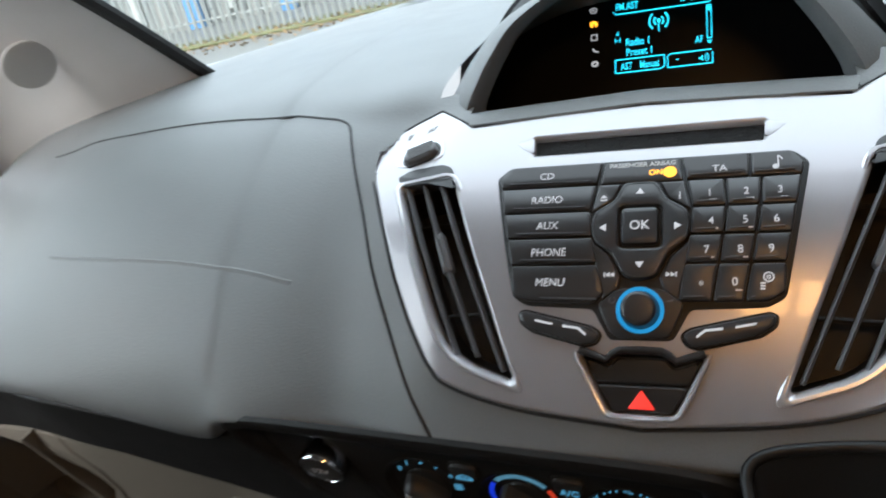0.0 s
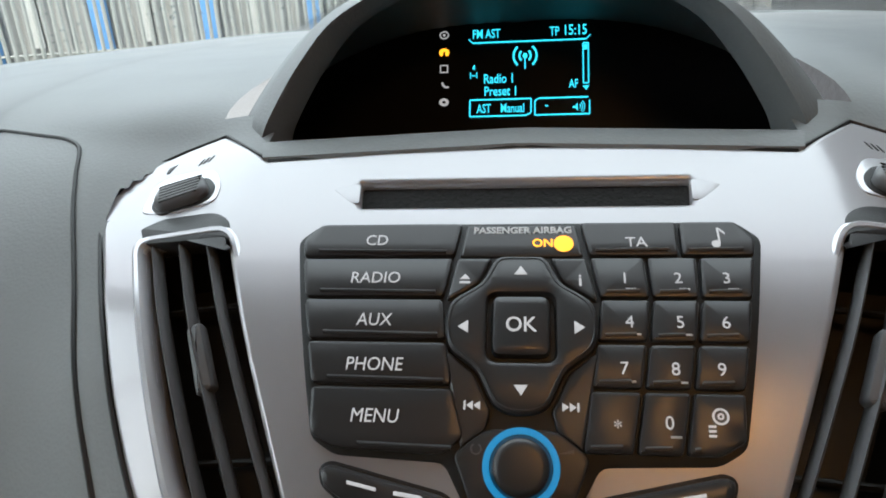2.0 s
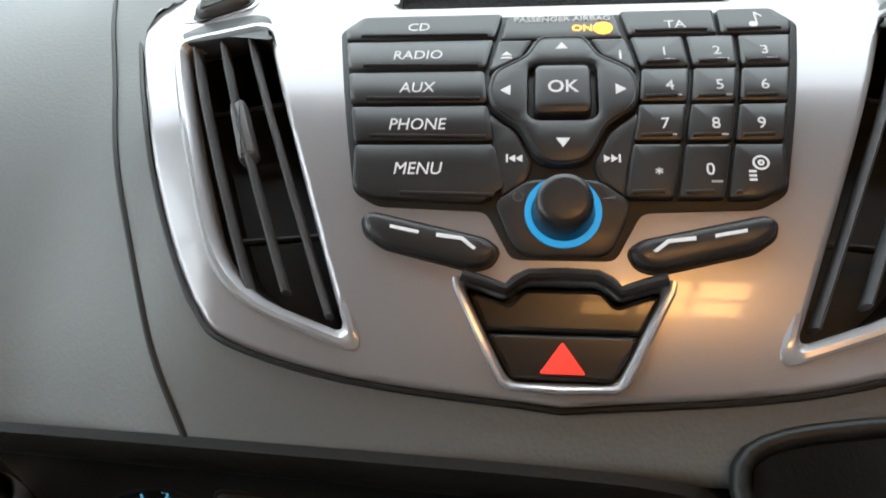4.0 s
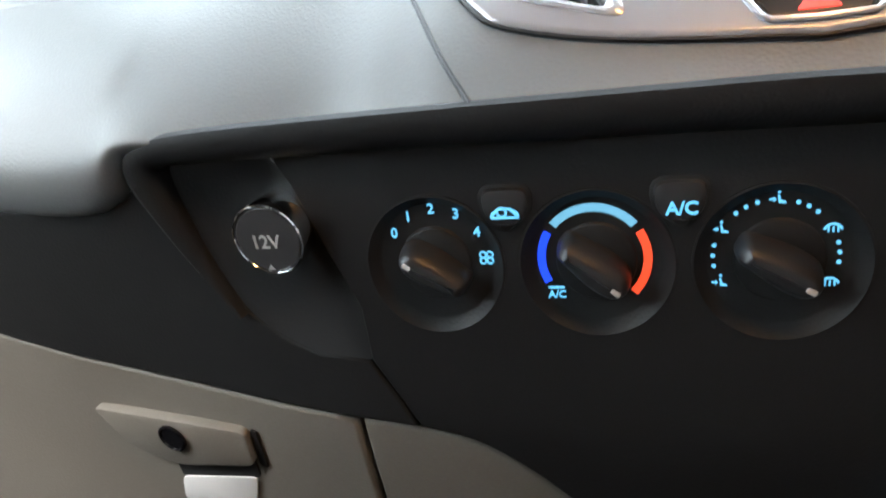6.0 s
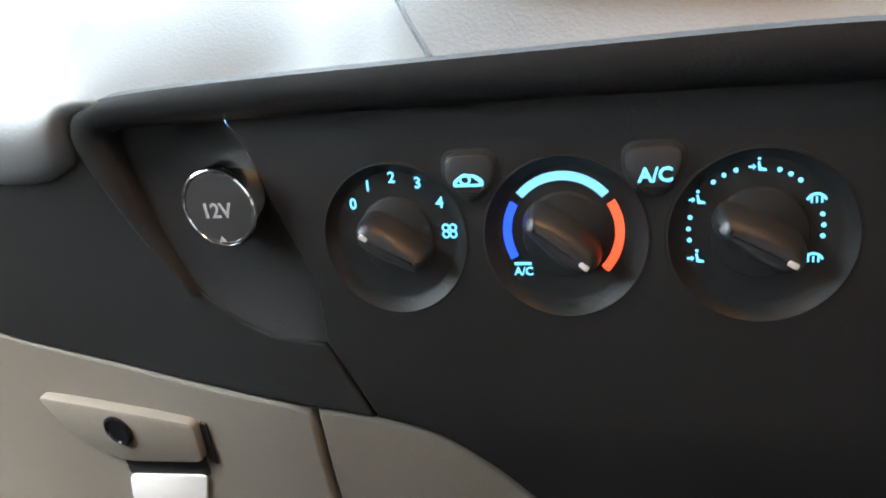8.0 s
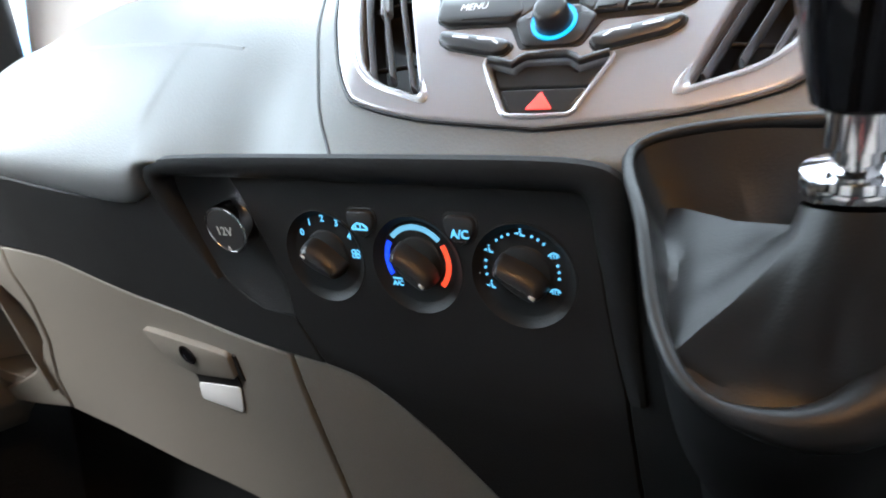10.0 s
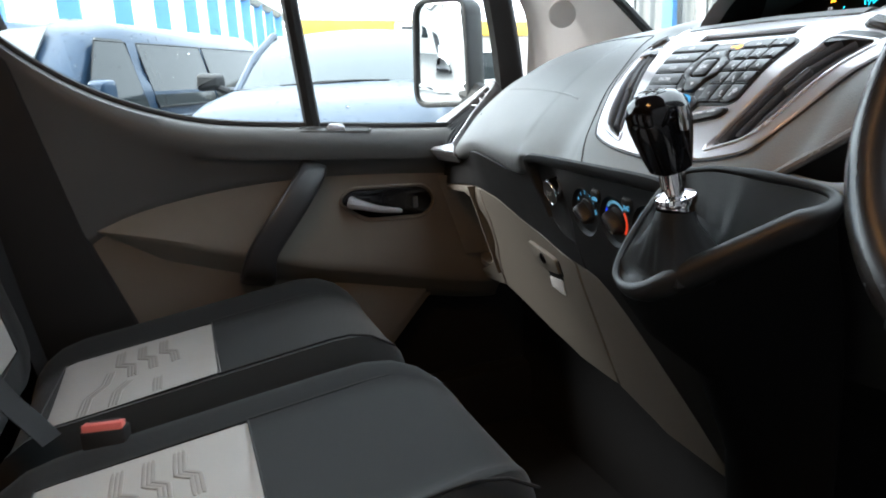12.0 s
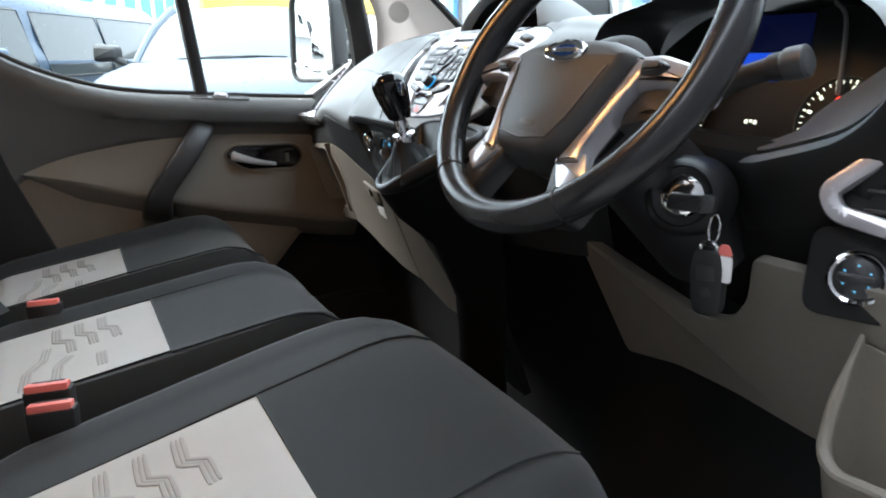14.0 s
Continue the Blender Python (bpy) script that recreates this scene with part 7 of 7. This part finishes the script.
suv = thing("parked_suv", S(0, 0, 0), "blue grey sport utility car parked nose towards the van", "car")
part("body", car_shell(S, (
    (1.25, [(0, 0.95), (0.45, 0.93), (0.72, 0.85), (0.78, 0.6), (0.7, 0.3), (0, 0.28)]),
    (1.1, [(0, 1.03), (0.5, 1.02), (0.82, 0.95), (0.9, 0.65), (0.85, 0.3), (0, 0.28)]),
    (0.6, [(0, 1.1), (0.5, 1.095), (0.86, 1.03), (0.95, 0.7), (0.9, 0.3), (0, 0.28)]),
    (0.1, [(0, 1.14), (0.5, 1.135), (0.88, 1.07), (0.96, 0.72), (0.92, 0.3), (0, 0.28)]),
    (-0.15, [(0, 1.16), (0.5, 1.15), (0.88, 1.09), (0.96, 0.72), (0.92, 0.3), (0, 0.28)]),
    (-3.0, [(0, 1.16), (0.5, 1.15), (0.88, 1.09), (0.96, 0.72), (0.92, 0.3), (0, 0.28)]),
    (-3.3, [(0, 1.1), (0.5, 1.08), (0.8, 1.0), (0.85, 0.7), (0.8, 0.4), (0, 0.38)]))), CAR_PAINT, suv, "blue grey painted body")
part("windscreen", loft([[S(-0.12 - 0.85 * t - 0.0 * k + 0.10 * (1 - k * k) * 0.8, k * (0.74 - 0.12 * t), 1.13 + 0.46 * t + 0.04 * math.sin(math.pi * t)) for k in [-1 + i / 6 for i in range(13)]] for t in (0, 0.25, 0.5, 0.75, 1.0)], thick=0.01), SCREEN_GLASS, suv, "rain wet windscreen")
part("roof", loft([[S(a, k * w, z - 0.05 * k * k) for k in [-1 + i / 6 for i in range(13)]] for a, w, z in ((-0.9, 0.64, 1.6), (-1.2, 0.66, 1.64), (-1.9, 0.66, 1.66), (-2.7, 0.64, 1.6), (-3.1, 0.62, 1.5))], thick=0.03), CAR_PAINT, suv, "painted roof")
for s in (1, -1):
    part("pillar", tube([S(-0.1, s * 0.78, 1.11), S(-0.5, s * 0.73, 1.38), S(-0.95, s * 0.65, 1.6)], 0.035, 8), CAR_PAINT, suv)
    part("side_window", loft([[S(a, s * (0.8 - 0.14 * t), 1.12 + 0.42 * t) for a in (-0.3 - 0.6 * t, -1.2, -2.2, -2.9)] for t in (0, 0.5, 1)], thick=0.01), DARK_GLASS, suv)
    m = part("wing_mirror", dome([(x, y) for x, y in rounded([(-100, -70), (110, -60), (110, 60), (-90, 80)], 40)], -70, 60, frame_map(S(-0.15, s * 1.02, 1.2), S(0, 1, 0) - S(0, 0, 0), (0, 0, 1)), shrink=40), RUBBER, suv, "dark wing mirror")
    part("mirror_arm", tube([S(-0.15, s * 0.86, 1.12), S(-0.15, s * 0.98, 1.17)], 0.03, 8), RUBBER, m)
    part("headlamp", dome(rounded([(-170, -60), (150, -50), (190, 60), (-120, 50)], 30), 0, 40, frame_map(S(1.12, s * 0.64, 0.83), S(0, 1, 0) - S(0, 0, 0), (0, 0, 1)), shrink=20), SCREEN_GLASS, suv)
    for a in (0.55, -2.5):
        wheel_at(S, a, s * 0.95, suv)
    wp = part("wiper", tube([S(-0.02 + 0.06, s * 0.1 - 0.3, 1.145), S(-0.06 + 0.06, s * 0.1 + 0.05, 1.16), S(-0.06 + 0.02, s * 0.1 + 0.35, 1.15)], 0.009, 6), RUBBER, suv)
part("cowl", block((-0.06, -0.74, 1.115), (0.06, 0.74, 1.135), 0.01, S), RUBBER, suv, "black cowl below the windscreen")
part("sensor_pod", block((-0.86, -0.08, 1.5), (-0.8, 0.08, 1.57), 0.02, S), RUBBER, suv)
part("grille", block((1.2, -0.5, 0.5), (1.27, 0.5, 0.78), 0.02, S), RUBBER, suv)
part("roof_fin", dome(rounded([(-20, -70), (20, -70), (8, 60), (-8, 60)], 8), 0, 60, frame_map(S(-2.9, 0, 1.58), S(0, 1, 0) - S(0, 0, 0), S(1, 0, 0) - S(0, 0, 0)), shrink=6), RUBBER, suv)

# Blue passenger van further off, showing its flank.
V = yard_frame((-6.55, -1.43), 152)
bv = thing("parked_van", V(0, 0, 0), "mid blue crew van parked beside the car", "van")
part("body", car_shell(V, (
    (-2.25, [(0, 1.1), (0.5, 1.08), (0.8, 1.0), (0.84, 0.85), (0.88, 0.7), (0.8, 0.3), (0, 0.28)]),
    (-1.45, [(0, 1.34), (0.5, 1.32), (0.88, 1.22), (0.93, 1.0), (0.97, 0.8), (0.93, 0.3), (0, 0.28)]),
    (-0.75, [(0, 1.86), (0.5, 1.84), (0.78, 1.72), (0.88, 1.45), (0.97, 1.1), (0.94, 0.3), (0, 0.28)]),
    (-0.3, [(0, 1.97), (0.5, 1.95), (0.8, 1.84), (0.885, 1.52), (0.97, 1.2), (0.94, 0.3), (0, 0.28)]),
    (2.6, [(0, 1.97), (0.5, 1.95), (0.8, 1.84), (0.885, 1.52), (0.97, 1.2), (0.94, 0.3), (0, 0.28)]),
    (2.75, [(0, 1.9), (0.5, 1.88), (0.76, 1.78), (0.84, 1.5), (0.92, 1.2), (0.9, 0.3), (0, 0.28)]))), VAN_PAINT, bv, "mid blue painted body")


def flank(a, z, out=0.012, s=-1):
    t = (z - 1.2) / 0.64
    return V(a, s * (0.97 - 0.17 * max(0, t) + out), z)


for lo, hi, sl in ((-1.12, -0.28, 0.42), (-0.12, 1.05, 0.0), (1.1, 2.5, 0.0)):
    wdw = part("side_window", loft([[flank((lo + sl * (z - 1.22) / 0.52) * (1 - i / 6) + hi * i / 6, z) for i in range(7)] for z in (1.2, 1.4, 1.6, 1.77)], thick=0.006), DARK_GLASS, bv, "dark tinted side window")
    part("glass_edge", tube([flank(lo, 1.215, 0.016), flank(hi, 1.215, 0.016), flank(hi, 1.75, 0.016), flank(lo + sl, 1.75, 0.016)], 0.008, 6, closed=True), RUBBER, wdw)
part("windscreen", loft([[V(-1.46 + 0.7 * t, k * (0.72 - 0.2 * t), 1.34 + 0.5 * t + 0.015) for k in (-1, -0.5, 0, 0.5, 1)] for t in (0, 0.5, 1)], thick=0.01), SCREEN_GLASS, bv)
part("door_mirror", dome(rounded([(-90, -130), (90, -130), (90, 120), (-80, 130)], 40), -60, 60, frame_map(V(-1.15, -1.12, 1.32), V(0, -1, 0) - V(0, 0, 0), (0, 0, 1)), shrink=40), VAN_PAINT, bv, "blue door mirror")
for a in (0.0, 0.22):
    part("door_handle", tube([flank(a - 0.08, 1.05, 0.03), flank(a + 0.08, 1.06, 0.03)], 0.02, 8), VAN_PAINT, bv)
for s in (1, -1):
    for a in (-1.55, 1.9):
        wheel_at(V, a, s * 0.97, bv)
part("waist_crease", tube([flank(-1.3, 1.12, 0.004), flank(2.6, 1.12, 0.004)], 0.012, 6), VAN_PAINT, bv)

# Yellow-fascia unit across the yard.
yb = thing("trade_unit", (-26, 10, 0), "pale trade building with yellow fascia band", "building")
Y = yard_frame((-36, 11), -74)
part("wall", block((-16, -6, 0), (5.3, 0, 4.1), 0.05, Y), PALE_WALL, yb, "pale rendered wall")
part("fascia", block((-16.2, -0.3, 3.5), (5.5, 0.35, 4.3), 0.05, Y), YELLOW, yb, "yellow fascia band")
part("roof", block((-16, -6, 4.1), (5.3, -0.2, 4.25), 0.05, Y), GALV, yb)
sg = part("sign_board", block((-2.2, 0.36, 3.62), (0.2, 0.42, 4.2), 0.01, Y), STICKER, yb, "white sign board")
part("sign_bar", block((-1.3, 0.42, 3.85), (-0.2, 0.44, 3.98), 0.005, Y), SATIN, sg)
for a in (-12, -7, -2, 3):
    wdo = part("window", block((a - 1.2, -0.05, 1.0), (a + 1.2, 0.04, 2.6), 0.02, Y), DARK_GLASS, yb)
    part("frame", tube([Y(a - 1.2, 0.05, 1.0), Y(a + 1.2, 0.05, 1.0), Y(a + 1.2, 0.05, 2.6), Y(a - 1.2, 0.05, 2.6)], 0.05, 6, closed=True), STICKER, wdo)

# Blue canopy frame behind the parked vehicles.
can = thing("canopy_frame", (-14, 0, 0), "blue painted steel canopy posts and beam", "canopy")
for i in range(11):
    p = Vector((-10.5 - i * 2.3, -2.6 + i * 0.72, 0))
    part("post", block((p.x - 0.17, p.y - 0.17, 0), (p.x + 0.17, p.y + 0.17, 4.4), 0.02), BLUE_STEEL, can)
part("beam", tube([Vector((-8, -3.4, 4.5)), Vector((-36, 5.4, 4.5))], 0.2, 6), GALV, can, "pale steel eaves beam")

# Palisade fence in front of the van with a clad shed behind it.
FENCE0, FENCE1 = Vector((-12.5, 10.3, 0)), Vector((3.5, 15.2, 0))
fdir = (FENCE1 - FENCE0).normalized()
fen = thing("palisade_fence", FENCE0, "grey galvanised palisade fence", "fence")
_len = (FENCE1 - FENCE0).length
_pale = mesh("pale", [Vector(p) for p in ((-0.034, 0.0, 0.05), (0, -0.016, 0.05), (0.034, 0.0, 0.05), (-0.034, 0.0, 1.95), (0, -0.016, 1.98), (0.034, 0.0, 1.95), (-0.026, 0.006, 2.02), (0.0, -0.006, 2.1), (0.026, 0.006, 2.02), (-0.034, 0.008, 0.05), (0.034, 0.008, 0.05), (-0.034, 0.008, 1.95), (0.034, 0.008, 1.95))],
             [(0, 1, 4, 3), (1, 2, 5, 4), (3, 4, 7, 6), (4, 5, 8, 7), (9, 10, 12, 11), (0, 3, 11, 9), (2, 5, 12, 10)], smooth=False)
_pale.materials.append(GALV)
_fr = Matrix.Rotation(math.atan2(fdir.y, fdir.x), 4, "Z")
for i in range(int(_len / 0.145)):
    o = new("pale", _pale)
    o.parent = fen
    o.matrix_parent_inverse = fen.matrix_basis.inverted()
    o.matrix_basis = Matrix.Translation(FENCE0 + fdir * (i * 0.145)) @ _fr @ Matrix.Rotation(radians(random.uniform(-1.2, 1.2)), 4, "Y")
for z in (0.45, 1.6):
    part("rail", tube([FENCE0 + Vector((0, 0.03, z)), FENCE1 + Vector((0, 0.03, z))], 0.025, 6), GALV, fen)
tagged(part("verge", block((0, 0, 0), (_len, 1.0, 0.05), 0.02, lambda a, b, z: FENCE0 + fdir * a + Vector((-fdir.y, fdir.x, 0)) * (b - 0.35) + Vector((0, 0, z)))  , GRASS), "weedy verge strewn with leaves", "verge", kind="structure")

PALE_STRIP = surface("pale_translucent_strip", (0.4, 0.4, 0.38), 0.6, wear=0.15, wear_scale=2)
shed = thing("clad_shed", (-6, 16, 0), "grey corrugated shed with blue steel columns", "building")
SH = yard_frame((FENCE0.x - 3.5 - 6 * fdir.x, FENCE0.y + 3.2 - 6 * fdir.y), math.degrees(math.atan2(fdir.y, fdir.x)))
part("cladding", loft([[SH(a * 0.1, 0.04 * (1 if a % 4 < 2 else -1), z) for a in range(300)] for z in (0, 2.4, 4.6)], thick=0.02), CLADDING, shed, "grey corrugated cladding")
part("roof_edge", block((0, -0.2, 4.6), (30, 4, 4.8), 0.04, SH), GALV, shed)
for i in range(13):
    part("column", block((i * 2.4 + 0.5, -0.35, 0), (i * 2.4 + 0.85, -0.1, 4.6), 0.02, SH), BLUE_STEEL, shed, "blue painted steel column")
    part("panel", block((i * 2.4 + 1.5, -0.12, 0.3), (i * 2.4 + 1.75, -0.06, 4.4), 0.01, SH), PALE_STRIP, shed)

wl = thing("stone_wall", (5, 14, 0), "dark rubble stone yard wall", "wall", kind="structure")
part("core", block((2.6, 13.6, 0), (12, 14.1, 2.2), 0.05), STONE, wl)
_rs = random.Random(8)
for r in range(8):
    x = 2.6
    while x < 11.8:
        w = _rs.uniform(0.25, 0.55)
        part("stone", block((x + 0.015, 13.52 - _rs.uniform(0, 0.05), r * 0.27 + 0.02), (x + w - 0.015, 13.7, r * 0.27 + 0.26), 0.03, seg=1), STONE, wl)
        x += w

# Fallen leaves and weeds along the foot of the fence.
LITTER = surface("dead_leaves", (0.2, 0.13, 0.06), 0.8, wear=0.5, wear_scale=30)
_lr = random.Random(12)
_lv, _lf = [], []
for _ in range(1400):
    a, b = _lr.random() * _len, _lr.gauss(-0.45, 0.5)
    c = FENCE0 + fdir * a + Vector((-fdir.y, fdir.x, 0)) * b + Vector((0, 0, 0.02 + 0.05 * max(0.0, b + 0.35 > 0)))
    t, r, w = _lr.random() * 6.28, _lr.uniform(0.02, 0.055), _lr.uniform(-0.6, 0.6)
    e, f = Vector((math.cos(t), math.sin(t), w * 0.5)) * r, Vector((-math.sin(t), math.cos(t), 0.4)) * r * 0.6
    k = len(_lv)
    _lv += [c - e, c - f * 0.9, c + e, c + f + Vector((0, 0, r * 0.4))]
    _lf.append((k, k + 1, k + 2, k + 3))
tagged(part("leaf_litter", mesh("litter", _lv, _lf, smooth=False), LITTER), "brown fallen leaves along the fence foot", "leaves", kind="stuff")

# Pale building and a white car behind, which the mirror picks up.
bk = thing("pale_workshop", (-9, -14, 0), "pale workshop building with doorway", "building")
part("wall", block((-16, -20, 0), (-3.2, -12, 5.2), 0.05), PALE_WALL, bk)
part("roof", block((-16.2, -20.2, 5.2), (-3.0, -11.8, 5.4), 0.05), GALV, bk)
part("doorway", block((-6.4, -12.03, 0), (-4.6, -11.95, 2.6), 0.01), SATIN, bk)
part("window", block((-10.5, -12.03, 1.2), (-8.5, -11.95, 2.4), 0.01), DARK_GLASS, bk)
W = yard_frame((-3.2, -7.5), 80)
wc = thing("white_hatchback", W(0, 0, 0), "white hatchback parked behind the van", "car")
part("body", car_shell(W, ((1.9, [(0, 0.7), (0.6, 0.66), (0.75, 0.5), (0.7, 0.25), (0, 0.24)]), (0.8, [(0, 0.92), (0.6, 0.9), (0.84, 0.7), (0.82, 0.25), (0, 0.24)]), (-0.2, [(0, 1.4), (0.5, 1.38), (0.84, 0.85), (0.82, 0.25), (0, 0.24)]), (-1.4, [(0, 1.42), (0.5, 1.4), (0.84, 0.9), (0.82, 0.25), (0, 0.24)]), (-1.95, [(0, 0.95), (0.5, 0.92), (0.78, 0.7), (0.75, 0.3), (0, 0.28)]))), WHITE_CAR, wc)
for s in (1, -1):
    part("side_window", loft([[W(a, s * (0.85 - 0.3 * t), 0.92 + 0.4 * t) for a in (0.45 - 0.5 * t, -0.4, -1.45 + 0.2 * t)] for t in (0, 0.5, 1)], thick=0.01), DARK_GLASS, wc)
    for a in (1.15, -1.3):
        wheel_at(W, a, s * 0.84, wc, 0.3)

# Unseen tall wall, added to block sky light on the driver's side.
tagged(part("light_block_wall", block((2.3, -14, 0), (2.7, 7, 4.8), 0.05), DARK_WALL), "unseen tall dark wall added to block light on the driver side", "wall", kind="structure")

# Rain on the glass.
WATER = pane("rain_water", (0.8, 0.84, 0.86), 1.6)


def drops(name, place, count, seed):
    """Small flattened beads scattered over a pane; place(a, b) gives a point and the pane's normal."""
    rng = random.Random(seed)
    vs, fs = [], []
    for _ in range(count):
        p, no = place(rng.random(), rng.random())
        r = rng.uniform(0.0008, 0.0024) * (1.6 if rng.random() < 0.08 else 1)
        u = no.orthogonal().normalized()
        v = no.cross(u)
        k = len(vs)
        for rr, h in ((1.0, 0.0), (0.75, 0.45)):
            vs += [p + (u * math.cos(a) + v * math.sin(a)) * r * rr + no * r * h for a in [2 * math.pi * i / 6 for i in range(6)]]
        vs.append(p + no * r * 0.6)
        fs += [(k + i, k + (i + 1) % 6, k + 6 + (i + 1) % 6, k + 6 + i) for i in range(6)] + [(k + 6 + i, k + 6 + (i + 1) % 6, k + 12) for i in range(6)]
    ob = part(name, mesh(name, vs, fs), WATER)
    ob.visible_shadow = False
    return ob


def on_windscreen(a, b):
    p = screen_pt(0.02 + 0.6 * a, 0.02 + 0.85 * b)
    e, f = screen_pt(0.03 + 0.6 * a, 0.02 + 0.85 * b) - p, screen_pt(0.02 + 0.6 * a, 0.03 + 0.85 * b) - p
    no = e.cross(f).normalized()
    no = no if no.y > 0 else -no
    return p + no * 0.006, no


def on_side_pane(a, b):
    z = 1.27 + 0.6 * b
    return Vector((-0.844 + max(0, z - 1.4) * 0.12, -0.78 + 0.85 * a, z)), Vector((-1, 0, 0.1)).normalized()


tagged(drops("rain_drops", on_windscreen, 900, 3), "clear rain drops beaded on the windscreen", "rain drops", kind="stuff")
tagged(drops("rain_drops", on_side_pane, 700, 5), "clear rain drops beaded on the door window", "rain drops", kind="stuff")
